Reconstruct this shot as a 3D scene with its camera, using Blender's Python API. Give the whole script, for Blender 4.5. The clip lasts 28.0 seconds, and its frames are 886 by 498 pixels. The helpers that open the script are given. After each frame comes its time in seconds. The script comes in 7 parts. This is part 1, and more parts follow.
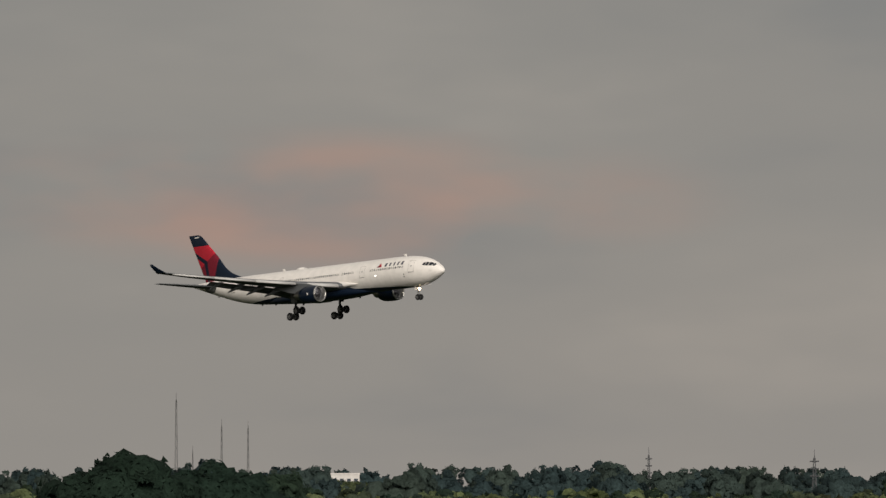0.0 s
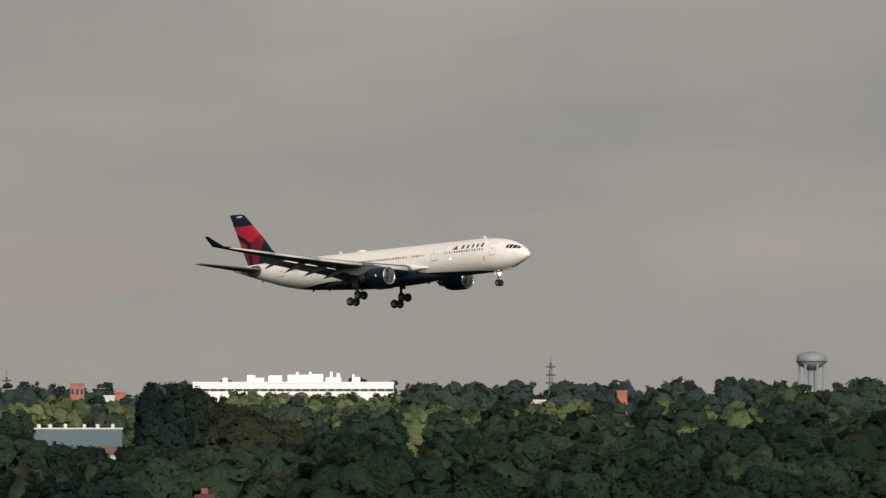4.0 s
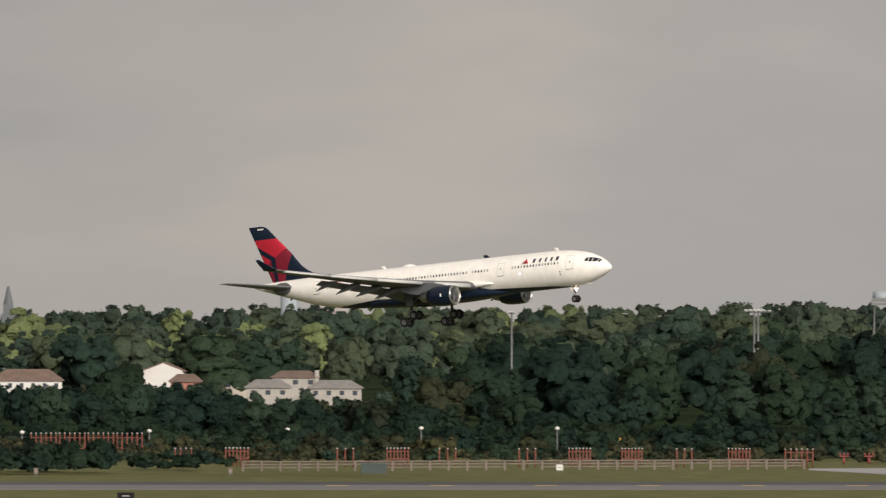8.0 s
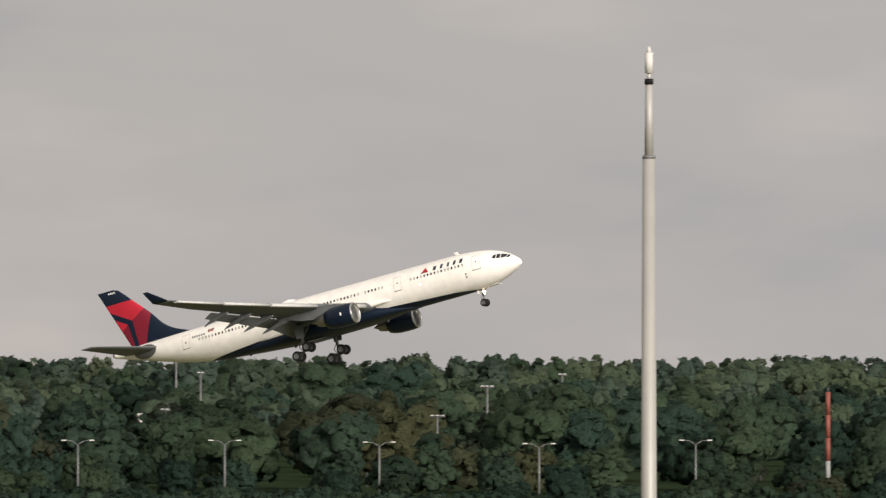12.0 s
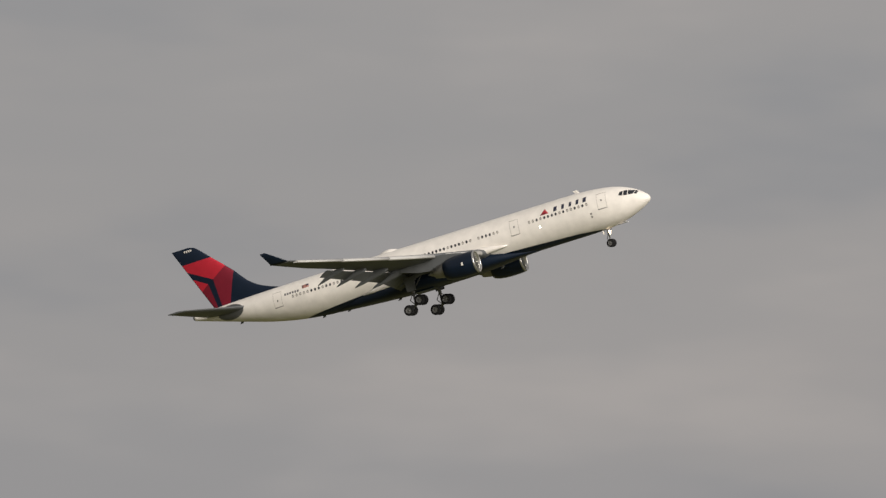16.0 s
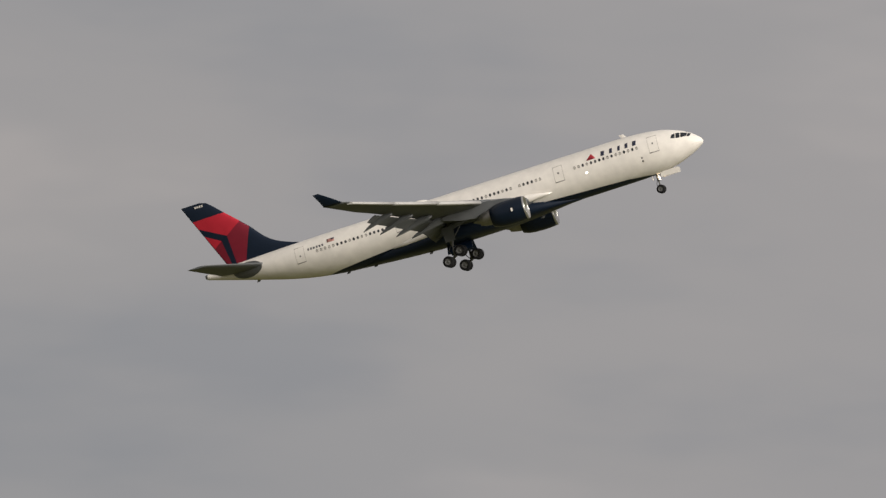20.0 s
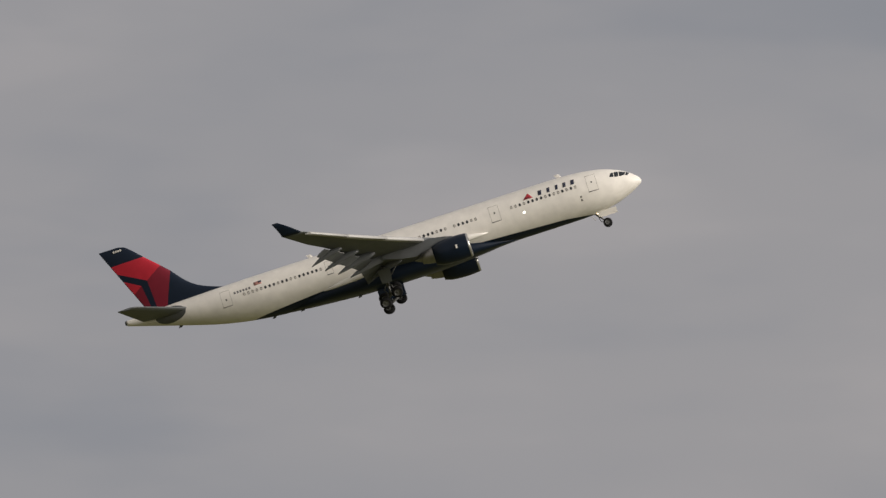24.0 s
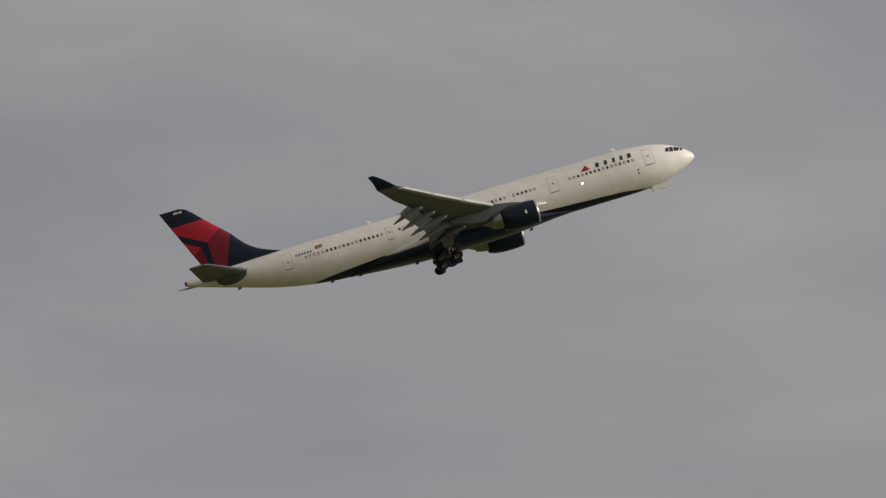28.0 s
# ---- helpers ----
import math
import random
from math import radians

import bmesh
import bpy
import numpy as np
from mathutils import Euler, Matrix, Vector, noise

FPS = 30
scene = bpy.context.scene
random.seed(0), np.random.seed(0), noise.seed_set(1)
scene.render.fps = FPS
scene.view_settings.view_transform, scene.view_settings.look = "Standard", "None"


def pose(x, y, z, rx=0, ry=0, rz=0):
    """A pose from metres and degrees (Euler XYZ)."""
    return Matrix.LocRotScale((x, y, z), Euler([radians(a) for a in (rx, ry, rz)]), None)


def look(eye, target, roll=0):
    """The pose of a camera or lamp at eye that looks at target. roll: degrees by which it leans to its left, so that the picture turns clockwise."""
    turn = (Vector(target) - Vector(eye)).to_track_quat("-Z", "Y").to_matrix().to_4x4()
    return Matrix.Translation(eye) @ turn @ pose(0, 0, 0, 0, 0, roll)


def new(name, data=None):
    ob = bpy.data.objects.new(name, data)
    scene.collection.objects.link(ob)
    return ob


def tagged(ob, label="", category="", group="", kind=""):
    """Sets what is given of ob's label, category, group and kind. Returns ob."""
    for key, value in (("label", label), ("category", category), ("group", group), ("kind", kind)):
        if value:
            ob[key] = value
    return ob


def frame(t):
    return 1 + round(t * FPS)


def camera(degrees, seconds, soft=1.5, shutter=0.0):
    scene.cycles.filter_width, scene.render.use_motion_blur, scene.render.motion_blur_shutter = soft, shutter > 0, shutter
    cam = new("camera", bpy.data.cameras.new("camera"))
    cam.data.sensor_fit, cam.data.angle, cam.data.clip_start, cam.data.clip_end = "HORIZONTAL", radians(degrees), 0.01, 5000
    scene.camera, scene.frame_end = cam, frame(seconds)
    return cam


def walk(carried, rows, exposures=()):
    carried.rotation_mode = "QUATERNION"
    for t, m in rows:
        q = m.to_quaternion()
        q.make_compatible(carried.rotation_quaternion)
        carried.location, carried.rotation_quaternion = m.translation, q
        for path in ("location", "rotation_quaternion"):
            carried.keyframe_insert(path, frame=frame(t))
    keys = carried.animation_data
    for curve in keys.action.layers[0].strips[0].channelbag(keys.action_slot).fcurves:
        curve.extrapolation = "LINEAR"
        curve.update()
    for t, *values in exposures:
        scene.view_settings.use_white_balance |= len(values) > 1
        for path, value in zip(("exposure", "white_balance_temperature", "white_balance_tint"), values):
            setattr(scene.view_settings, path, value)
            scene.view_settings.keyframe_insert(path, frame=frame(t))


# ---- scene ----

# ---------------------------------------------------------------- camera
EYE = (0.0, 0.0, 25.0)


def view(az, el, lean):
    """A camera pose that looks along the compass angle az (from +Y towards +X) at the elevation el."""
    a, e = radians(az), radians(el)
    way = Vector((math.sin(a) * math.cos(e), math.cos(a) * math.cos(e), math.sin(e)))
    return look(EYE, Vector(EYE) + way * 100.0, lean)


cam = camera(3.553, 28.0, soft=1.35, shutter=0.12)
walk(cam, [
    (0, view(-47.668, 0.879, -0.02)),
    (0.5, view(-47.342, 0.798, 0.04)),
    (1, view(-46.548, 0.728, -0.02)),
    (1.5, view(-46.025, 0.648, -0.02)),
    (2, view(-45.493, 0.611, 0.02)),
    (2.5, view(-45.030, 0.549, -0.01)),
    (3, view(-44.300, 0.535, -0.01)),
    (3.5, view(-43.697, 0.535, 0.00)),
    (4, view(-43.194, 0.546, 0.02)),
    (4.5, view(-42.588, 0.561, -0.05)),
    (5, view(-41.950, 0.505, -0.07)),
    (5.5, view(-41.327, 0.429, -0.11)),
    (6, view(-40.691, 0.351, -0.15)),
    (6.5, view(-40.008, 0.290, -0.17)),
    (7, view(-39.161, 0.301, -0.11)),
    (7.5, view(-38.406, 0.290, 0.06)),
    (8, view(-37.769, 0.251, 0.07)),
    (8.5, view(-36.857, 0.138, -0.03)),
    (9, view(-35.885, 0.151, -0.15)),
    (9.5, view(-35.084, 0.146, -0.00)),
    (10, view(-34.277, 0.161, 0.01)),
    (10.5, view(-33.510, 0.224, -0.08)),
    (11, view(-33.033, 0.241, -0.12)),
    (11.5, view(-32.066, 0.290, 0.08)),
    (11.8, view(-30.948, 0.392, 0.04)),
    (12, view(-30.473, 0.461, 0.02)),
    (12.2, view(-30.137, 0.475, 0.05)),
    (12.5, view(-29.601, 0.504, 0.07)),
    (13, view(-28.623, 0.627, 0.06)),
    (13.5, view(-27.615, 0.757, 0.04)),
    (14, view(-26.540, 0.911, 0.01)),
    (14.5, view(-25.359, 1.111, -0.00)),
    (15, view(-24.097, 1.347, 0.02)),
    (15.5, view(-22.761, 1.592, -0.02)),
    (16, view(-21.454, 1.869, -0.01)),
    (16.5, view(-20.083, 1.973, -0.00)),
    (17, view(-18.658, 2.276, 0.02)),
    (17.5, view(-17.175, 2.536, 0.00)),
    (18, view(-15.645, 2.794, -0.01)),
    (18.5, view(-13.984, 3.094, -0.00)),
    (19, view(-12.142, 3.463, -0.00)),
    (19.5, view(-10.368, 3.936, 0.01)),
    (20, view(-8.553, 4.246, 0.03)),
    (20.5, view(-6.783, 4.639, -0.05)),
    (21, view(-4.881, 5.016, -0.00)),
    (21.5, view(-2.746, 5.471, 0.02)),
    (22, view(-0.768, 5.881, 0.02)),
    (22.5, view(1.287, 6.309, 0.01)),
    (23, view(3.366, 6.742, 0.01)),
    (23.5, view(5.418, 7.170, 0.01)),
    (24, view(7.275, 7.641, 0.01)),
    (24.5, view(9.204, 8.021, -0.02)),
    (25, view(11.225, 8.409, -0.04)),
    (25.5, view(13.304, 8.990, 0.04)),
    (26, view(15.562, 9.394, 0.04)),
    (26.5, view(17.701, 9.781, 0.01)),
    (27, view(19.693, 10.132, -0.05)),
    (27.5, view(21.628, 10.515, -0.03)),
    (28, view(23.610, 10.835, 0.04)),
], exposures=[(0, -0.18), (2, -0.03), (4, 0.05), (6, 0.16), (8.5, 0.34), (11.5, 0.53), (12.5, 0.46), (14.5, 0.12), (17, 0.06), (20, 0.08), (24, 0.06), (26, 0.08), (28, -0.06)])


# ---------------------------------------------------------------- light
SUN_AZ, SUN_EL = 122.0, 22.0
world = bpy.data.worlds.new("sky")
scene.world = world
world.use_nodes = True


def build_world():
    nt = world.node_tree
    n, l = nt.nodes, nt.links
    n.clear()

    def math_node(op, a, b=None, c=None):
        m = n.new("ShaderNodeMath")
        m.operation = op
        for i, v in enumerate((a, b, c)):
            if v is None:
                continue
            if isinstance(v, (int, float)):
                m.inputs[i].default_value = v
            else:
                l.new(v, m.inputs[i])
        return m.outputs[0]

    sky = n.new("ShaderNodeTexSky")
    sky.sky_type, sky.sun_disc = "NISHITA", False
    sky.sun_elevation, sky.sun_rotation = radians(SUN_EL), radians(SUN_AZ)
    clear = n.new("ShaderNodeBackground")
    clear.inputs["Strength"].default_value = 0.06
    l.new(sky.outputs[0], clear.inputs["Color"])
    co = n.new("ShaderNodeTexCoord")
    sep = n.new("ShaderNodeSeparateXYZ")
    l.new(co.outputs["Generated"], sep.inputs[0])
    u = math_node("ARCTAN2", sep.outputs[0], sep.outputs[1])
    v = math_node("ARCSINE", sep.outputs[2])

    def cloud(su, sv, detail, off):
        cmb = n.new("ShaderNodeCombineXYZ")
        l.new(math_node("MULTIPLY", u, su), cmb.inputs[0])
        l.new(math_node("MULTIPLY", v, sv), cmb.inputs[1])
        cmb.inputs[2].default_value = off
        t = n.new("ShaderNodeTexNoise")
        t.inputs["Scale"].default_value = 1.0
        t.inputs["Detail"].default_value = detail
        t.inputs["Roughness"].default_value = 0.5
        l.new(cmb.outputs[0], t.inputs["Vector"])
        return t.outputs[0]

    def ramp(fac, stops):
        r = n.new("ShaderNodeValToRGB")
        r.color_ramp.interpolation = "EASE"
        while len(r.color_ramp.elements) < len(stops):
            r.color_ramp.elements.new(0.5)
        for e, (p, c) in zip(r.color_ramp.elements, stops):
            e.position, e.color = p, (*c, 1)
        l.new(fac, r.inputs[0])
        return r.outputs[0]

    broad = cloud(22.0, 70.0, 4.0, 3.1)
    grey = ramp(broad, [(0.28, (0.270, 0.268, 0.280)), (0.50, (0.318, 0.304, 0.304)), (0.70, (0.366, 0.342, 0.334))])
    # rosy bank of cloud low in the sky where the aircraft comes from
    puffs = math_node("MAXIMUM", math_node("MULTIPLY", math_node("SUBTRACT", cloud(70.0, 170.0, 3.0, 7.7), 0.33), 3.4), 0.0)
    rosy = None
    for u0, v0, su, sv, most in ((-0.8405, 0.0188, 0.0320, 0.0058, 0.6), (-0.7816, 0.0083, 0.0130, 0.0028, 0.2)):
        du = math_node("DIVIDE", math_node("SUBTRACT", u, u0), su)
        dv = math_node("DIVIDE", math_node("SUBTRACT", v, v0), sv)
        near = math_node("SUBTRACT", 1.0, math_node("ADD", math_node("MULTIPLY", du, du), math_node("MULTIPLY", dv, dv)))
        near = math_node("MAXIMUM", near, 0.0)
        bank = math_node("MULTIPLY", math_node("SMOOTH_MIN", math_node("MULTIPLY", math_node("MULTIPLY", near, near), 1.3), most, 0.3), puffs)
        rosy = bank if rosy is None else math_node("MAXIMUM", rosy, bank)
    mix = n.new("ShaderNodeMix")
    mix.data_type = "RGBA"
    l.new(math_node("MINIMUM", rosy, 0.85), mix.inputs["Factor"])
    l.new(grey, mix.inputs["A"])
    mix.inputs["B"].default_value = (0.47, 0.30, 0.26, 1)
    # warmer towards the side where the aircraft comes from, cooler the other way
    swing_u = n.new("ShaderNodeMapRange")
    swing_u.inputs["From Min"].default_value, swing_u.inputs["From Max"].default_value = -0.87, 0.41
    l.new(u, swing_u.inputs["Value"])
    tint = ramp(swing_u.outputs[0], [(0.0, (1.02, 1.0, 0.925)), (0.38, (1.0, 1.0, 1.0)), (0.76, (0.995, 1.0, 1.03)), (1.0, (0.972, 1.0, 1.03))])
    mult = n.new("ShaderNodeMix")
    mult.data_type, mult.blend_type = "RGBA", "MULTIPLY"
    mult.inputs["Factor"].default_value = 1.0
    l.new(mix.outputs["Result"], mult.inputs["A"])
    l.new(tint, mult.inputs["B"])
    # wide, slow change from thinner to thicker cloud
    banks = ramp(cloud(7.0, 32.0, 3.0, 12.4), [(0.30, (0.90, 0.925, 0.95)), (0.50, (1.0, 1.0, 1.0)), (0.70, (1.06, 1.04, 1.025))])
    layer = n.new("ShaderNodeMix")
    layer.data_type, layer.blend_type = "RGBA", "MULTIPLY"
    layer.inputs["Factor"].default_value = 1.0
    l.new(mult.outputs["Result"], layer.inputs["A"])
    l.new(banks, layer.inputs["B"])
    over = n.new("ShaderNodeBackground")
    over.inputs["Strength"].default_value = 1.0
    l.new(layer.outputs["Result"], over.inputs["Color"])
    both = n.new("ShaderNodeMixShader")
    both.inputs[0].default_value = 0.95
    l.new(clear.outputs[0], both.inputs[1])
    l.new(over.outputs[0], both.inputs[2])
    out = n.new("ShaderNodeOutputWorld")
    l.new(both.outputs[0], out.inputs[0])


build_world()
sun = new("sun", bpy.data.lights.new("sun", "SUN"))
sun.data.energy, sun.data.angle, sun.data.color = 3.9, radians(30), (1.0, 0.925, 0.84)
_a, _e = radians(SUN_AZ), radians(SUN_EL)
SUN_DIR = Vector((math.sin(_a) * math.cos(_e), math.cos(_a) * math.cos(_e), math.sin(_e)))
sun.matrix_world = look(SUN_DIR * 1000, (0, 0, 0))


# ---------------------------------------------------------------- materials
def material(name, color, rough=0.6, metal=0.0, vary=0.0, scale=1.0, island=0.0, obj=0.0, second=None, bump=0.0, coat=0.0, emit=0.0, coords="Object", spec=0.5):
    m = bpy.data.materials.new(name)
    m.use_nodes = True
    nt = m.node_tree
    n, l = nt.nodes, nt.links
    b = n["Principled BSDF"]
    b.inputs["Base Color"].default_value = (*color, 1)
    b.inputs["Roughness"].default_value = rough
    b.inputs["Metallic"].default_value = metal
    b.inputs["Coat Weight"].default_value = coat
    b.inputs["Specular IOR Level"].default_value = spec
    if emit:
        b.inputs["Emission Color"].default_value = (*color, 1)
        b.inputs["Emission Strength"].default_value = emit
    co = n.new("ShaderNodeTexCoord")
    last = None
    if vary:
        t = n.new("ShaderNodeTexNoise")
        t.inputs["Scale"].default_value, t.inputs["Detail"].default_value = scale, 6.0
        l.new(co.outputs[coords], t.inputs["Vector"])
        t2 = n.new("ShaderNodeTexNoise")
        t2.inputs["Scale"].default_value, t2.inputs["Detail"].default_value = scale * 7.3, 3.0
        l.new(co.outputs[coords], t2.inputs["Vector"])
        add = n.new("ShaderNodeMath")
        add.operation = "MULTIPLY_ADD"
        add.inputs[1].default_value = 0.35
        l.new(t2.outputs[0], add.inputs[0])
        l.new(t.outputs[0], add.inputs[2])
        rp = n.new("ShaderNodeMapRange")
        rp.inputs["From Min"].default_value, rp.inputs["From Max"].default_value = 0.45, 0.90
        l.new(add.outputs[0], rp.inputs["Value"])
        mx = n.new("ShaderNodeMix")
        mx.data_type = "RGBA"
        sec = second or tuple(c * (1 - vary) for c in color)
        mx.inputs["A"].default_value, mx.inputs["B"].default_value = (*color, 1), (*sec, 1)
        l.new(rp.outputs[0], mx.inputs["Factor"])
        last = mx.outputs["Result"]
        if bump:
            bp = n.new("ShaderNodeBump")
            bp.inputs["Strength"].default_value, bp.inputs["Distance"].default_value = bump, 0.05
            l.new(t2.outputs[0], bp.inputs["Height"])
            l.new(bp.outputs[0], b.inputs["Normal"])
    if island or obj:
        hs = n.new("ShaderNodeHueSaturation")
        if last is None:
            hs.inputs["Color"].default_value = (*color, 1)
        else:
            l.new(last, hs.inputs["Color"])
        val = None
        for amount, node, out in ((island, "ShaderNodeNewGeometry", "Random Per Island"), (obj, "ShaderNodeObjectInfo", "Random")):
            if not amount:
                continue
            g = n.new(node)
            mr = n.new("ShaderNodeMapRange")
            mr.inputs["To Min"].default_value, mr.inputs["To Max"].default_value = 1 - amount, 1 + amount
            l.new(g.outputs[out], mr.inputs["Value"])
            if val is None:
                val = mr.outputs[0]
            else:
                mu = n.new("ShaderNodeMath")
                mu.operation = "MULTIPLY"
                l.new(val, mu.inputs[0])
                l.new(mr.outputs[0], mu.inputs[1])
                val = mu.outputs[0]
        l.new(val, hs.inputs["Value"])
        if obj:
            g = n.new("ShaderNodeObjectInfo")
            mr = n.new("ShaderNodeMapRange")
            mr.inputs["To Min"].default_value, mr.inputs["To Max"].default_value = 0.5 - obj * 0.07, 0.5 + obj * 0.05
            l.new(g.outputs["Random"], mr.inputs["Value"])
            l.new(mr.outputs[0], hs.inputs["Hue"])
        last = hs.outputs[0]
    if last is not None:
        l.new(last, b.inputs["Base Color"])
    return m


NAVY = (0.0055, 0.0120, 0.026)
WHITE = material("white_paint", (0.82, 0.785, 0.735), 0.38, vary=0.07, scale=0.6, coat=0.25)
NAVY_PAINT = material("navy_paint", NAVY, 0.30, vary=0.25, scale=0.8, spec=0.3)
WING_GREY = material("wing_grey", (0.108, 0.115, 0.121), 0.5, vary=0.22, scale=0.7)
SLAT_GREY = material("slat_paint", (0.44, 0.435, 0.42), 0.45, 0.0, vary=0.12, scale=1.0)
DARK_GREY = material("dark_grey", (0.10, 0.105, 0.105), 0.5, vary=0.3, scale=1.5)
LIGHT_METAL = material("bright_metal", (0.62, 0.61, 0.58), 0.28, 0.9, vary=0.12, scale=3)
WARM_METAL = material("exhaust_metal", (0.36, 0.35, 0.335), 0.36, 0.9, vary=0.3, scale=3)
BLACK = material("black_rubber", (0.014, 0.014, 0.015), 0.8, vary=0.3, scale=6, spec=0.15)
GLASS_DARK = material("dark_glass", (0.02, 0.023, 0.028), 0.12)
CABIN = material("cabin_window", (0.028, 0.03, 0.034), 0.3)
SHADE_DOWN = material("cabin_window_shade", (0.50, 0.47, 0.42), 0.5)
FAINT_SEAM = material("door_seam", (0.42, 0.395, 0.36), 0.6)
SEAM = material("panel_seam", (0.20, 0.19, 0.175), 0.6)
REGISTER = material("registration_grey", (0.11, 0.11, 0.12), 0.5)
LETTER = material("livery_letters", (0.02, 0.024, 0.05), 0.4)
RED = material("livery_red", (0.44, 0.022, 0.035), 0.36, vary=0.1, scale=1)
DARK_RED = material("livery_dark_red", (0.20, 0.014, 0.028), 0.36, vary=0.1, scale=1)
LAMP_ON = material("landing_light", (1.0, 0.80, 0.55), 0.4, emit=7)
SPOT_ON = material("spot_light", (1.0, 0.97, 0.9), 0.4, emit=5)
STRUT = material("gear_steel", (0.14, 0.14, 0.138), 0.45, 0.3, vary=0.3, scale=4)
GRASS = material("dry_grass", (0.175, 0.160, 0.074), 0.95, vary=0.5, scale=0.2, second=(0.070, 0.086, 0.034), spec=0.03)
TARMAC = material("runway_asphalt", (0.055, 0.055, 0.058), 0.85, vary=0.35, scale=0.02)
CONCRETE = material("pale_concrete", (0.345, 0.34, 0.34), 0.85, vary=0.5, scale=0.06, second=(0.22, 0.215, 0.20))
TAXI = material("taxiway_concrete", (0.22, 0.215, 0.19), 0.85, vary=0.25, scale=0.02)
PAINT_Y = material("yellow_marking", (0.72, 0.42, 0.07), 0.7)
BARK = material("bark", (0.10, 0.085, 0.07), 0.9, vary=0.4, scale=2)
FLOOD = material("floodlight_housing", (0.42, 0.42, 0.41), 0.6)
POLE = material("galvanised_pole", (0.14, 0.142, 0.14), 0.5, 0.2, vary=0.2, scale=2)
ORANGE = material("orange_paint", (0.34, 0.105, 0.065), 0.6, vary=0.25, scale=0.7)
MAST_RED = material("faded_mast_red", (0.21, 0.055, 0.038), 0.65, vary=0.2, scale=0.5)
SAFETY_RED = material("safety_red", (0.20, 0.040, 0.034), 0.6, vary=0.2, scale=0.5)
PALE = material("pale_wall", (0.60, 0.575, 0.54), 0.75, vary=0.15, scale=0.25)
BEIGE = material("beige_wall", (0.50, 0.44, 0.37), 0.8, vary=0.2, scale=0.25)
ROOF = material("brown_shingles", (0.17, 0.115, 0.09), 0.85, vary=0.35, scale=0.6)
ROOF_G = material("grey_shingles", (0.24, 0.225, 0.21), 0.85, vary=0.35, scale=0.6)
APPROACH = material("faded_orange", (0.20, 0.054, 0.036), 0.7, vary=0.35, scale=0.9)
SIGN_RED = material("weathered_sign_red", (0.085, 0.014, 0.016), 0.7, vary=0.3, scale=1.5)
FADED = material("faded_barrier_orange", (0.20, 0.062, 0.038), 0.7, vary=0.3, scale=1.2)
BRICK = material("red_brick", (0.36, 0.15, 0.11), 0.85, vary=0.25, scale=0.5)
WEATHERED = material("weathered_siding", (0.36, 0.335, 0.30), 0.8, vary=0.25, scale=0.4)
SHOP_BRICK = material("brown_shop_brick", (0.17, 0.125, 0.105), 0.8, vary=0.25, scale=0.4)
SIDING = material("grey_siding", (0.26, 0.26, 0.25), 0.6, vary=0.15, scale=0.3)
BLUE_ROOF = material("blue_roof", (0.075, 0.125, 0.15), 0.6, vary=0.2, scale=0.2)
SPIRE_STONE = material("dark_spire_stone", (0.115, 0.125, 0.135), 0.8, vary=0.2, scale=0.3)
# blue-grey of the far column and radar drum has haze put into it
TOWER_COLUMN = material("hazed_tower_paint", (0.30, 0.335, 0.355), 0.7, vary=0.15, scale=0.15)
# tank colour with the haze of distance mixed in
HAZE_TANK = material("hazed_tank_paint", (0.215, 0.245, 0.26), 0.6, vary=0.15, scale=0.15)
PINK_CONC = material("weathered_concrete", (0.33, 0.295, 0.28), 0.8, vary=0.2, scale=0.15)
STEEL = material("lattice_steel", (0.085, 0.088, 0.092), 0.6, vary=0.2, scale=1)
TIMBER = material("weathered_timber", (0.175, 0.14, 0.115), 0.85, vary=0.3, scale=1)


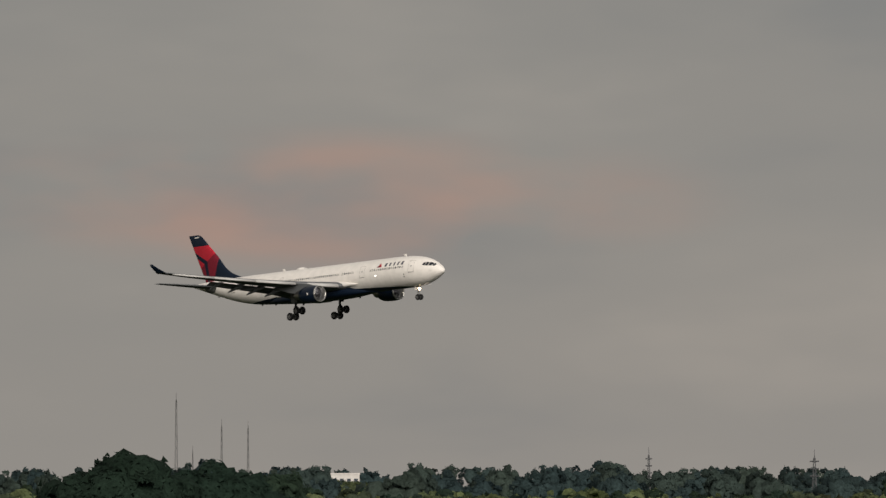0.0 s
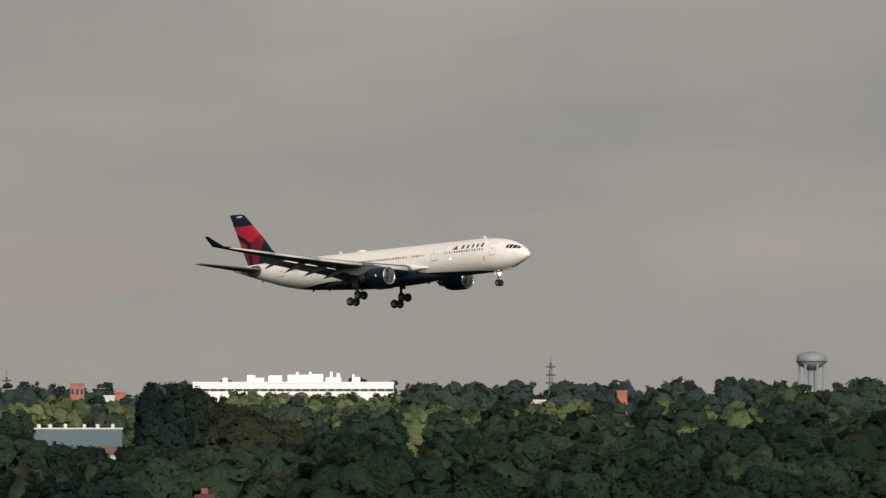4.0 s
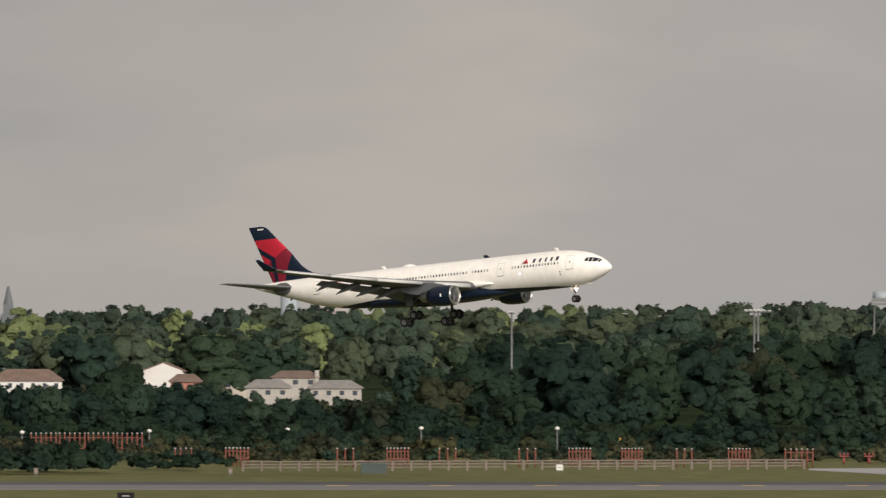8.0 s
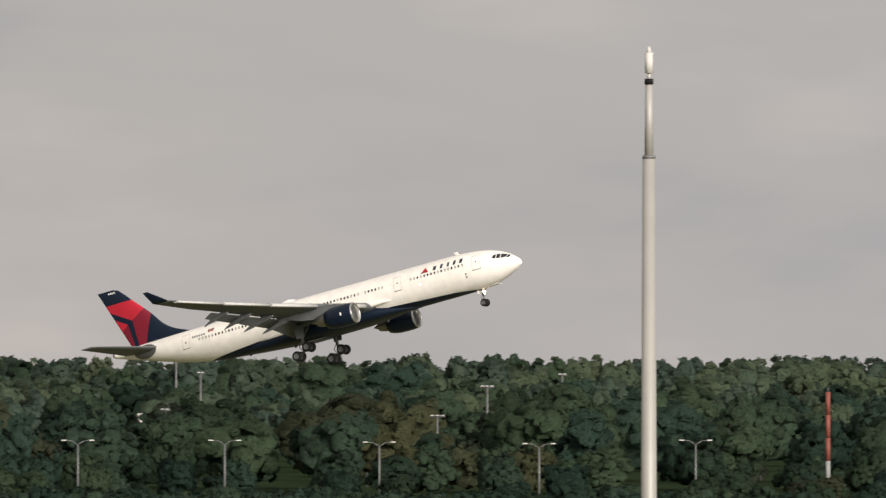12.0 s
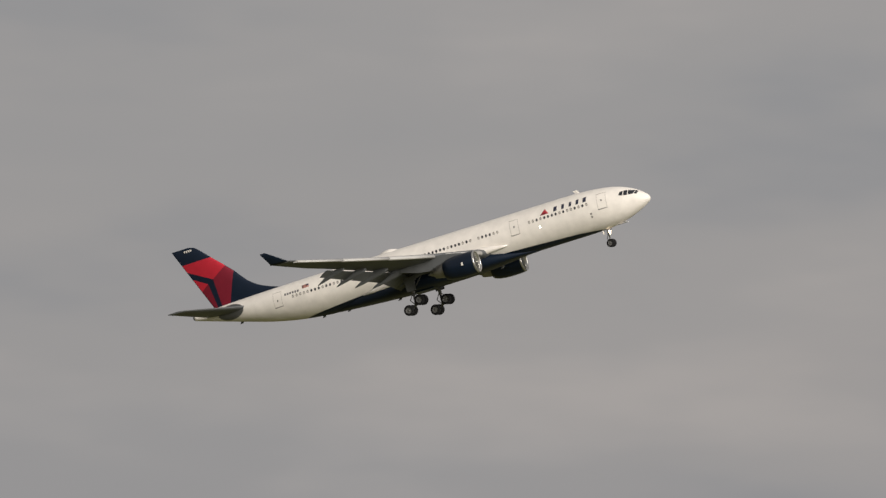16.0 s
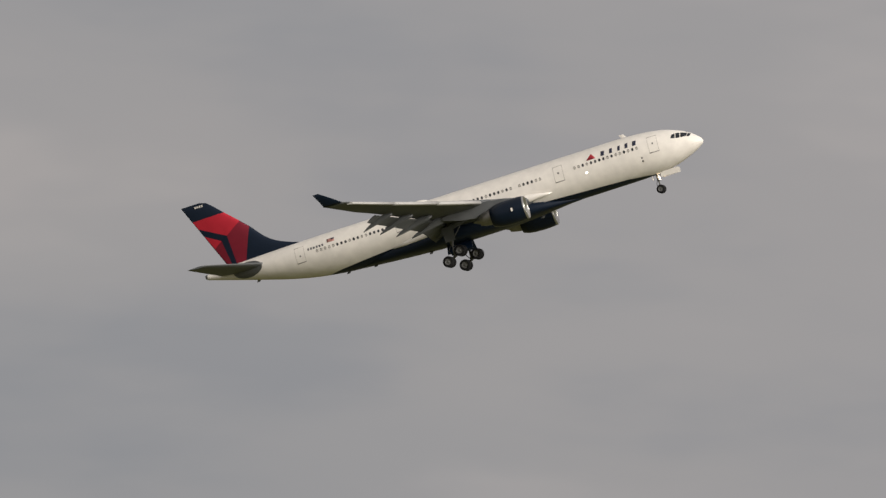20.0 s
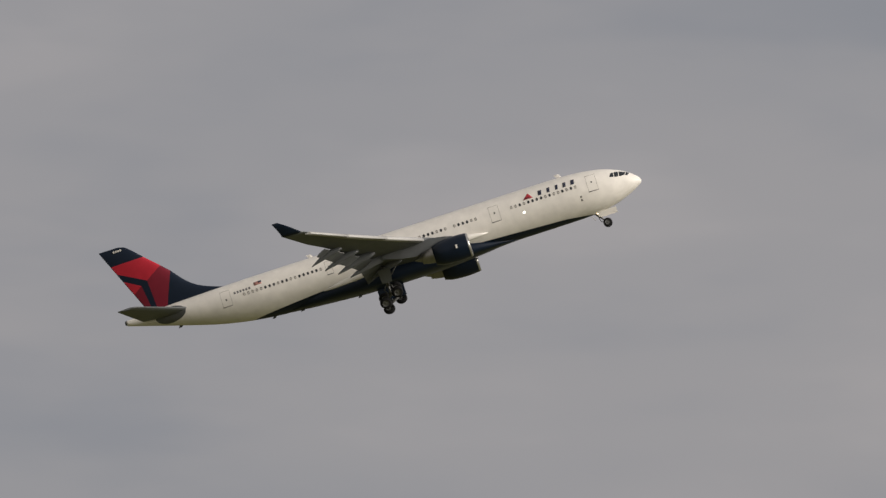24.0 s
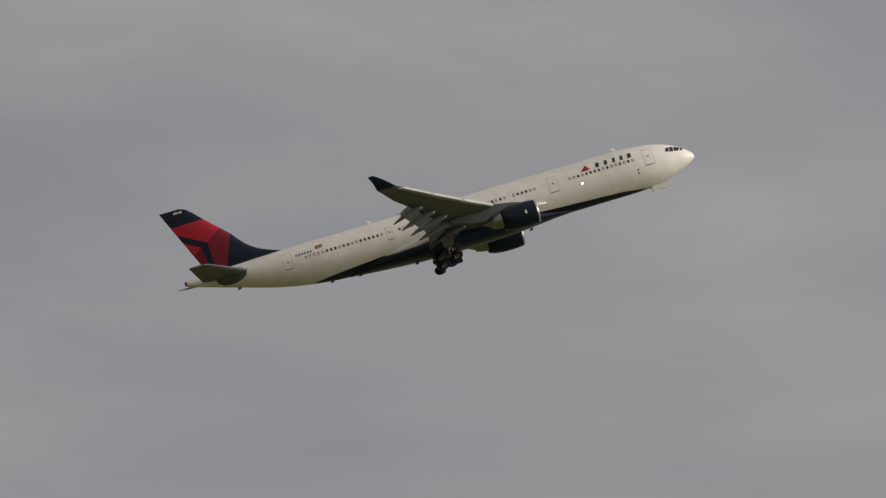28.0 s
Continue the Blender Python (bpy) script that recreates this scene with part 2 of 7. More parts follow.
def leaf_material(name, color, tone=0.3, shift=(1.25, 1.05, 0.8)):
    """Foliage: each tree a little lighter, darker or browner than the next, mottled by bough and spray, with light shining through the leaves."""
    m = bpy.data.materials.new(name)
    m.use_nodes = True
    n, l = m.node_tree.nodes, m.node_tree.links
    b = n["Principled BSDF"]
    b.inputs["Roughness"].default_value = 0.75
    b.inputs["Specular IOR Level"].default_value = 0.06
    co = n.new("ShaderNodeTexCoord")
    own = n.new("ShaderNodeObjectInfo")
    tree = n.new("ShaderNodeAttribute")
    tree.attribute_name = "tone"
    sum_ = n.new("ShaderNodeMath")
    sum_.operation = "ADD"
    l.new(tree.outputs["Fac"], sum_.inputs[0])
    l.new(own.outputs["Random"], sum_.inputs[1])
    per = n.new("ShaderNodeMath")
    per.operation = "FRACT"
    l.new(sum_.outputs[0], per.inputs[0])
    mix = n.new("ShaderNodeMix")
    mix.data_type = "RGBA"
    l.new(per.outputs[0], mix.inputs["Factor"])
    mix.inputs["A"].default_value = (*(c * (1 - tone * 0.8) for c in color), 1)
    mix.inputs["B"].default_value = (*(c * (1 + tone * 0.6) * k for c, k in zip(color, shift)), 1)
    val = None
    for scale, amount, detail in ((0.35, tone * 0.5, 2.0), (1.3, 0.28, 3.0)):
        t = n.new("ShaderNodeTexNoise")
        t.inputs["Scale"].default_value, t.inputs["Detail"].default_value = scale, detail
        l.new(co.outputs["Object"], t.inputs["Vector"])
        mr = n.new("ShaderNodeMapRange")
        mr.inputs["From Min"].default_value, mr.inputs["From Max"].default_value = 0.28, 0.72
        mr.inputs["To Min"].default_value, mr.inputs["To Max"].default_value = 1 - amount, 1 + amount
        l.new(t.outputs[0], mr.inputs["Value"])
        if val is None:
            val = mr.outputs[0]
        else:
            mu = n.new("ShaderNodeMath")
            mu.operation = "MULTIPLY"
            l.new(val, mu.inputs[0])
            l.new(mr.outputs[0], mu.inputs[1])
            val = mu.outputs[0]
    hs = n.new("ShaderNodeHueSaturation")
    l.new(mix.outputs["Result"], hs.inputs["Color"])
    l.new(val, hs.inputs["Value"])
    l.new(hs.outputs[0], b.inputs["Base Color"])
    tr = n.new("ShaderNodeBsdfTranslucent")
    # leaf sprays tilt every way
    spray = n.new("ShaderNodeTexNoise")
    spray.inputs["Scale"].default_value, spray.inputs["Detail"].default_value, spray.inputs["Roughness"].default_value = 1.5, 3.0, 0.6
    l.new(co.outputs["Object"], spray.inputs["Vector"])
    tilt = n.new("ShaderNodeBump")
    tilt.inputs["Strength"].default_value, tilt.inputs["Distance"].default_value = 0.5, 0.55
    l.new(spray.outputs[0], tilt.inputs["Height"])
    l.new(tilt.outputs[0], b.inputs["Normal"])
    l.new(tilt.outputs[0], tr.inputs["Normal"])
    l.new(hs.outputs[0], tr.inputs["Color"])
    both = n.new("ShaderNodeMixShader")
    both.inputs[0].default_value = 0.58
    l.new(b.outputs[0], both.inputs[1])
    l.new(tr.outputs[0], both.inputs[2])
    # gaps between the sprays, fewer in the inner mass
    gap = n.new("ShaderNodeTexNoise")
    gap.inputs["Scale"].default_value, gap.inputs["Detail"].default_value, gap.inputs["Roughness"].default_value = 2.3, 3.0, 0.6
    l.new(co.outputs["Object"], gap.inputs["Vector"])
    dense = n.new("ShaderNodeAttribute")
    dense.attribute_name = "dense"
    plus = n.new("ShaderNodeMath")
    plus.operation = "ADD"
    l.new(gap.outputs[0], plus.inputs[0])
    l.new(dense.outputs["Fac"], plus.inputs[1])
    leafed = n.new("ShaderNodeMath")
    leafed.operation = "GREATER_THAN"
    leafed.inputs[1].default_value = 0.40
    l.new(plus.outputs[0], leafed.inputs[0])
    clear = n.new("ShaderNodeBsdfTransparent")
    lace = n.new("ShaderNodeMixShader")
    l.new(leafed.outputs[0], lace.inputs[0])
    l.new(clear.outputs[0], lace.inputs[1])
    l.new(both.outputs[0], lace.inputs[2])
    l.new(lace.outputs[0], n["Material Output"].inputs["Surface"])
    return m


# the yellow leaves have sunlight put into their colour, for lit stretches of wood
LEAF = [leaf_material("oak_leaves", (0.0330, 0.0620, 0.0480), 0.13), leaf_material("maple_leaves", (0.0500, 0.0880, 0.0660), 0.14), leaf_material("sunlit_yellow_leaves", (0.235, 0.290, 0.150), 0.22, (1.05, 1.0, 0.88)),
        # pale green and slate leaves for far trees: distance haze put into the colour
        leaf_material("olive_leaves", (0.0600, 0.0760, 0.0520)), leaf_material("scrub_leaves", (0.080, 0.094, 0.062), 0.35), leaf_material("pale_hazed_leaves", (0.090, 0.134, 0.104), 0.16), leaf_material("slate_hazed_leaves", (0.070, 0.112, 0.118), 0.12)]


# ---------------------------------------------------------------- shapes
class Shape:
    """Collects vertices and faces, with a material slot for each face."""

    def __init__(self):
        self.v, self.f, self.m, self.s = [], [], [], []

    def add(self, verts, faces, mat=0, smooth=False):
        o = len(self.v)
        self.v.extend(tuple(p) for p in verts)
        self.f.extend(tuple(i + o for i in f) for f in faces)
        self.m.extend([mat] * len(faces))
        self.s.extend([smooth] * len(faces))
        return self

    def box(self, c, d, mat=0, rz=0.0):
        x, y, z = (k / 2 for k in d)
        cs, sn = math.cos(rz), math.sin(rz)
        pts = [(sx * x, sy * y, sz * z) for sz in (-1, 1) for sx, sy in ((-1, -1), (1, -1), (1, 1), (-1, 1))]
        pts = [(c[0] + p[0] * cs - p[1] * sn, c[1] + p[0] * sn + p[1] * cs, c[2] + p[2]) for p in pts]
        return self.add(pts, [(3, 2, 1, 0), (4, 5, 6, 7), (0, 1, 5, 4), (1, 2, 6, 5), (2, 3, 7, 6), (3, 0, 4, 7)], mat)

    def tube(self, a, b, ra, rb=None, n=8, mat=0, caps=True, smooth=True):
        rb = ra if rb is None else rb
        a, b = Vector(a), Vector(b)
        w = (b - a).normalized()
        u = w.orthogonal().normalized()
        k = w.cross(u)
        ring = [u * math.cos(t) + k * math.sin(t) for t in (2 * math.pi * i / n for i in range(n))]
        v = [a + r * ra for r in ring] + [b + r * rb for r in ring]
        self.add(v, [(i, (i + 1) % n, n + (i + 1) % n, n + i) for i in range(n)], mat, smooth)
        if caps:
            self.add(v[:n], [tuple(range(n - 1, -1, -1))], mat)
            self.add(v[n:], [tuple(range(n))], mat)
        return self

    def loft(self, rings, mat=0, caps=True, smooth=True, closed=True):
        n = len(rings[0])
        v = [p for r in rings for p in r]
        f = []
        for i in range(len(rings) - 1):
            for j in range(n if closed else n - 1):
                k = (j + 1) % n
                f.append((i * n + j, i * n + k, (i + 1) * n + k, (i + 1) * n + j))
        self.add(v, f, mat, smooth)
        if caps and closed:
            self.add(rings[0], [tuple(range(n - 1, -1, -1))], mat)
            self.add(rings[-1], [tuple(range(n))], mat)
        return self

    def spin(self, profile, axis_at, n=28, mat=0, smooth=True):
        """Turns (along -x, radius) pairs about an axis parallel to x through axis_at."""
        rings = []
        for s, r in profile:
            rings.append([(axis_at[0] - s, axis_at[1] + r * math.cos(2 * math.pi * i / n), axis_at[2] + r * math.sin(2 * math.pi * i / n)) for i in range(n)])
        return self.loft(rings, mat, False, smooth)

    def mesh(self, name, mats):
        me = bpy.data.meshes.new(name)
        me.from_pydata(self.v, [], self.f)
        for m in mats if isinstance(mats, (list, tuple)) else [mats]:
            me.materials.append(m)
        me.polygons.foreach_set("material_index", self.m)
        me.polygons.foreach_set("use_smooth", self.s)
        bm = bmesh.new()
        bm.from_mesh(me)
        bmesh.ops.remove_doubles(bm, verts=bm.verts, dist=1e-4) if len(me.vertices) < 20000 else None
        bmesh.ops.recalc_face_normals(bm, faces=bm.faces) if len(me.vertices) < 20000 else None
        bm.to_mesh(me)
        bm.free()
        return me


def part(name, shape, mats, parent, label="", m=None):
    data = shape if isinstance(shape, bpy.types.Mesh) else shape.mesh(name, mats)
    ob = new(name, data)
    ob.parent = parent
    if m is not None:
        ob.matrix_basis = m
    if label:
        ob["label"] = label
    return ob


def thing(name, label, category, m=None, group="", kind=""):
    ob = tagged(new(name), label, category, group, kind)
    ob.empty_display_size = 0.5
    if m is not None:
        ob.matrix_basis = m
    return ob


def solid(name, shape, mats, label, category, m=None, group="", kind=""):
    ob = tagged(new(name, shape if isinstance(shape, bpy.types.Mesh) else shape.mesh(name, mats)), label, category, group, kind)
    if m is not None:
        ob.matrix_basis = m
    return ob


def rise(r):
    """Height of the ground at the distance r: flat airfield, then a low swell of land."""
    return 6.2 * (1 - math.exp(-max(r - 2560.0, 0.0) / 950.0))


def pol(az, r, z=None):
    a = radians(az)
    return Vector((r * math.sin(a), r * math.cos(a), rise(r) if z is None else z))


def height(r, el):
    """Height of a sight line of elevation el at the distance r."""
    return 25.0 + r * math.tan(radians(el))


def facing(az, r, z=None):
    """A pose on the ground whose -y side faces the viewer."""
    p = pol(az, r, z)
    return pose(p.x, p.y, p.z, 0, 0, -az)


# ---------------------------------------------------------------- ground, runway, taxiway
def build_ground():
    s = Shape()
    radii = [0.5, 200, 600, 1000, 1400, 1700, 2000, 2300, 2560] + [2660 + 145 * i for i in range(17)]
    n = 96
    rings = [[(r * math.sin(2 * math.pi * i / n), r * math.cos(2 * math.pi * i / n), rise(r)) for i in range(n)] for r in radii]
    s.loft(rings, 0, False, True)
    return solid("ground", s, GRASS, "flat airfield ground of dry olive grass", "ground", kind="structure")


def strip(name, label, kind, a, b, w0, w1, mat, z=0.05, taper=None):
    """A paved strip from the point a to the point b, from w0 to w1 to the left of that line."""
    a, b = Vector(a), Vector(b)
    d = (b - a).normalized()
    nrm = Vector((-d.y, d.x, 0))
    s = Shape()
    segs = 24
    top = []
    for i in range(segs + 1):
        p = a.lerp(b, i / segs)
        top.append((p + nrm * w0, p + nrm * w1))
    v = []
    for p, q in top:
        v += [(p.x, p.y, z), (q.x, q.y, z), (q.x, q.y, -0.3), (p.x, p.y, -0.3)]
    f = []
    for i in range(segs):
        o = 4 * i
        f += [(o, o + 4, o + 5, o + 1), (o + 1, o + 5, o + 6, o + 2), (o + 3, o + 7, o + 4, o)]
    f += [(0, 1, 2, 3), (4 * segs + 3, 4 * segs + 2, 4 * segs + 1, 4 * segs)]
    s.add(v, f)
    return solid(name, s, mat, label, kind, kind="structure")


STRIP_AZ = -43.0


def on_strip(w, u):
    """A point at w metres across and u metres along the airfield's paved strips."""
    a = radians(STRIP_AZ)
    return Vector((w * math.sin(a) + u * math.cos(a), w * math.cos(a) - u * math.sin(a), 0))


def u_at(az, w):
    return w * math.tan(radians(az - STRIP_AZ))


def build_airfield():
    strip("runway", "long grey asphalt runway with worn paint", "runway", on_strip(1996, -60), on_strip(1996, 1500), 0, 52, material("grey_asphalt", (0.15, 0.147, 0.14), 0.85, vary=0.25, scale=0.03))
    strip("runway_shoulder", "dark asphalt shoulder along the runway", "runway", on_strip(2048.01, -60), on_strip(2048.01, 1500), 0, 34, TARMAC)
    s = Shape()
    rows = [(-36.3, 2240, 2262), (-35.9, 2165, 2272), (-35.0, 2150, 2262), (-33.9, 2146, 2212), (-32.9, 2146, 2180), (-31.5, 2158, 2172), (-30.0, 2160, 2170), (-26.0, 2160, 2170)]
    s.loft([[tuple(on_strip(w, u_at(az, w)) + Vector((0, 0, z))) for w, z in ((w0, -0.3), (w0, 0.05), (w1, 0.05), (w1, -0.3))] for az, w0, w1 in rows], 0, True, False)
    solid("pavement", s, CONCRETE, "pale mottled concrete overrun narrowing beside the runway", "pavement", kind="structure")
    strip("taxiway", "narrow worn taxiway between strips of grass", "taxiway", pol(-37.6, 1672, 0), pol(-28.0, 1990, 0), 0, 28, TAXI)
    strip("apron", "grey service apron at the edge of the airfield", "pavement", on_strip(2020, -240), on_strip(2020, u_at(-40.3, 2020)), 0, 130, TAXI, z=0.08)
    for i in range(70):
        s = Shape()
        p, q = on_strip(2040, 170 + i * 15), on_strip(2040, 170 + i * 15 + 3.2)
        d = (q - p).normalized()
        nn = Vector((-d.y, d.x, 0)) * 2.2
        s.add([p - nn, q - nn, q + nn, p + nn], [(0, 1, 2, 3)])
        ob = solid("runway_marking", s, PAINT_Y, "worn yellow painted dash on the runway", "marking", pose(0, 0, 0.056), "runway dashes")
        ob["kind"] = "structure"


build_ground()
build_airfield()


# ---------------------------------------------------------------- the airliner
def curve_at(table, s):
    """Smooth value of a table of (station, value) rows at the station s."""
    n = len(table)
    i = 0
    while i < n - 2 and s > table[i + 1][0]:
        i += 1
    x0, y0 = table[i]
    x1, y1 = table[i + 1]

    def slope(k):
        if k == 0 or k == n - 1:
            a, b = (table[0], table[1]) if k == 0 else (table[-2], table[-1])
            return (b[1] - a[1]) / (b[0] - a[0])
        a, b, c = table[k - 1], table[k], table[k + 1]
        d0, d1 = (b[1] - a[1]) / (b[0] - a[0]), (c[1] - b[1]) / (c[0] - b[0])
        return 0.0 if d0 * d1 <= 0 else 2 * d0 * d1 / (d0 + d1)
    h = x1 - x0
    t = min(max((s - x0) / h, 0.0), 1.0)
    m0, m1 = slope(i) * h, slope(i + 1) * h
    return ((2 * t - 3) * t * t + 1) * y0 + ((t - 2) * t + 1) * t * m0 + (3 - 2 * t) * t * t * y1 + (t - 1) * t * t * m1


TOP = [(0, -0.85), (0.12, -0.50), (0.5, -0.08), (1.1, 0.42), (1.8, 0.88), (2.5, 1.22), (3.4, 1.58), (4.6, 1.93), (6.7, 2.26), (9, 2.43), (11, 2.47), (46, 2.47), (52, 2.42), (57, 2.32), (61, 2.18), (63.65, 2.02)]
BOTTOM = [(0, -0.85), (0.12, -1.10), (0.5, -1.36), (1.04, -1.67), (2.3, -2.20), (3.66, -2.64), (5.2, -2.95), (6.9, -3.11), (9, -3.17), (40, -3.17), (42, -3.15), (45.5, -3.00), (49, -2.60), (52.5, -1.92), (57, -0.65), (61.4, 0.69), (63.65, 1.38)]
HALF = [(0, 0.02), (0.12, 0.34), (0.5, 0.72), (1.2, 1.16), (2.5, 1.72), (4, 2.20), (6, 2.58), (8.5, 2.79), (10.5, 2.82), (43, 2.82), (47, 2.74), (51, 2.44), (55, 1.90), (59, 1.20), (62, 0.62), (63.65, 0.34)]


def skin(s, phi, side=-1, lift=0.0):
    """A point of the fuselage skin: station s from the nose, phi degrees from the top; side -1 is starboard."""
    t, b, w = curve_at(TOP, s), curve_at(BOTTOM, s), curve_at(HALF, s)
    a = radians(phi)
    h = (t - b) / 2
    nrm = Vector((0, side * math.sin(a) / max(w, 0.05), math.cos(a) / max(h, 0.05))).normalized()
    return Vector((-s, side * w * math.sin(a), (t + b) / 2 + h * math.cos(a))) + nrm * lift


def phi_at(s, z):
    t, b = curve_at(TOP, s), curve_at(BOTTOM, s)
    return math.degrees(math.acos(max(-1, min(1, (z - (t + b) / 2) / ((t - b) / 2)))))


def decal(corners, side=-1, n=4, lift=0.015, thick=0.02):
    """A thin plate on the skin; corners are four (station, height) pairs in order round the edge."""
    s = Shape()
    (a, b, c, d) = corners
    top, low = [], []
    for i in range(n + 1):
        for j in range(n + 1):
            u, v = i / n, j / n
            st = (a[0] * (1 - u) + b[0] * u) * (1 - v) + (d[0] * (1 - u) + c[0] * u) * v
            z = (a[1] * (1 - u) + b[1] * u) * (1 - v) + (d[1] * (1 - u) + c[1] * u) * v
            p = phi_at(st, z)
            top.append(skin(st, p, side, lift))
            low.append(skin(st, p, side, lift - thick))
    k = n + 1
    f = [(i * k + j, i * k + j + 1, (i + 1) * k + j + 1, (i + 1) * k + j) for i in range(n) for j in range(n)]
    s.add(top, f, 0, True)
    rim = [j for j in range(k)] + [i * k + n for i in range(1, k)] + [n * k + j for j in range(n - 1, -1, -1)] + [i * k for i in range(n - 1, 0, -1)]
    m = len(rim)
    s.add([top[i] for i in rim] + [low[i] for i in rim], [(i, (i + 1) % m, m + (i + 1) % m, m + i) for i in range(m)])
    return s


def join(*shapes):
    out = Shape()
    for sh in shapes:
        o = len(out.v)
        out.v += sh.v
        out.f += [tuple(i + o for i in f) for f in sh.f]
        out.m += sh.m
        out.s += sh.s
    return out


def foil(chord, thick, n=13, camber=0.02):
    """Points round a wing section, from the trailing edge over the top to the nose and back below."""
    xs = [0.5 * (1 - math.cos(math.pi * i / (n - 1))) for i in range(n)]

    def half(x):
        return 5 * thick * (0.2969 * math.sqrt(x) - 0.126 * x - 0.3516 * x * x + 0.2843 * x ** 3 - 0.1036 * x ** 4)
    up = [(x, half(x) + camber * 4 * x * (1 - x)) for x in reversed(xs)]
    lo = [(x, -half(x) + camber * 4 * x * (1 - x)) for x in xs[1:-1]]
    return [(x * chord, z * chord) for x, z in up + lo]


def livery_paint(name, base, areas):
    """Paint in a base colour with flat-sided colour fields; each field is a colour and a convex outline in (station, height)."""
    m = bpy.data.materials.new(name)
    m.use_nodes = True
    nt = m.node_tree
    n, l = nt.nodes, nt.links
    b = n["Principled BSDF"]
    b.inputs["Roughness"].default_value, b.inputs["Specular IOR Level"].default_value = 0.42, 0.25
    co = n.new("ShaderNodeTexCoord")
    sep = n.new("ShaderNodeSeparateXYZ")
    l.new(co.outputs["Object"], sep.inputs[0])
    noise_t = n.new("ShaderNodeTexNoise")
    noise_t.inputs["Scale"].default_value = 0.9
    noise_t.inputs["Detail"].default_value = 5
    l.new(co.outputs["Object"], noise_t.inputs["Vector"])
    col = None

    def op(kind, a, b_):
        q = n.new("ShaderNodeMath")
        q.operation = kind
        for i, v in enumerate((a, b_)):
            if isinstance(v, (int, float)):
                q.inputs[i].default_value = v
            else:
                l.new(v, q.inputs[i])
        return q.outputs[0]
    for colour, outline in areas:
        mask = None
        cx = sum(p[0] for p in outline) / len(outline)
        cz = sum(p[1] for p in outline) / len(outline)
        for (s0, z0), (s1, z1) in zip(outline, outline[1:] + outline[:1]):
            na, nb = (z1 - z0), -(s1 - s0)
            if na * (cx - s0) + nb * (cz - z0) < 0:
                na, nb = -na, -nb
            d = op("ADD", op("MULTIPLY", sep.outputs[0], -na), op("MULTIPLY", sep.outputs[2], nb))
            t = op("GREATER_THAN", d, na * s0 + nb * z0)
            mask = t if mask is None else op("MULTIPLY", mask, t)
        mx = n.new("ShaderNodeMix")
        mx.data_type = "RGBA"
        l.new(mask, mx.inputs["Factor"])
        if col is None:
            mx.inputs["A"].default_value = (*base, 1)
        else:
            l.new(col, mx.inputs["A"])
        mx.inputs["B"].default_value = (*colour, 1)
        col = mx.outputs["Result"]
    hs = n.new("ShaderNodeHueSaturation")
    l.new(col, hs.inputs["Color"])
    mr = n.new("ShaderNodeMapRange")
    mr.inputs["To Min"].default_value, mr.inputs["To Max"].default_value = 0.82, 1.12
    l.new(noise_t.outputs[0], mr.inputs["Value"])
    l.new(mr.outputs[0], hs.inputs["Value"])
    l.new(hs.outputs[0], b.inputs["Base Color"])
    return m


AIR_WHITE = (0.82, 0.785, 0.735)
BODY_PAINT = livery_paint("fuselage_paint", AIR_WHITE, [
    (NAVY, [(6.2, -3.12), (10, -2.76), (20.4, -2.30), (38.4, -1.92), (43.6, -2.26), (48.9, -2.62), (50.2, -2.72), (50.2, -4.4), (6.2, -4.4)])])
R1, R2, R3 = (0.42, 0.018, 0.034), (0.155, 0.010, 0.022), (0.175, 0.012, 0.026)
FIN_PAINT = livery_paint("fin_paint", NAVY, [
    (R1, [(63.75, 8.72), (59.2, 8.75), (57.75, 7.15), (59.8, 5.88), (63.3, 7.85)]),
    (R3, [(57.80, 7.15), (56.81, 6.18), (58.4, 2.2), (59.6, 2.2), (59.8, 5.88)]),
    (R1, [(62.95, 6.85), (60.65, 5.47), (61.8, 4.70)]),
    (R2, [(62.2, 4.40), (61.8, 4.70), (60.65, 5.47), (60.2, 2.2), (60.95, 2.2)])])


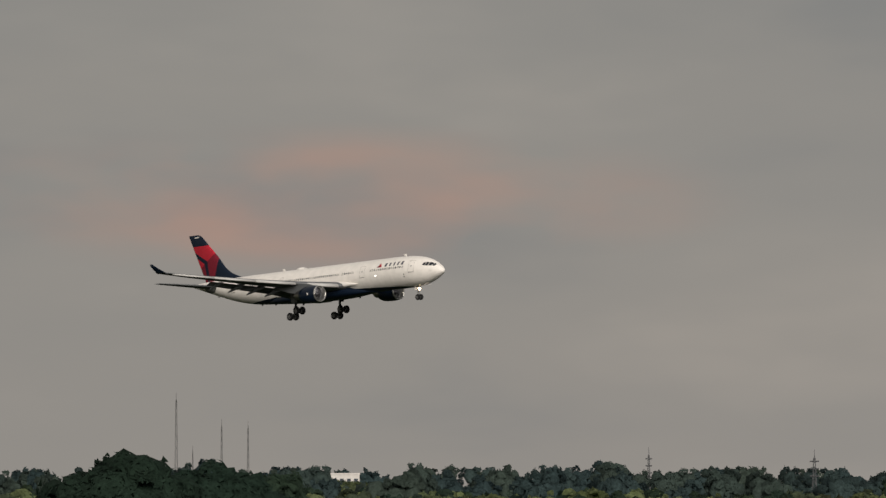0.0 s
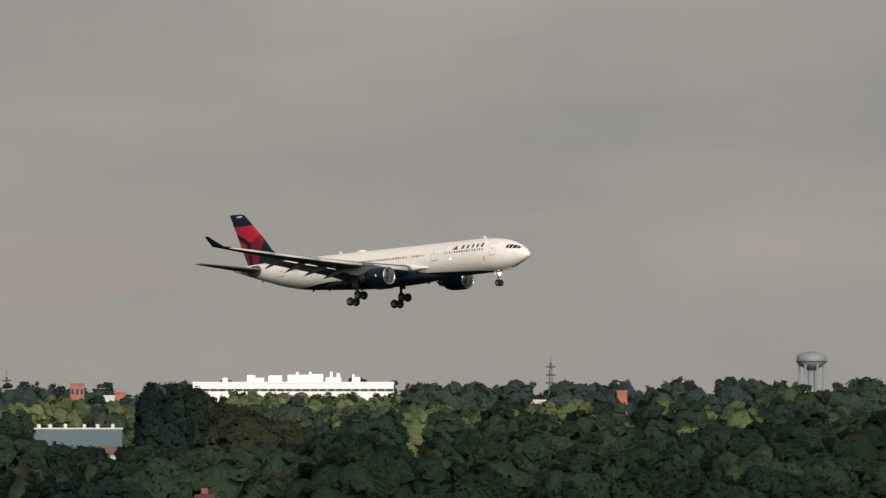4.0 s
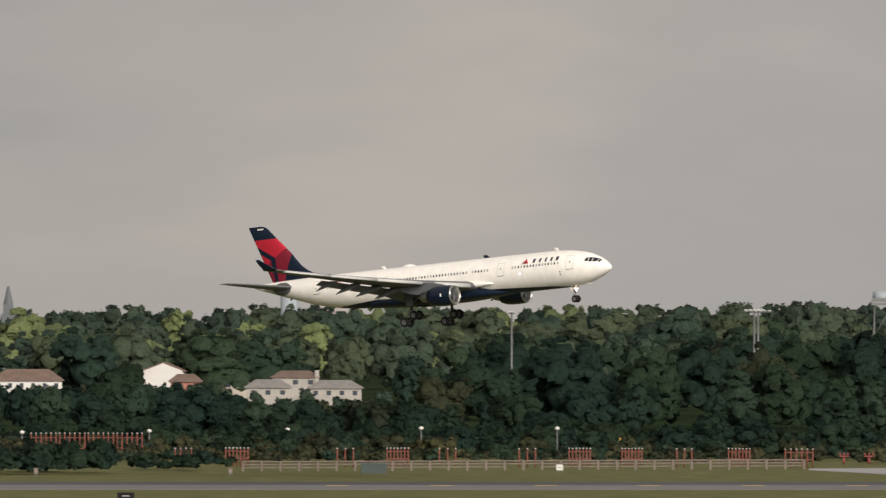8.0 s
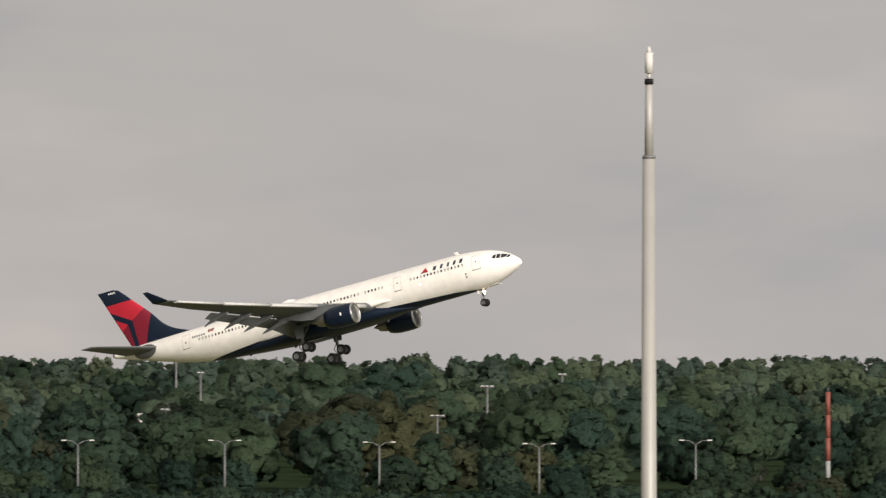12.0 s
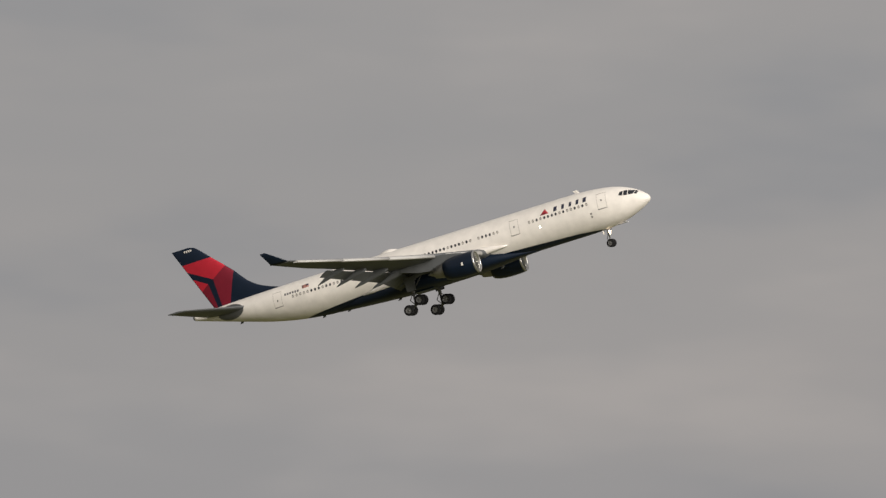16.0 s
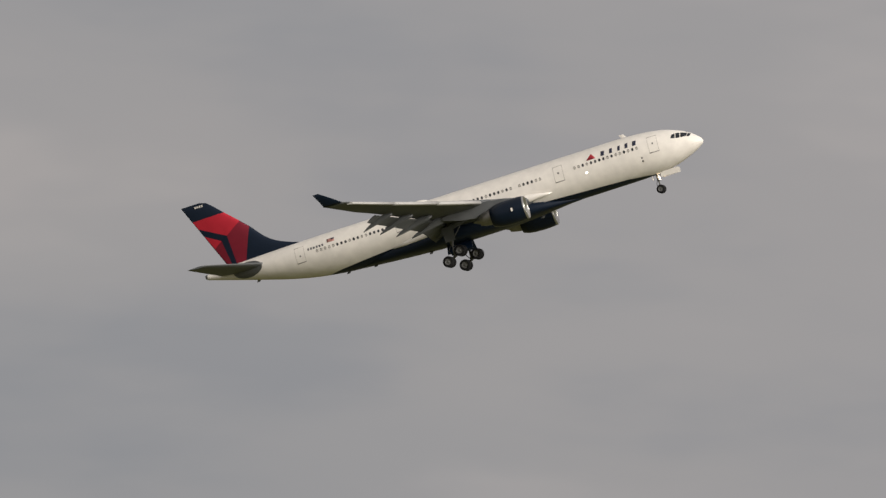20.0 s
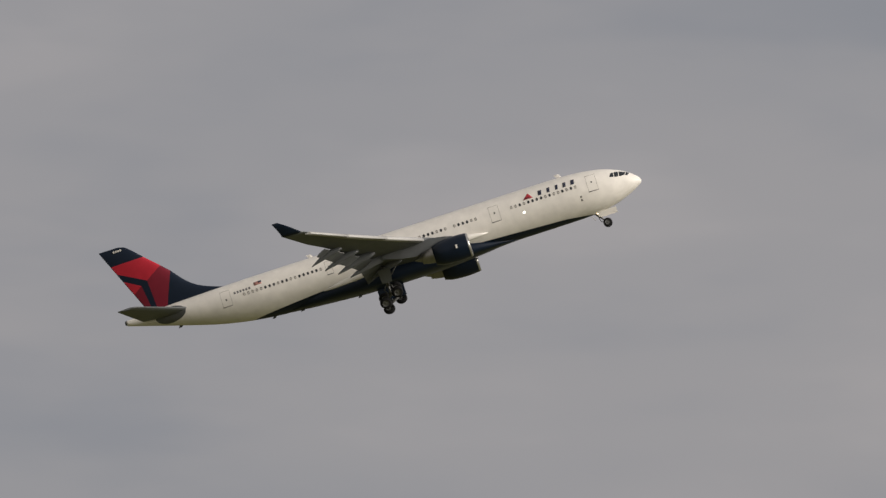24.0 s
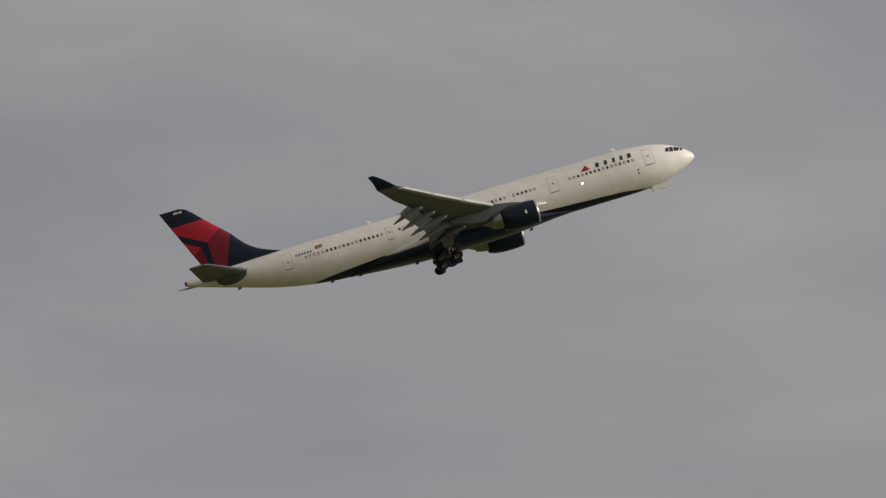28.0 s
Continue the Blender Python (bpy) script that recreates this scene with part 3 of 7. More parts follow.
def build_airliner():
    jet = thing("airliner", "twin-engine wide-body airliner, white with navy belly and red tail", "airplane")

    # fuselage
    s = Shape()
    stations = [8.0 * (i / 26) ** 1.9 for i in range(27)] + [10 + 2.0 * i for i in range(16)] + [41 + 0.9 * i for i in range(25)] + [63.0, 63.45, 63.65]
    n = 56
    rings = []
    for st in stations:
        rings.append([skin(st, 360.0 * i / n, -1) for i in range(n)])
    s.loft(rings, 0, True, True)
    body = part("fuselage", s, BODY_PAINT, jet, "white fuselage with a navy belly")
    # auxiliary power exhaust
    s = Shape()
    s.spin([(63.60, 0.30), (63.85, 0.24), (63.85, 0.18), (63.5, 0.16)], (0, 0, 1.75), 16)
    part("tail_exhaust", s, DARK_GREY, jet)
    # wing-to-body fairing
    s = Shape()
    rings = []
    for st, w, zt, zb in [(15.6, 0.4, -3.0, -3.15), (18.0, 1.3, -2.6, -3.22), (20.5, 2.3, -2.0, -3.42), (23.0, 2.95, -1.35, -3.62), (25, 3.15, -1.05, -3.72), (27, 3.22, -1.0, -3.76), (31, 3.22, -1.1, -3.76), (35, 3.12, -1.3, -3.70), (38, 2.85, -1.5, -3.52), (41, 2.2, -1.9, -3.32), (44.5, 0.9, -2.5, -3.06)]:
        ring = []
        for i in range(36):
            a = 2 * math.pi * i / 36
            c, d = math.sin(a), math.cos(a)
            e = 0.72
            ring.append((-st, -w * math.copysign(abs(c) ** e, c), (zt + zb) / 2 + (zt - zb) / 2 * math.copysign(abs(d) ** e, d)))
        rings.append(ring)
    s.loft(rings, 0, True, True)
    part("belly_fairing", s, livery_paint("fairing_paint", NAVY, [(AIR_WHITE, [(16, 1), (16, -2.3), (24, -2.1), (33.0, -1.7), (46, -2.3), (46, 1)])]), jet)
    # root fillet of each wing: a long white blade ahead of the leading edge
    for side in (-1, 1):
        s = Shape()
        rings = []
        for st, y, z, hw, hh in [(19.3, 2.74, -1.50, 0.05, 0.04), (20.2, 2.84, -1.46, 0.22, 0.20), (21.6, 2.98, -1.40, 0.42, 0.42), (23.6, 3.12, -1.35, 0.55, 0.62), (27, 3.1, -1.3, 0.5, 0.66), (31, 3.0, -1.4, 0.3, 0.5)]:
            rings.append([(-st, side * (y + hw * math.cos(2 * math.pi * i / 14)), z + hh * math.sin(2 * math.pi * i / 14)) for i in range(14)])
        s.loft(rings, 0, True, True)
        part("wing_root_fillet", s, WHITE, jet)

    # white tail of the wing root, reaching back below the flaps
    for side in (-1, 1):
        s = Shape()
        rings = []
        for st, y, z, hw, hh in [(30.5, 2.9, -1.35, 0.30, 0.50), (33.5, 2.95, -1.50, 0.36, 0.58), (36.0, 2.88, -1.72, 0.28, 0.48), (38.2, 2.72, -1.95, 0.16, 0.28), (40.0, 2.58, -2.12, 0.03, 0.05)]:
            rings.append([(-st, side * (y + hw * math.cos(2 * math.pi * i / 14)), z + hh * math.sin(2 * math.pi * i / 14)) for i in range(14)])
        s.loft(rings, 0, True, True)
        part("wing_root_tail", s, WHITE, jet)

    # cockpit glazing
    panes = [[(1.52, 0.60), (1.74, 0.20), (2.36, 0.24), (2.30, 0.84)], [(2.40, 0.86), (2.44, 0.25), (2.92, 0.29), (2.86, 0.92)], [(2.95, 0.92), (3.02, 0.32), (3.52, 0.46), (3.32, 0.86)]]
    for side in (-1, 1):
        for k, p in enumerate(panes):
            part("cockpit_window", decal(p, side, 4, 0.012), GLASS_DARK, body)
        part("cockpit_window", decal([(1.14, 0.36), (1.36, 0.08), (1.66, 0.18), (1.46, 0.56)], side, 3, 0.012), GLASS_DARK, body)

    # cabin windows
    s = Shape()
    k = 10
    ring = [(0.145 * math.cos(2 * math.pi * i / k), 0.0, 0.205 * math.sin(2 * math.pi * i / k)) for i in range(k)]
    s.add(ring + [(p[0], 0.03, p[2]) for p in ring], [tuple(range(k))] + [(i, (i + 1) % k, k + (i + 1) % k, k + i) for i in range(k)])
    pane = s.mesh("window", CABIN)
    # a window with its shade drawn: a pale blind below a dark arch
    low = [p for p in ring if p[2] < 0.13]
    low.sort(key=lambda p: math.atan2(p[2] + 0.02, p[0]))
    s.add([(p[0] * 0.8, -0.012, p[2] * 0.86) for p in low], [tuple(range(len(low)))], 1)
    shaded = s.mesh("window", [CABIN, SHADE_DOWN])
    blinds = random.Random(8)
    rows = [7.74 + 0.533 * i for i in range(16)] + [20.2 + 0.533 * i for i in range(6)] + [24.0 + 0.533 * i for i in range(26)] + [39.58 + 0.533 * i for i in range(19)]
    for side in (-1, 1):
        for st in rows:
            z = 0.50
            p = phi_at(st, z)
            q = skin(st, p, side, 0.012)
            tilt = 90 - p
            part("window", shaded if blinds.random() < 0.36 else pane, None, body, m=pose(q.x, q.y, q.z, -side * -tilt if side > 0 else -tilt, 0, 0 if side < 0 else 180))

    # doors: a dark seam all round
    for side in (-1, 1):
        for st, wd, z0, z1 in [(5.75, 1.22, -0.62, 1.42), (17.85, 1.22, -0.58, 1.40), (38.6, 0.80, -0.45, 1.20), (51.4, 1.22, -0.35, 1.62)]:
            e = 0.045
            a, b = st - wd / 2, st + wd / 2
            seam = join(decal([(a, z0), (b, z0), (b, z0 + 2.0 * e), (a, z0 + 2.0 * e)], side, 3, 0.010), decal([(a, z1 - e), (b, z1 - e), (b, z1), (a, z1)], side, 3, 0.010),
                        decal([(a, z0), (a + e, z0), (a + e, z1), (a, z1)], side, 5, 0.010), decal([(b - e, z0), (b, z0), (b, z1), (b - e, z1)], side, 5, 0.010))
            part("door", seam, FAINT_SEAM, body)
            part("door_sill", decal([(a, z0 - 0.02), (b, z0 - 0.02), (b, z0 + 0.07), (a, z0 + 0.07)], side, 3, 0.014), SEAM, body)
            part("door_window", decal([(st - 0.08, 0.40), (st + 0.08, 0.40), (st + 0.08, 0.60), (st - 0.08, 0.60)], side, 2, 0.012), GLASS_DARK, body)
        part("vent", decal([(7.3, -0.95), (7.52, -0.95), (7.52, -0.72), (7.3, -0.72)], side, 2, 0.012), SEAM, body)
        part("vent", decal([(7.3, -1.35), (7.52, -1.35), (7.52, -1.12), (7.3, -1.12)], side, 2, 0.012), SEAM, body)
        part("wing_scan_light", decal([(14.35, -0.62), (14.55, -0.62), (14.55, -0.42), (14.35, -0.42)], side, 2, 0.02), SPOT_ON, body)
        # livery: emblem and title as plain shapes
        part("emblem", decal([(14.15, 0.88), (12.95, 0.88), (13.40, 1.56), (13.46, 1.56)], side, 4, 0.014), RED, body, "red triangular emblem")
        part("emblem_base", decal([(14.02, 0.91), (13.08, 0.91), (13.34, 1.12), (13.68, 1.12)], side, 3, 0.020), DARK_RED, body)
        for c, wd in ((12.05, 0.44), (10.98, 0.36), (9.95, 0.32), (8.98, 0.36), (7.98, 0.44)):
            lean = 0.10 if side < 0 else -0.10
            part("title_bar", decal([(c + wd / 2, 0.91), (c - wd / 2, 0.91), (c - wd / 2 - lean, 1.49), (c + wd / 2 - lean, 1.49)], side, 4, 0.014), LETTER, body, "navy title as plain bars")
        for i in range(6):
            q = 50.22 - 0.37 * i
            part("registration_bar", decal([(q + 0.11, 0.87), (q - 0.11, 0.87), (q - 0.11, 1.14), (q + 0.11, 1.14)], side, 2, 0.012), REGISTER, body)
        part("flag", decal([(47.75, 1.10), (46.80, 1.10), (46.80, 1.52), (47.75, 1.52)], side, 3, 0.012), material("flag_stripes", (0.42, 0.20, 0.17), 0.5), body, "small striped flag")
        part("flag_canton", decal([(47.75 if side > 0 else 47.2, 1.31), (47.2 if side > 0 else 46.80, 1.31), (47.2 if side > 0 else 46.80, 1.52), (47.75 if side > 0 else 47.2, 1.52)], side, 2, 0.02), LETTER, body)

    # aerials and satellite dome
    for st, h in ((9.25, 0.42), (40.3, 0.42)):
        s = Shape()
        s.loft([[(-st + 0.30 * dx - 0.3 * k, dy * (1 - 0.5 * k), 2.45 + h * k) for dx, dy in ((1, 0), (0, 0.05), (-1, 0), (0, -0.05))] for k in (0.0, 1.0)], 0, True, False)
        part("antenna", s, WHITE, jet)
    s = Shape()
    rings = []
    for k in range(9):
        f = k / 8
        hgt = 0.40 * math.sin(math.pi * min(max(f, 0.03), 0.97)) ** 0.7
        rings.append([(-34.6 - 2.6 * f, 0.62 * math.sin(math.pi * min(max(f, 0.05), 0.95)) ** 0.5 * math.cos(math.pi * i / 10), 2.41 + hgt * math.sin(math.pi * i / 10)) for i in range(11)])
    s.loft(rings, 0, False, True, closed=False)
    part("satellite_dome", s, WHITE, jet)
    for st in (36.0, 43.0, 46.5, 21.5, 57.5):
        s = Shape()
        zb = curve_at(BOTTOM, st) if st > 42 or st < 18 else -3.70
        s.loft([[(-st + 0.22 * dx - 0.22 * k, dy, zb + 0.06 - 0.27 * k) for dx, dy in ((1, 0), (0, 0.04), (-1, 0), (0, -0.04))] for k in (0.0, 1.0)], 0, True, False)
        part("antenna", s, DARK_GREY, jet)

    # wings
    def chord_line(y):
        """Leading edge station, chord, height and thickness of the wing at y."""
        le = 21.7 + (y - 2.8) * 0.684
        te = 33.7 + (y - 2.8) * 0.08 if y < 9.6 else 34.25 + (y - 9.6) * 0.398
        k = (y - 2.8) / 26.5
        return le, te - le, -1.62 + 3.45 * k + 0.85 * k * k, 0.145 - 0.045 * min(1, k * 1.6)

    for side in (-1, 1):
        s = Shape()
        rings = []
        for y in [1.5, 2.8, 4.5, 6.5, 8.2, 9.6, 11.5, 14, 17, 20, 23, 26, 28.2, 29.1]:
            le, ch, z, th = chord_line(max(y, 2.8))
            ch *= 0.93 if y < 20.3 else 1.0
            tw = radians(-2.0 + 4.0 * (1 - (y - 2.8) / 26.5))
            rings.append([(-(le + x * math.cos(tw) + zz * math.sin(tw)), side * y, z + zz * math.cos(tw) - x * math.sin(tw) * 0.6) for x, zz in foil(ch, th, 13, 0.018)])
        s.loft(rings, 0, True, True)
        wing = part("wing", s, WING_GREY, jet, "swept grey wing with flaps lowered")
        # leading edge slats, a little forward and down
        for y0, y1 in ((4.2, 8.6), (10.4, 16.2), (16.3, 22.2), (22.3, 28.0)):
            s = Shape()
            rings = []
            for y in (y0, (y0 + y1) / 2, y1):
                le, ch, z, th = chord_line(y)
                w = 0.13 * ch + 0.42
                rings.append([(-(le - 0.28 + x), side * y, z - 0.16 + zz - (0.05 if x < 0.1 else 0.0)) for x, zz in foil(w, 0.40, 9, 0.06)])
            s.loft(rings, 0, True, True)
            part("slat", s, SLAT_GREY, wing)
        # flaps
        for y0, y1, drop in ((3.1, 9.0, 24), (9.3, 14.6, 24), (14.7, 20.2, 24)):
            s = Shape()
            rings = []
            for y in (y0, (y0 + y1) / 2, y1):
                le, ch, z, th = chord_line(y)
                w = 0.20 * ch + 0.45
                a = radians(drop)
                x0 = le + 0.865 * ch
                z0 = z - 0.20 - 0.012 * ch
                rings.append([(-(x0 + x * math.cos(a)), side * y, z0 + zz * math.cos(a) - x * math.sin(a)) for x, zz in foil(w, 0.13, 9, 0.03)])
            s.loft(rings, 0, True, True)
            part("flap", s, WING_GREY, wing, "lowered trailing-edge flap")
        # flap track fairings
        for y, ln, tip in ((5.3, 4.2, 0.34), (9.15, 5.2, 0.42), (12.3, 4.9, 0.38), (15.6, 4.5, 0.34), (19.0, 4.0, 0.30)):
            le, ch, z, th = chord_line(y)
            s = Shape()
            rings = []
            for k in range(9):
                f = k / 8
                r = tip * math.sin(math.pi * (0.04 + 0.93 * f) ** 0.8) + 0.02
                x = le + 0.62 * ch + ln * f
                zc = z - 0.42 - 0.35 * f - 1.25 * max(0, f - 0.35) ** 1.3
                rings.append([(-x, side * (y + 0.62 * r * math.cos(2 * math.pi * i / 12)), zc + 1.15 * r * math.sin(2 * math.pi * i / 12)) for i in range(12)])
            s.loft(rings, 0, True, True)
            part("flap_track_fairing", s, WING_GREY, wing)
        # winglet
        s = Shape()
        rings = []
        for k in range(8):
            f = k / 7
            le, ch, z, th = chord_line(29.1)
            up = 1.72 * f
            out = 0.95 * math.sin(min(1.0, f * 1.15) * 1.35)
            rings.append([(-(le + 2.35 * f ** 1.1 + x * 1.0), side * (29.1 + out - zz * f), z + up + zz * (1 - f)) for x, zz in foil(ch * (1 - 0.70 * f), 0.10, 9, 0.0)])
        s.loft(rings, 0, True, True)
        part("winglet", s, NAVY_PAINT, wing, "navy winglet at the wing tip")
        # engine
        cx, cy, cz = -21.60, side * 9.55, -2.88
        s = Shape()
        s.spin([(0.10, 1.28), (0.0, 1.36), (0.06, 1.41), (0.22, 1.45)], (cx, cy, cz), 40, 0)
        s.spin([(0.10, 1.28), (0.5, 1.20), (0.75, 1.19)], (cx, cy, cz), 40, 0)
        nac = Shape()
        nac.spin([(0.22, 1.45), (0.9, 1.52), (1.8, 1.54), (2.9, 1.50), (3.7, 1.40), (4.45, 1.16), (4.50, 1.10), (4.0, 1.14)], (cx, cy, cz), 40, 0)
        nacelle = part("engine_nacelle", nac, NAVY_PAINT, jet, "navy engine nacelle under the wing")
        part("intake_lip", s, LIGHT_METAL, nacelle, "polished metal intake lip")
        s = Shape()
        s.spin([(0.75, 1.19), (1.3, 1.20), (1.32, 0.0)], (cx, cy, cz), 40, 0)
        part("intake_duct", s, DARK_GREY, nacelle)
        s = Shape()
        for i in range(26):
            a, b = 2 * math.pi * i / 26, 2 * math.pi * (i + 0.8) / 26
            s.add([(cx - 1.05, cy + 0.33 * math.cos(a), cz + 0.33 * math.sin(a)), (cx - 1.05, cy + 1.17 * math.cos(a), cz + 1.17 * math.sin(a)),
                   (cx - 1.22, cy + 1.17 * math.cos(b), cz + 1.17 * math.sin(b)), (cx - 1.22, cy + 0.33 * math.cos(b), cz + 0.33 * math.sin(b))], [(0, 1, 2, 3)])
        s.spin([(0.62, 0.02), (0.75, 0.16), (1.0, 0.33), (1.2, 0.36)], (cx, cy, cz), 20, 0)
        part("fan", s, material("fan_titanium", (0.09, 0.09, 0.10), 0.4, 0.6), nacelle)
        s = Shape()
        s.spin([(4.0, 1.02), (4.5, 0.98), (5.3, 0.84), (5.95, 0.68), (6.0, 0.58), (5.6, 0.55)], (cx, cy, cz + 0.12), 32, 0)
        s.spin([(5.6, 0.45), (6.1, 0.40), (6.85, 0.05)], (cx, cy, cz + 0.12), 20, 0)
        part("exhaust_nozzle", s, WARM_METAL, nacelle, "bare metal exhaust nozzle")
        part("maker_badge", Shape().box((cx - 1.6, cy - 1.60 if side < 0 else cy + 1.60, cz + 0.1), (0.22, 0.05, 0.42)), WHITE, nacelle, "small pale badge")
        s = Shape()
        rings = []
        for x, zt, zb, w in ((22.9, -1.42, -1.52, 0.10), (24.2, -1.05, -1.75, 0.24), (26, -0.75, -2.0, 0.30), (28, -0.7, -2.35, 0.30), (29.8, -0.85, -2.05, 0.24), (32, -1.0, -1.4, 0.08)):
            rings.append([(-x, cy - side * 0.1 + w * dx, (zt if dz > 0 else zb)) for dx, dz in ((-1, -1), (1, -1), (1, 1), (-1, 1))])
        s.loft(rings, 0, True, False)
        part("pylon", s, WING_GREY, wing)
        s = Shape().box((cx - 1.5, cy - side * 1.45, cz + 0.75), (1.3, 0.05, 0.7))
        part("strake", s, NAVY_PAINT, nacelle)
        # tailplane
        s = Shape()
        rings = []
        for y in (0.4, 1.4, 3.0, 5.5, 8.0, 9.3, 9.7):
            k = (y - 0.4) / 9.3
            le = 55.4 + 6.3 * k + (0.25 if y > 9.5 else 0)
            ch = 6.3 - 4.0 * k - (0.4 if y > 9.5 else 0)
            z = 1.05 + 1.25 * k
            rings.append([(-(le + x), side * y, z + zz + 0.03 * x) for x, zz in foil(ch, 0.10, 11, -0.01)])
        s.loft(rings, 0, True, True)
        part("tailplane", s, WING_GREY, jet, "swept grey tailplane")
        s = Shape()
        for q0, q1 in ((0.02, 0.35), (0.35, 0.65), (0.65, 0.85), (0.85, 1.0)):
            rings = []
            for q in (q0, q1):
                pts = [(58.3 + 1.9 * q * math.cos(2 * math.pi * i / 28), 1.02 + 0.95 * q * math.sin(2 * math.pi * i / 28)) for i in range(28)]
                rings.append([skin(u, phi_at(u, v), side, 0.03) for u, v in pts])
            s.loft(rings, 0, False, True)
        part("tailplane_slot", s, DARK_GREY, body, "dark grey tailplane slot plate")

    # fin
    def fin_edges(z):
        lead = curve_at([(2.0, 50.0), (2.44, 51.4), (2.97, 52.9), (3.57, 54.2), (4.5, 55.4), (6.2, 56.8), (8.7, 59.32), (10.2, 60.8), (10.55, 61.25), (10.76, 62.0)], z)
        return lead, 60.85 + (z - 2.5) * 0.425
    s = Shape()
    rings = []
    for z in (2.0, 2.44, 2.7, 2.97, 3.25, 3.57, 4.0, 4.5, 5.2, 6.2, 7.5, 8.7, 9.8, 10.3, 10.55, 10.70, 10.76):
        a, b = fin_edges(z)
        t = 0.105 * (1 if z < 10 else max(0.15, (10.8 - z) / 0.9))
        rings.append([(-(a + x), zz, z) for x, zz in foil(b - a, t * min(1, 5.8 / (b - a)), 13, 0)])
    s.loft(rings, 0, True, True)
    fin = part("fin", s, FIN_PAINT, jet, "navy tail fin with red angular fields")
    for side in (-1, 1):
        s = Shape()
        for k in range(4):
            s.box((-61.75 - 0.28 * k, side * 0.13, 10.32), (0.20, 0.06, 0.24))
        part("fleet_bar", s, PALE, fin)
    return jet


def wheel_shape(r, w):
    s = Shape()
    prof = [(-w / 2, r * 0.56), (-w / 2, r * 0.80), (-w * 0.40, r * 0.94), (-w * 0.2, r), (w * 0.2, r), (w * 0.40, r * 0.94), (w / 2, r * 0.80), (w / 2, r * 0.56)]
    n = 22

    def ring(y, q):
        return [(q * math.cos(2 * math.pi * i / n), y, q * math.sin(2 * math.pi * i / n)) for i in range(n)]
    s.loft([ring(y, q) for y, q in prof], 0, False, True)
    s.loft([ring(y, q) for y, q in ((-w * 0.42, r * 0.56), (-w * 0.36, r * 0.46), (-w * 0.30, r * 0.20), (-w * 0.42, r * 0.12), (-w * 0.42, 0.01))], 1, False, True)
    s.loft([ring(y, q) for y, q in ((w * 0.42, r * 0.56), (w * 0.36, r * 0.46), (w * 0.30, r * 0.20), (w * 0.42, r * 0.12), (w * 0.42, 0.01))], 1, False, True)
    s.loft([ring(-w / 2, r * 0.58), ring(-w * 0.42, r * 0.54)], 1, False, True)
    s.loft([ring(w / 2, r * 0.58), ring(w * 0.42, r * 0.54)], 1, False, True)
    return s.mesh("wheel", [BLACK, STRUT])


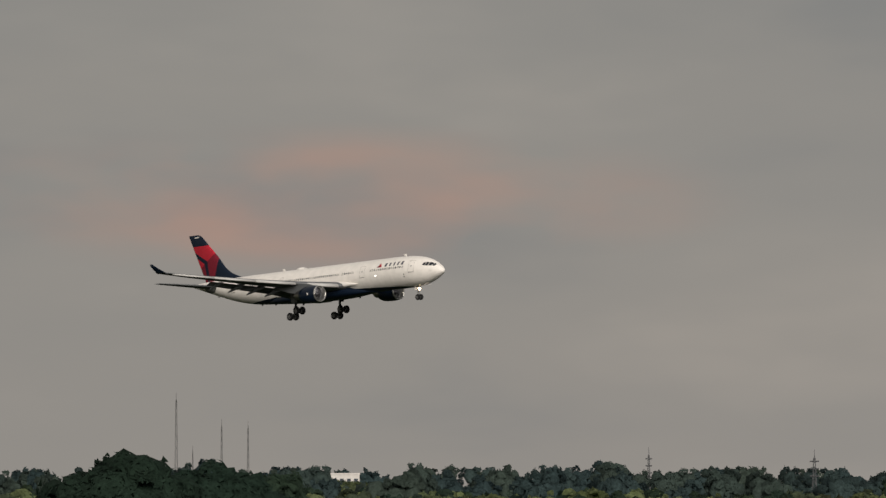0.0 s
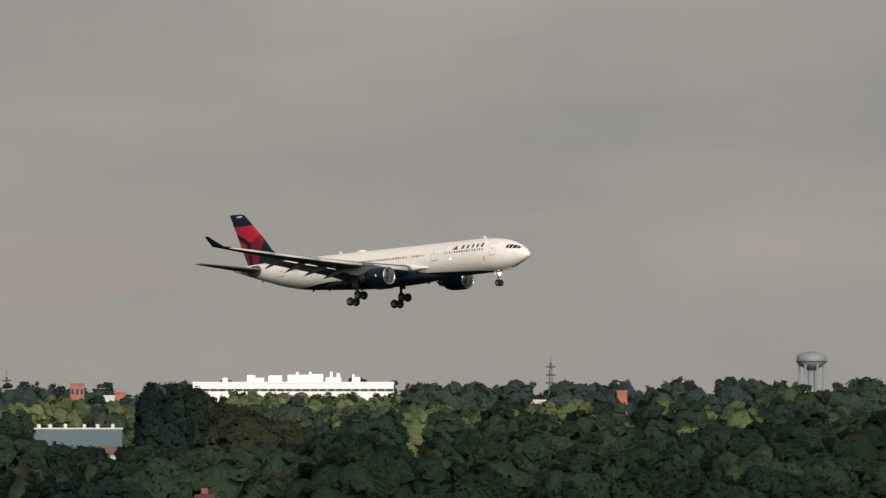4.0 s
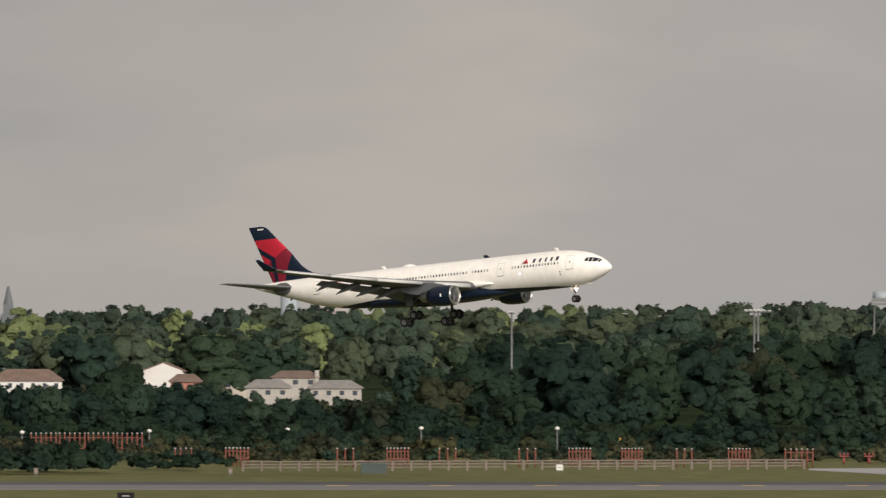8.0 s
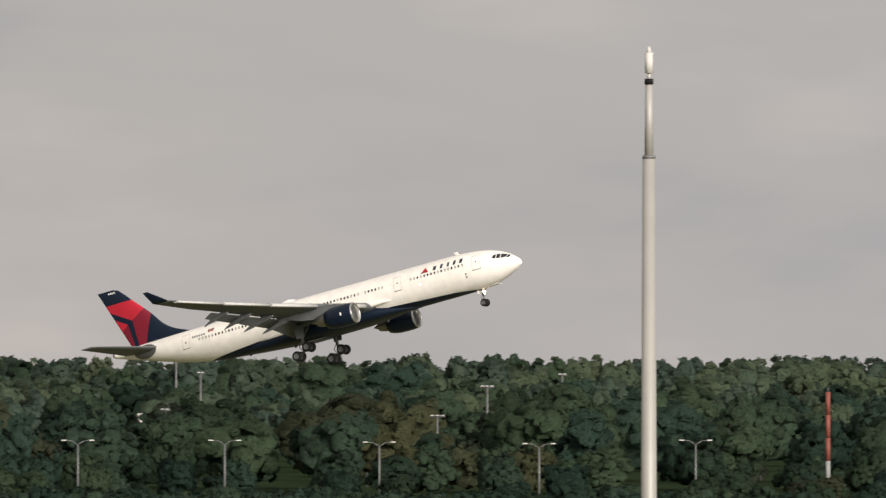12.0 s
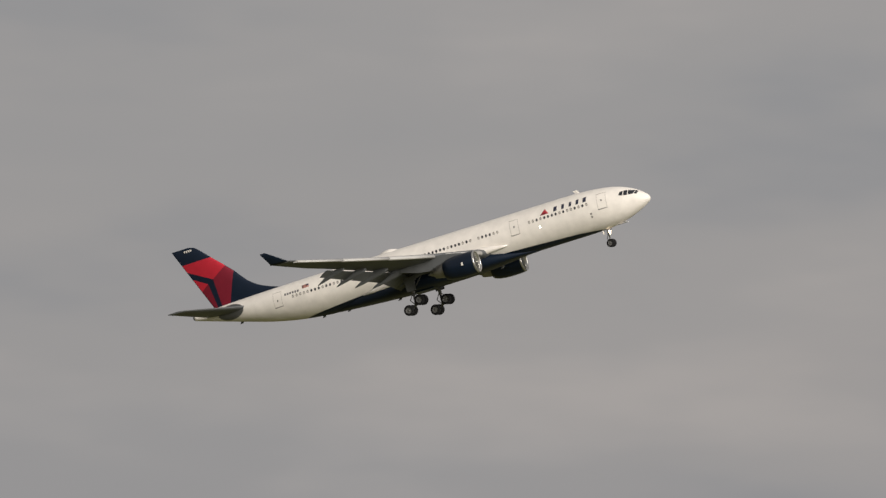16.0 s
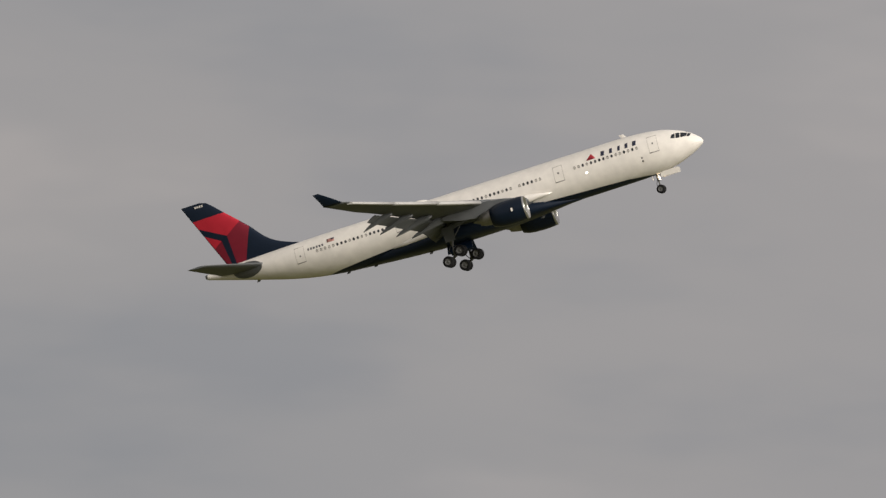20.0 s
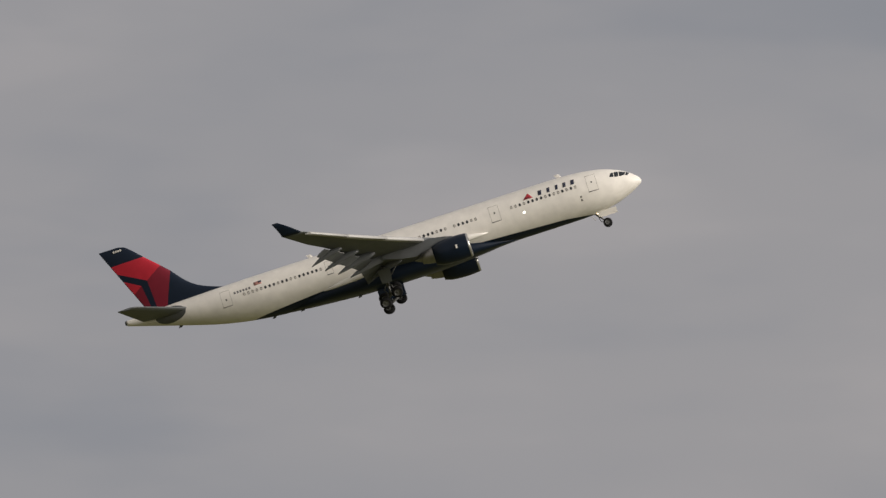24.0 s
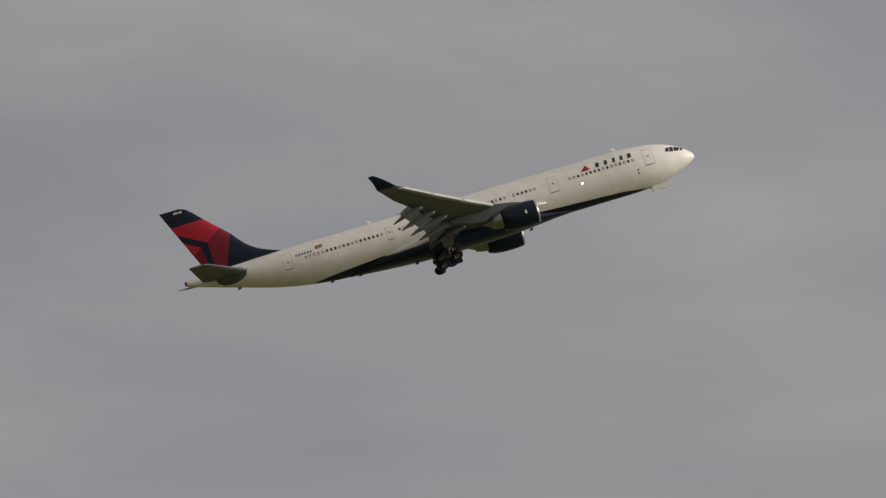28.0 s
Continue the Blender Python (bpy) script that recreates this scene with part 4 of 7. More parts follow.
def build_gear(jet):
    """Landing gear legs; each leg's origin is its hinge."""
    legs = {}
    # nose leg, hinge at the roof of its bay
    s = Shape()
    s.tube((0, 0, 0), (0.05, 0, -1.25), 0.15, 0.15, 12).tube((0.05, 0, -1.2), (0.08, 0, -2.28), 0.095, 0.095, 12)
    s.tube((0.08, -0.42, -2.28), (0.08, 0.42, -2.28), 0.07, 0.07, 8)
    s.tube((0.0, 0, -0.95), (1.0, 0, -0.1), 0.06, 0.06, 8)
    s.tube((-0.12, 0, -1.1), (-0.32, 0, -1.6), 0.04, 0.04, 6).tube((-0.32, 0, -1.6), (0.0, 0, -2.15), 0.04, 0.04, 6)
    s.box((0.1, 0, -0.95), (0.2, 0.6, 0.2))
    nose = part("nose_gear_leg", s, STRUT, jet, "nose landing gear leg", pose(-6.75, 0, -2.66))
    w = wheel_shape(0.54, 0.36)
    for y in (-0.36, 0.36):
        part("wheel", w, None, nose, m=pose(0.08, y, -2.28))
    for y, z in ((-0.22, -0.78), (0.22, -0.78), (0.0, -1.02)):
        s = Shape()
        s.tube((0.16, y, z), (0.30, y, z), 0.11, 0.13, 12)
        part("taxi_light", s, LAMP_ON, nose, "lit warm landing light")
    part("leg_door", Shape().box((-0.55, 0, -0.62), (0.06, 0.7, 0.7)), WHITE, nose)
    legs["nose"] = nose
    for side, key in ((-1, "right"), (1, "left")):
        s = Shape()
        s.tube((0, 0, 0.2), (-0.10, 0, -2.35), 0.24, 0.22, 14).tube((-0.10, 0, -2.3), (-0.16, 0, -3.62), 0.15, 0.15, 12)
        s.tube((0.0, 0, -1.6), (0.05, -side * 2.0, -0.1), 0.10, 0.08, 8)
        s.tube((0.0, 0, -1.7), (1.5, 0, -0.2), 0.10, 0.08, 8)
        s.tube((-0.3, 0, -2.2), (-0.75, 0, -2.85), 0.06, 0.06, 6).tube((-0.75, 0, -2.85), (-0.3, 0, -3.5), 0.06, 0.06, 6)
        s.tube((0.2, 0, -2.3), (0.55, 0, -3.3), 0.06, 0.06, 6)
        leg = part("main_gear_leg", s, STRUT, jet, "main landing gear leg", pose(-32.35, side * 5.34, -1.95))
        c, d = math.cos(radians(28)) * 0.98, math.sin(radians(28)) * 0.98
        b = Shape()
        b.tube((-0.16 - c, 0, -3.62 - d), (-0.16 + c, 0, -3.62 + d), 0.17, 0.17, 10)
        for k in (-1, 1):
            b.tube((-0.16 + k * c, -0.7, -3.62 + k * d), (-0.16 + k * c, 0.7, -3.62 + k * d), 0.10, 0.10, 10)
        part("bogie_beam", b, STRUT, leg)
        w = wheel_shape(0.70, 0.50)
        for k in (-1, 1):
            for y in (-0.70, 0.70):
                part("wheel", w, None, leg, m=pose(-0.16 + k * c, y, -3.62 + k * d))
        s = Shape()
        s.loft([[(0.75, side * (0.42 + t), 0.05), (-0.85, side * (0.42 + t), 0.05), (-0.70, side * (0.38 + t), -1.75), (0.50, side * (0.38 + t), -1.75)] for t in (0.0, 0.07)], 0, True, False)
        part("leg_door", s, WING_GREY, leg, "grey door plate on the gear leg")
        legs[key] = leg
    doors = []
    for side in (-1, 1):
        s = Shape()
        s.box((0, 0, -0.34), (2.3, 0.05, 0.62))
        d = part("nose_gear_door", s, WHITE, jet, "white nose gear door", pose(-5.0, side * 0.50, -2.92))
        doors.append(("nose", side, d))
        s = Shape()
        s.box((0, 0, -0.75), (3.2, 0.07, 1.5))
        d = part("main_gear_door", s, NAVY_PAINT, jet, "navy main gear door", pose(-32.4, side * 0.35, -3.70))
        doors.append(("main", side, d))
    return legs, doors


jet = build_airliner()
legs, gear_doors = build_gear(jet)


# ---------------------------------------------------------------- masts, poles and towers
def lattice(name, label, az, r, top_el, width, mat=None, head=False, leg_r=0.16):
    """A slender lattice mast: four legs with rungs and diagonals."""
    base = pol(az, r)
    h = height(r, top_el) - base.z
    t = thing(name, label, "mast", pose(base.x, base.y, base.z, 0, 0, -az + 12), "distant radio masts")
    w = width / 2
    mat = mat or STEEL
    for sx, sy in ((-1, -1), (1, -1), (1, 1), (-1, 1)):
        part("leg", Shape().tube((sx * w, sy * w, 0), (sx * w * 0.25, sy * w * 0.25, h), leg_r, leg_r * 0.7, 5), mat, t)
    bays = 12
    s = Shape()
    for i in range(bays):
        z0, z1 = h * i / bays, h * (i + 1) / bays
        a, b = w * (1 - 0.75 * i / bays), w * (1 - 0.75 * (i + 1) / bays)
        for k in (-1, 1):
            s.tube((-a, k * a, z0), (b, k * b, z1), leg_r * 0.45, leg_r * 0.45, 4, caps=False).tube((a, k * a, z0), (-b, k * b, z1), leg_r * 0.45, leg_r * 0.45, 4, caps=False)
            s.tube((-b, k * b, z1), (b, k * b, z1), leg_r * 0.45, leg_r * 0.45, 4, caps=False)
    part("bracing", s, mat, t)
    if head:
        for k in range(3):
            part("cross_arm", Shape().tube((-w * 1.3, 0, h * (0.78 + 0.09 * k)), (w * 1.3, 0, h * (0.78 + 0.09 * k)), 0.2, 0.2, 5), mat, t)
    part("tip", Shape().tube((0, 0, h - 0.5), (0, 0, h + 2.5), 0.12, 0.06, 5), mat, t)
    return t


for _az, _r, _el, _w in ((-48.738, 4700, 0.272, 1.9), (-48.556, 4720, 0.165, 1.5), (-48.45, 4740, 0.160, 1.5), (-48.672, 4720, 0.060, 1.2)):
    lattice("radio_mast", "thin grey lattice radio mast beyond the woods", _az, _r, _el, _w * 0.7, POLE, leg_r=0.07)
for _az, _r, _el, _w in ((-46.843, 4300, 0.050, 2.4), (-46.179, 4000, 0.040, 3.2), (-44.944, 4100, 0.030, 3.4), (-42.762, 4200, 0.088, 3.6)):
    lattice("power_pylon", "grey steel power pylon among far trees", _az, _r, _el, _w * 0.62, head=True, leg_r=0.085)


def tall_pole(az, r, el, head, thick=0.34):
    head *= 1.25
    base = pol(az, r)
    h = height(r, el) - base.z
    t = thing("light_pole", "tall grey steel light pole standing in the woods", "pole", facing(az, r), "tall poles in the woods")
    part("shaft", Shape().tube((0, 0, 0), (0, 0, h), thick, thick * 0.6, 8), POLE, t)
    if head:
        part("cross_arm", Shape().tube((-head / 2, 0, h - 0.3), (head / 2, 0, h - 0.3), 0.12, 0.12, 6), POLE, t)
        n = max(2, int(head / 0.9))
        for i in range(n):
            part("floodlight", Shape().box((-head / 2 + head * (i + 0.5) / n, -0.2, h - 0.02), (head / n * 0.72, 0.5, 0.2)), FLOOD, t)
    return t


for _az, _r, _el, _hd, _th in ((-37.493, 2700, 0.0, 1.0, 0.27), (-35.478, 2800, 0.0, 2.2, 0.36), (-35.444, 2830, 0.0, 2.2, 0.36), (-35.179, 2800, 0.0, 2.4, 0.34), (-34.758, 2900, -0.042, 2.6, 0.24),
                               (-34.444, 2900, -0.042, 3.2, 0.28), (-33.926, 2900, -0.042, 2.4, 0.26), (-33.758, 2850, -0.078, 2.0, 0.26), (-31.445, 2850, -0.034, 1.2, 0.28), (-30.778, 2750, -0.2, 2.2, 0.3),
                               (-30.495, 2750, -0.206, 2.4, 0.3), (-30.295, 2800, -0.088, 2.2, 0.3), (-29.994, 2800, -0.04, 1.4, 0.3), (-29.953, 2780, -0.187, 2.0, 0.24), (-31.588, 2800, -0.181, 1.6, 0.3),
                               (-36.505, 3000, 0.005, 4.6, 0.34), (-36.52, 3010, 0.010, 3.6, 0.3), (-36.24, 3000, -0.14, 2.8, 0.26), (-34.30, 2950, -0.10, 1.6, 0.24)):
    tall_pole(_az, _r, _el, _hd, _th)


def street_lamp(az, r, el):
    base = pol(az, r)
    h = height(r, el) - base.z
    t = thing("street_lamp", "grey street lamp with two raised arms", "street lamp", facing(az, r), "lamps along the airfield road")
    part("pole", Shape().tube((0, 0, 0), (0, 0, h - 0.7), 0.22, 0.15, 8), POLE, t)
    for k in (-1, 1):
        s = Shape()
        s.tube((0, 0, h - 0.8), (k * 1.0, 0, h - 0.15), 0.10, 0.09, 6).tube((k * 1.0, 0, h - 0.15), (k * 2.2, 0, h), 0.09, 0.07, 6)
        arm = part("arm", s, POLE, t)
        part("lantern", Shape().box((k * 2.4, 0, h - 0.02), (0.8, 0.34, 0.18)), PALE, arm)
    return t


for _az, _el in ((-35.276, -0.340), (-34.675, -0.334), (-34.141, -0.328), (-33.54, -0.318), (-32.504, -0.301), (-31.937, -0.306), (-31.348, -0.306), (-30.728, -0.313), (-30.087, -0.319), (-29.459, -0.305), (-28.35, -0.262), (-28.6, -0.30)):
    street_lamp(_az, 2440, _el)


def beacon_post(az, r, el, foot=0.0):
    base = pol(az, r)
    h = height(r, el) - base.z
    t = thing("beacon_post", "thin grey post with a white globe on top", "post", facing(az, r), "white-headed posts")
    part("post", Shape().tube((0, 0, 0), (0, 0, h), 0.13, 0.11, 6), POLE, t)
    s = Shape()
    s.loft([[(q * math.cos(math.pi * i / 5), q * math.sin(math.pi * i / 5), h + z) for i in range(10)] for z, q in ((-0.3, 0.2), (-0.18, 0.38), (0.05, 0.42), (0.22, 0.32), (0.32, 0.1))], 0, True, True)
    part("globe", s, PALE, t)


for _az, _el in ((-39.456, -0.486), (-38.946, -0.480), (-38.391, -0.474), (-37.856, -0.468), (-37.31, -0.468), (-35.77, -0.470)):
    beacon_post(_az, 2440, _el)
beacon_post(-34.625, 2040, -0.567)
beacon_post(-39.98, 2440, -0.49)


def antenna_tower(az, r, el, label):
    """A pole that carries a ring of white panel aerials."""
    base = pol(az, r)
    h = height(r, el) - base.z
    t = thing("antenna_tower", label, "antenna", facing(az, r), "panel aerial poles")
    part("pole", Shape().tube((0, 0, 0), (0, 0, h - 0.4), 0.35, 0.28, 8), POLE, t)
    part("cap", Shape().tube((0, 0, h - 0.9), (0, 0, h - 0.2), 0.62, 0.62, 10), PALE, t)
    part("shroud", Shape().tube((0, 0, h - 3.6), (0, 0, h - 1.0), 0.36, 0.44, 10), PALE, t)


antenna_tower(-34.255, 2850, -0.187, "white panel aerial pole rising from the woods")
antenna_tower(-31.688, 2850, -0.195, "white panel aerial pole rising from the woods")
antenna_tower(-29.20, 2850, -0.27, "white panel aerial pole rising from the woods")


def orange_mast():
    az, r = -28.929, 2500
    h = height(r, -0.112)
    t = thing("obstruction_mast", "orange and white banded obstruction mast", "mast", facing(az, r))
    n = 5
    for i in range(n):
        part("band", Shape().tube((0, 0, h * i / n), (0, 0, h * (i + 1) / n), 0.42, 0.42, 10), SIDING if i < 2 else MAST_RED, t)
    part("lamp", Shape().tube((0, 0, h), (0, 0, h + 0.8), 0.15, 0.1, 6), STEEL, t)


orange_mast()


def near_mast():
    """The tall monopole that the view sweeps past."""
    az, r = -29.647, 500.0
    t = thing("monopole_mast", "tall pale grey steel monopole with a slim upper section", "mast", facing(az, r))
    step, collar, top = height(r, 0.833), height(r, 1.125), height(r, 1.262)
    part("lower_shaft", Shape().tube((0, 0, -0.5), (0, 0, step), 0.36, 0.225, 24), material("mast_paint", (0.34, 0.325, 0.30), 0.5, 0.1, vary=0.12, scale=0.8), t)
    part("flange", Shape().tube((0, 0, step - 0.08), (0, 0, step + 0.03), 0.235, 0.22, 20), POLE, t)
    part("upper_shaft", Shape().tube((0, 0, step), (0, 0, collar), 0.155, 0.125, 18), material("mast_paint_pale", (0.38, 0.365, 0.34), 0.5, 0.1, vary=0.1, scale=0.8), t)
    part("collar", Shape().tube((0, 0, collar - 0.03), (0, 0, collar + 0.17), 0.155, 0.155, 16), BLACK, t)
    part("aerial", Shape().tube((0, 0, collar + 0.36), (0, 0, top - 0.12), 0.14, 0.14, 16).tube((0, 0, collar + 0.15), (0, 0, collar + 0.4), 0.06, 0.06, 8).tube((0, 0, top - 0.12), (0, 0, top + 0.1), 0.1, 0.03, 12), PALE, t, "white cylindrical aerial")


near_mast()


def water_tower(az, r, el_top, el_neck, width, column, mat, label, legs_n=0):
    base = pol(az, r)
    zt, zn = height(r, el_top) - base.z, height(r, el_neck) - base.z
    t = thing("water_tower", label, "water tower", facing(az, r))
    s = Shape()
    prof = [(zn - 1.5, column * 0.52), (zn, width * 0.36), (zn + (zt - zn) * 0.22, width * 0.49), (zn + (zt - zn) * 0.62, width * 0.5), (zn + (zt - zn) * 0.82, width * 0.40), (zt - 0.4, width * 0.2), (zt, 0.1)]
    s.loft([[(q * math.cos(math.pi * i / 12), q * math.sin(math.pi * i / 12), z) for i in range(24)] for z, q in prof], 0, True, True)
    part("tank", s, mat, t)
    if legs_n:
        for i in range(legs_n):
            a = 2 * math.pi * i / legs_n
            part("leg", Shape().tube((width * 0.44 * math.cos(a), width * 0.44 * math.sin(a), 0), (width * 0.40 * math.cos(a), width * 0.40 * math.sin(a), zn + 1), 0.4, 0.4, 8), mat, t)
        part("riser", Shape().tube((0, 0, 0), (0, 0, zn), column * 0.5, column * 0.5, 12), mat, t)
    else:
        part("column", Shape().tube((0, 0, 0), (0, 0, zn), column * 0.5, column * 0.5, 24), TOWER_COLUMN, t)
    s = Shape()
    for i in range(24):
        a, b = math.pi * i / 12, math.pi * (i + 1) / 12
        s.tube((width * 0.52 * math.cos(a), width * 0.52 * math.sin(a), zn + (zt - zn) * 0.3), (width * 0.52 * math.cos(b), width * 0.52 * math.sin(b), zn + (zt - zn) * 0.3), 0.15, 0.15, 4)
    part("catwalk", s, STEEL, t)
    return t


water_tower(-38.385, 4500, 0.204, 0.112, 8.3, 5.6, PINK_CONC, "weathered concrete water tower with a rounded head")
water_tower(-41.716, 4600, 0.137, 0.078, 9.8, 2.4, HAZE_TANK, "pale blue steel water tower on legs", 6)
water_tower(-39.10, 4800, 0.028, 0.010, 3.6, 1.6, HAZE_TANK, "small pale blue water tank above the trees", 4)


def spire():
    az, r = -39.512, 4700
    h = height(r, 0.1) - rise(r)
    t = thing("church_spire", "dark stone church tower above the far woods", "tower", facing(az, r))
    part("tower", Shape().box((0, 0, (h - 9) / 2), (4.4, 4.4, h - 9)), SPIRE_STONE, t)
    part("belfry", Shape().box((0, 0, h - 7.5), (3.4, 3.4, 3.0)), SPIRE_STONE, t)
    part("spire", Shape().tube((0, 0, h - 6), (0, 0, h), 1.6, 0.3, 8, smooth=False), SPIRE_STONE, t)


spire()


def radar_tower():
    az, r = -36.006, 3600
    zt, zb = height(r, 0.082) - rise(r), height(r, 0.018) - rise(r)
    t = thing("radar_tower", "white radar drum, haze put into its grey, on a steel lattice tower", "tower", facing(az, r))
    part("drum", Shape().tube((0, 0, zb + 1.5), (0, 0, zt), 2.7, 2.4, 20), TOWER_COLUMN, t)
    part("deck", Shape().box((0, 0, zb + 0.9), (5.6, 5.6, 0.7)), POLE, t)
    for sx in (-1, 1):
        for sy in (-1, 1):
            part("leg", Shape().tube((sx * 2.4, sy * 2.4, 0), (sx * 2.0, sy * 2.0, zb + 1), 0.22, 0.2, 6), POLE, t)
    for i in range(3):
        part("brace", Shape().tube((-2.2, -2.2, zb * i / 3), (2.2, -2.2, zb * (i + 1) / 3), 0.12, 0.12, 5), POLE, t)
    part("rail", Shape().box((0, -2.8, zb + 1.9), (5.6, 0.1, 0.9)), POLE, t)


radar_tower()
_t = thing("comms_mast", "small white antenna cluster on a far mast", "mast", facing(-31.543, 3400))
part("mast", Shape().tube((0, 0, 0), (0, 0, height(3400, 0.057) - rise(3400)), 0.35, 0.2, 8), POLE, _t)
part("drum", Shape().tube((0, 0, height(3400, 0.038) - rise(3400)), (0, 0, height(3400, 0.05) - rise(3400)), 1.0, 1.0, 10), PALE, _t)
part("platform", Shape().box((0, 0, height(3400, 0.034) - rise(3400)), (3.0, 1.4, 0.25)), POLE, _t)


# ---------------------------------------------------------------- buildings
PANE = material("window_pane", (0.05, 0.06, 0.07), 0.15)


def block(name, label, az0, az1, r, z0, z1, depth, wall, roof=None, rows=0, cols=0, parapet=0.5, group=""):
    """A flat-roofed building between two compass angles; z0 and z1 are heights above the airfield."""
    mid = (az0 + az1) / 2
    w = r * radians(az1 - az0)
    t = thing(name, label, "building", facing(mid, r, 0.0), group)
    part("wall", Shape().box((0, depth / 2, (z0 + z1) / 2), (w, depth, z1 - z0)), wall, t)
    part("roof", Shape().box((0, depth / 2, z1 + parapet / 2), (w + 0.4, depth + 0.4, parapet)), roof or wall, t)
    if rows:
        hh = (z1 - max(z0, z1 - 3.6 * rows)) / rows
        for i in range(rows):
            for j in range(cols):
                x = -w / 2 + w * (j + 0.5) / cols
                z = z1 - hh * (i + 0.55)
                win = part("window", Shape().box((x, -0.03, z), (w / cols * 0.55, 0.1, hh * 0.42)), PANE, t)
                part("sill", Shape().box((x, -0.08, z - hh * 0.24), (w / cols * 0.6, 0.2, 0.12)), wall, win)
    return t, w


def vents(t, w, z, spots, mat, d=2.0):
    for x, ww, h in spots:
        part("roof_vent", Shape().box((x * w, d, z + h / 2), (ww, min(ww, 3.5), h)), mat, t)


def far_white_plant():
    bright = material("bright_white_wall", (0.86, 0.84, 0.80), 0.6, vary=0.06, scale=0.2)
    z1 = height(4200, 0.006)
    t, w = block("hospital", "long sunlit white building above the trees", -44.197, -43.392, 4200, 10, z1, 30, bright)
    for i in range(24):
        part("window", Shape().box((-w / 2 + w * (i + 0.5) / 24, -0.06, z1 - 1.9), (w / 24 * 0.92, 0.2, 0.7)), PANE, t)
    vents(t, w, z1 + 0.5, [(-0.34, 1.5, 1.2), (-0.21, 2.4, 2.0), (-0.18, 4.0, 1.2), (-0.09, 4.0, 1.9), (0.04, 8.0, 2.1), (0.02, 0.8, 2.9), (0.085, 0.8, 3.0), (0.12, 3.4, 2.3), (0.20, 4.5, 1.3), (0.19, 0.8, 3.0), (0.225, 1.0, 2.6), (0.30, 0.8, 2.2), (0.32, 1.6, 1.4)], bright, 6)


far_white_plant()
_t, _w = block("apartment_block", "tan stepped apartment building above the woods", -45.783, -45.62, 4300, 8, height(4300, -0.014), 18, PINK_CONC, None, 1, 6)
vents(_t, _w, height(4300, -0.014) + 0.5, [(-0.2, 2.0, 1.4), (-0.05, 3.5, 2.2), (0.10, 3.0, 2.4), (0.28, 4.2, 1.7), (0.44, 1.2, 0.8)], PINK_CONC, 5)
block("brick_block", "small red brick building among the trees", -44.688, -44.633, 4100, 8, height(4100, 0.001), 10, BRICK, None, 1, 3)
block("brick_block", "low red-orange walled building among the trees", -44.510, -44.466, 4100, 8, height(4100, -0.034), 10, ORANGE, None, 0, 0)
block("white_house", "low pale building beside a red-orange one", -44.552, -44.511, 4095, 8, height(4095, -0.048), 8, PALE, None, 0, 0)
_t, _w = block("warehouse", "low building with a blue-grey roof in the woods", -44.86, -44.48, 3300, 4, height(3300, -0.178), 16, BLUE_ROOF, PALE, 0, 0, 0.35)
vents(_t, _w, height(3300, -0.178) + 0.3, [(-0.38, 0.8, 0.9), (-0.26, 0.8, 0.9), (-0.1, 0.8, 1.0), (0.1, 0.7, 0.9), (0.24, 0.8, 0.9), (0.4, 0.7, 1.0)], PALE)
block("white_house", "small white building in the far woods", -48.117, -48.003, 4400, 8, height(4400, -0.026), 10, PALE, None, 1, 4)
block("orange_tank_house", "plain orange-painted block above the trees", -42.495, -42.455, 4000, 8, height(4000, -0.028), 5, ORANGE)
block("white_house", "small white building in the far woods", -42.84, -42.77, 4000, 8, height(4000, -0.065), 8, PALE, None, 1, 4)
block("mill_block", "pinkish concrete block above the far woods", -38.262, -38.15, 4600, 8, height(4600, 0.016), 12, PINK_CONC, None, 1, 4)
_t, _w = block("mill_tower", "pinkish stepped concrete tower above the woods", -38.245, -38.20, 4640, 8, height(4640, 0.044), 8, PINK_CONC)


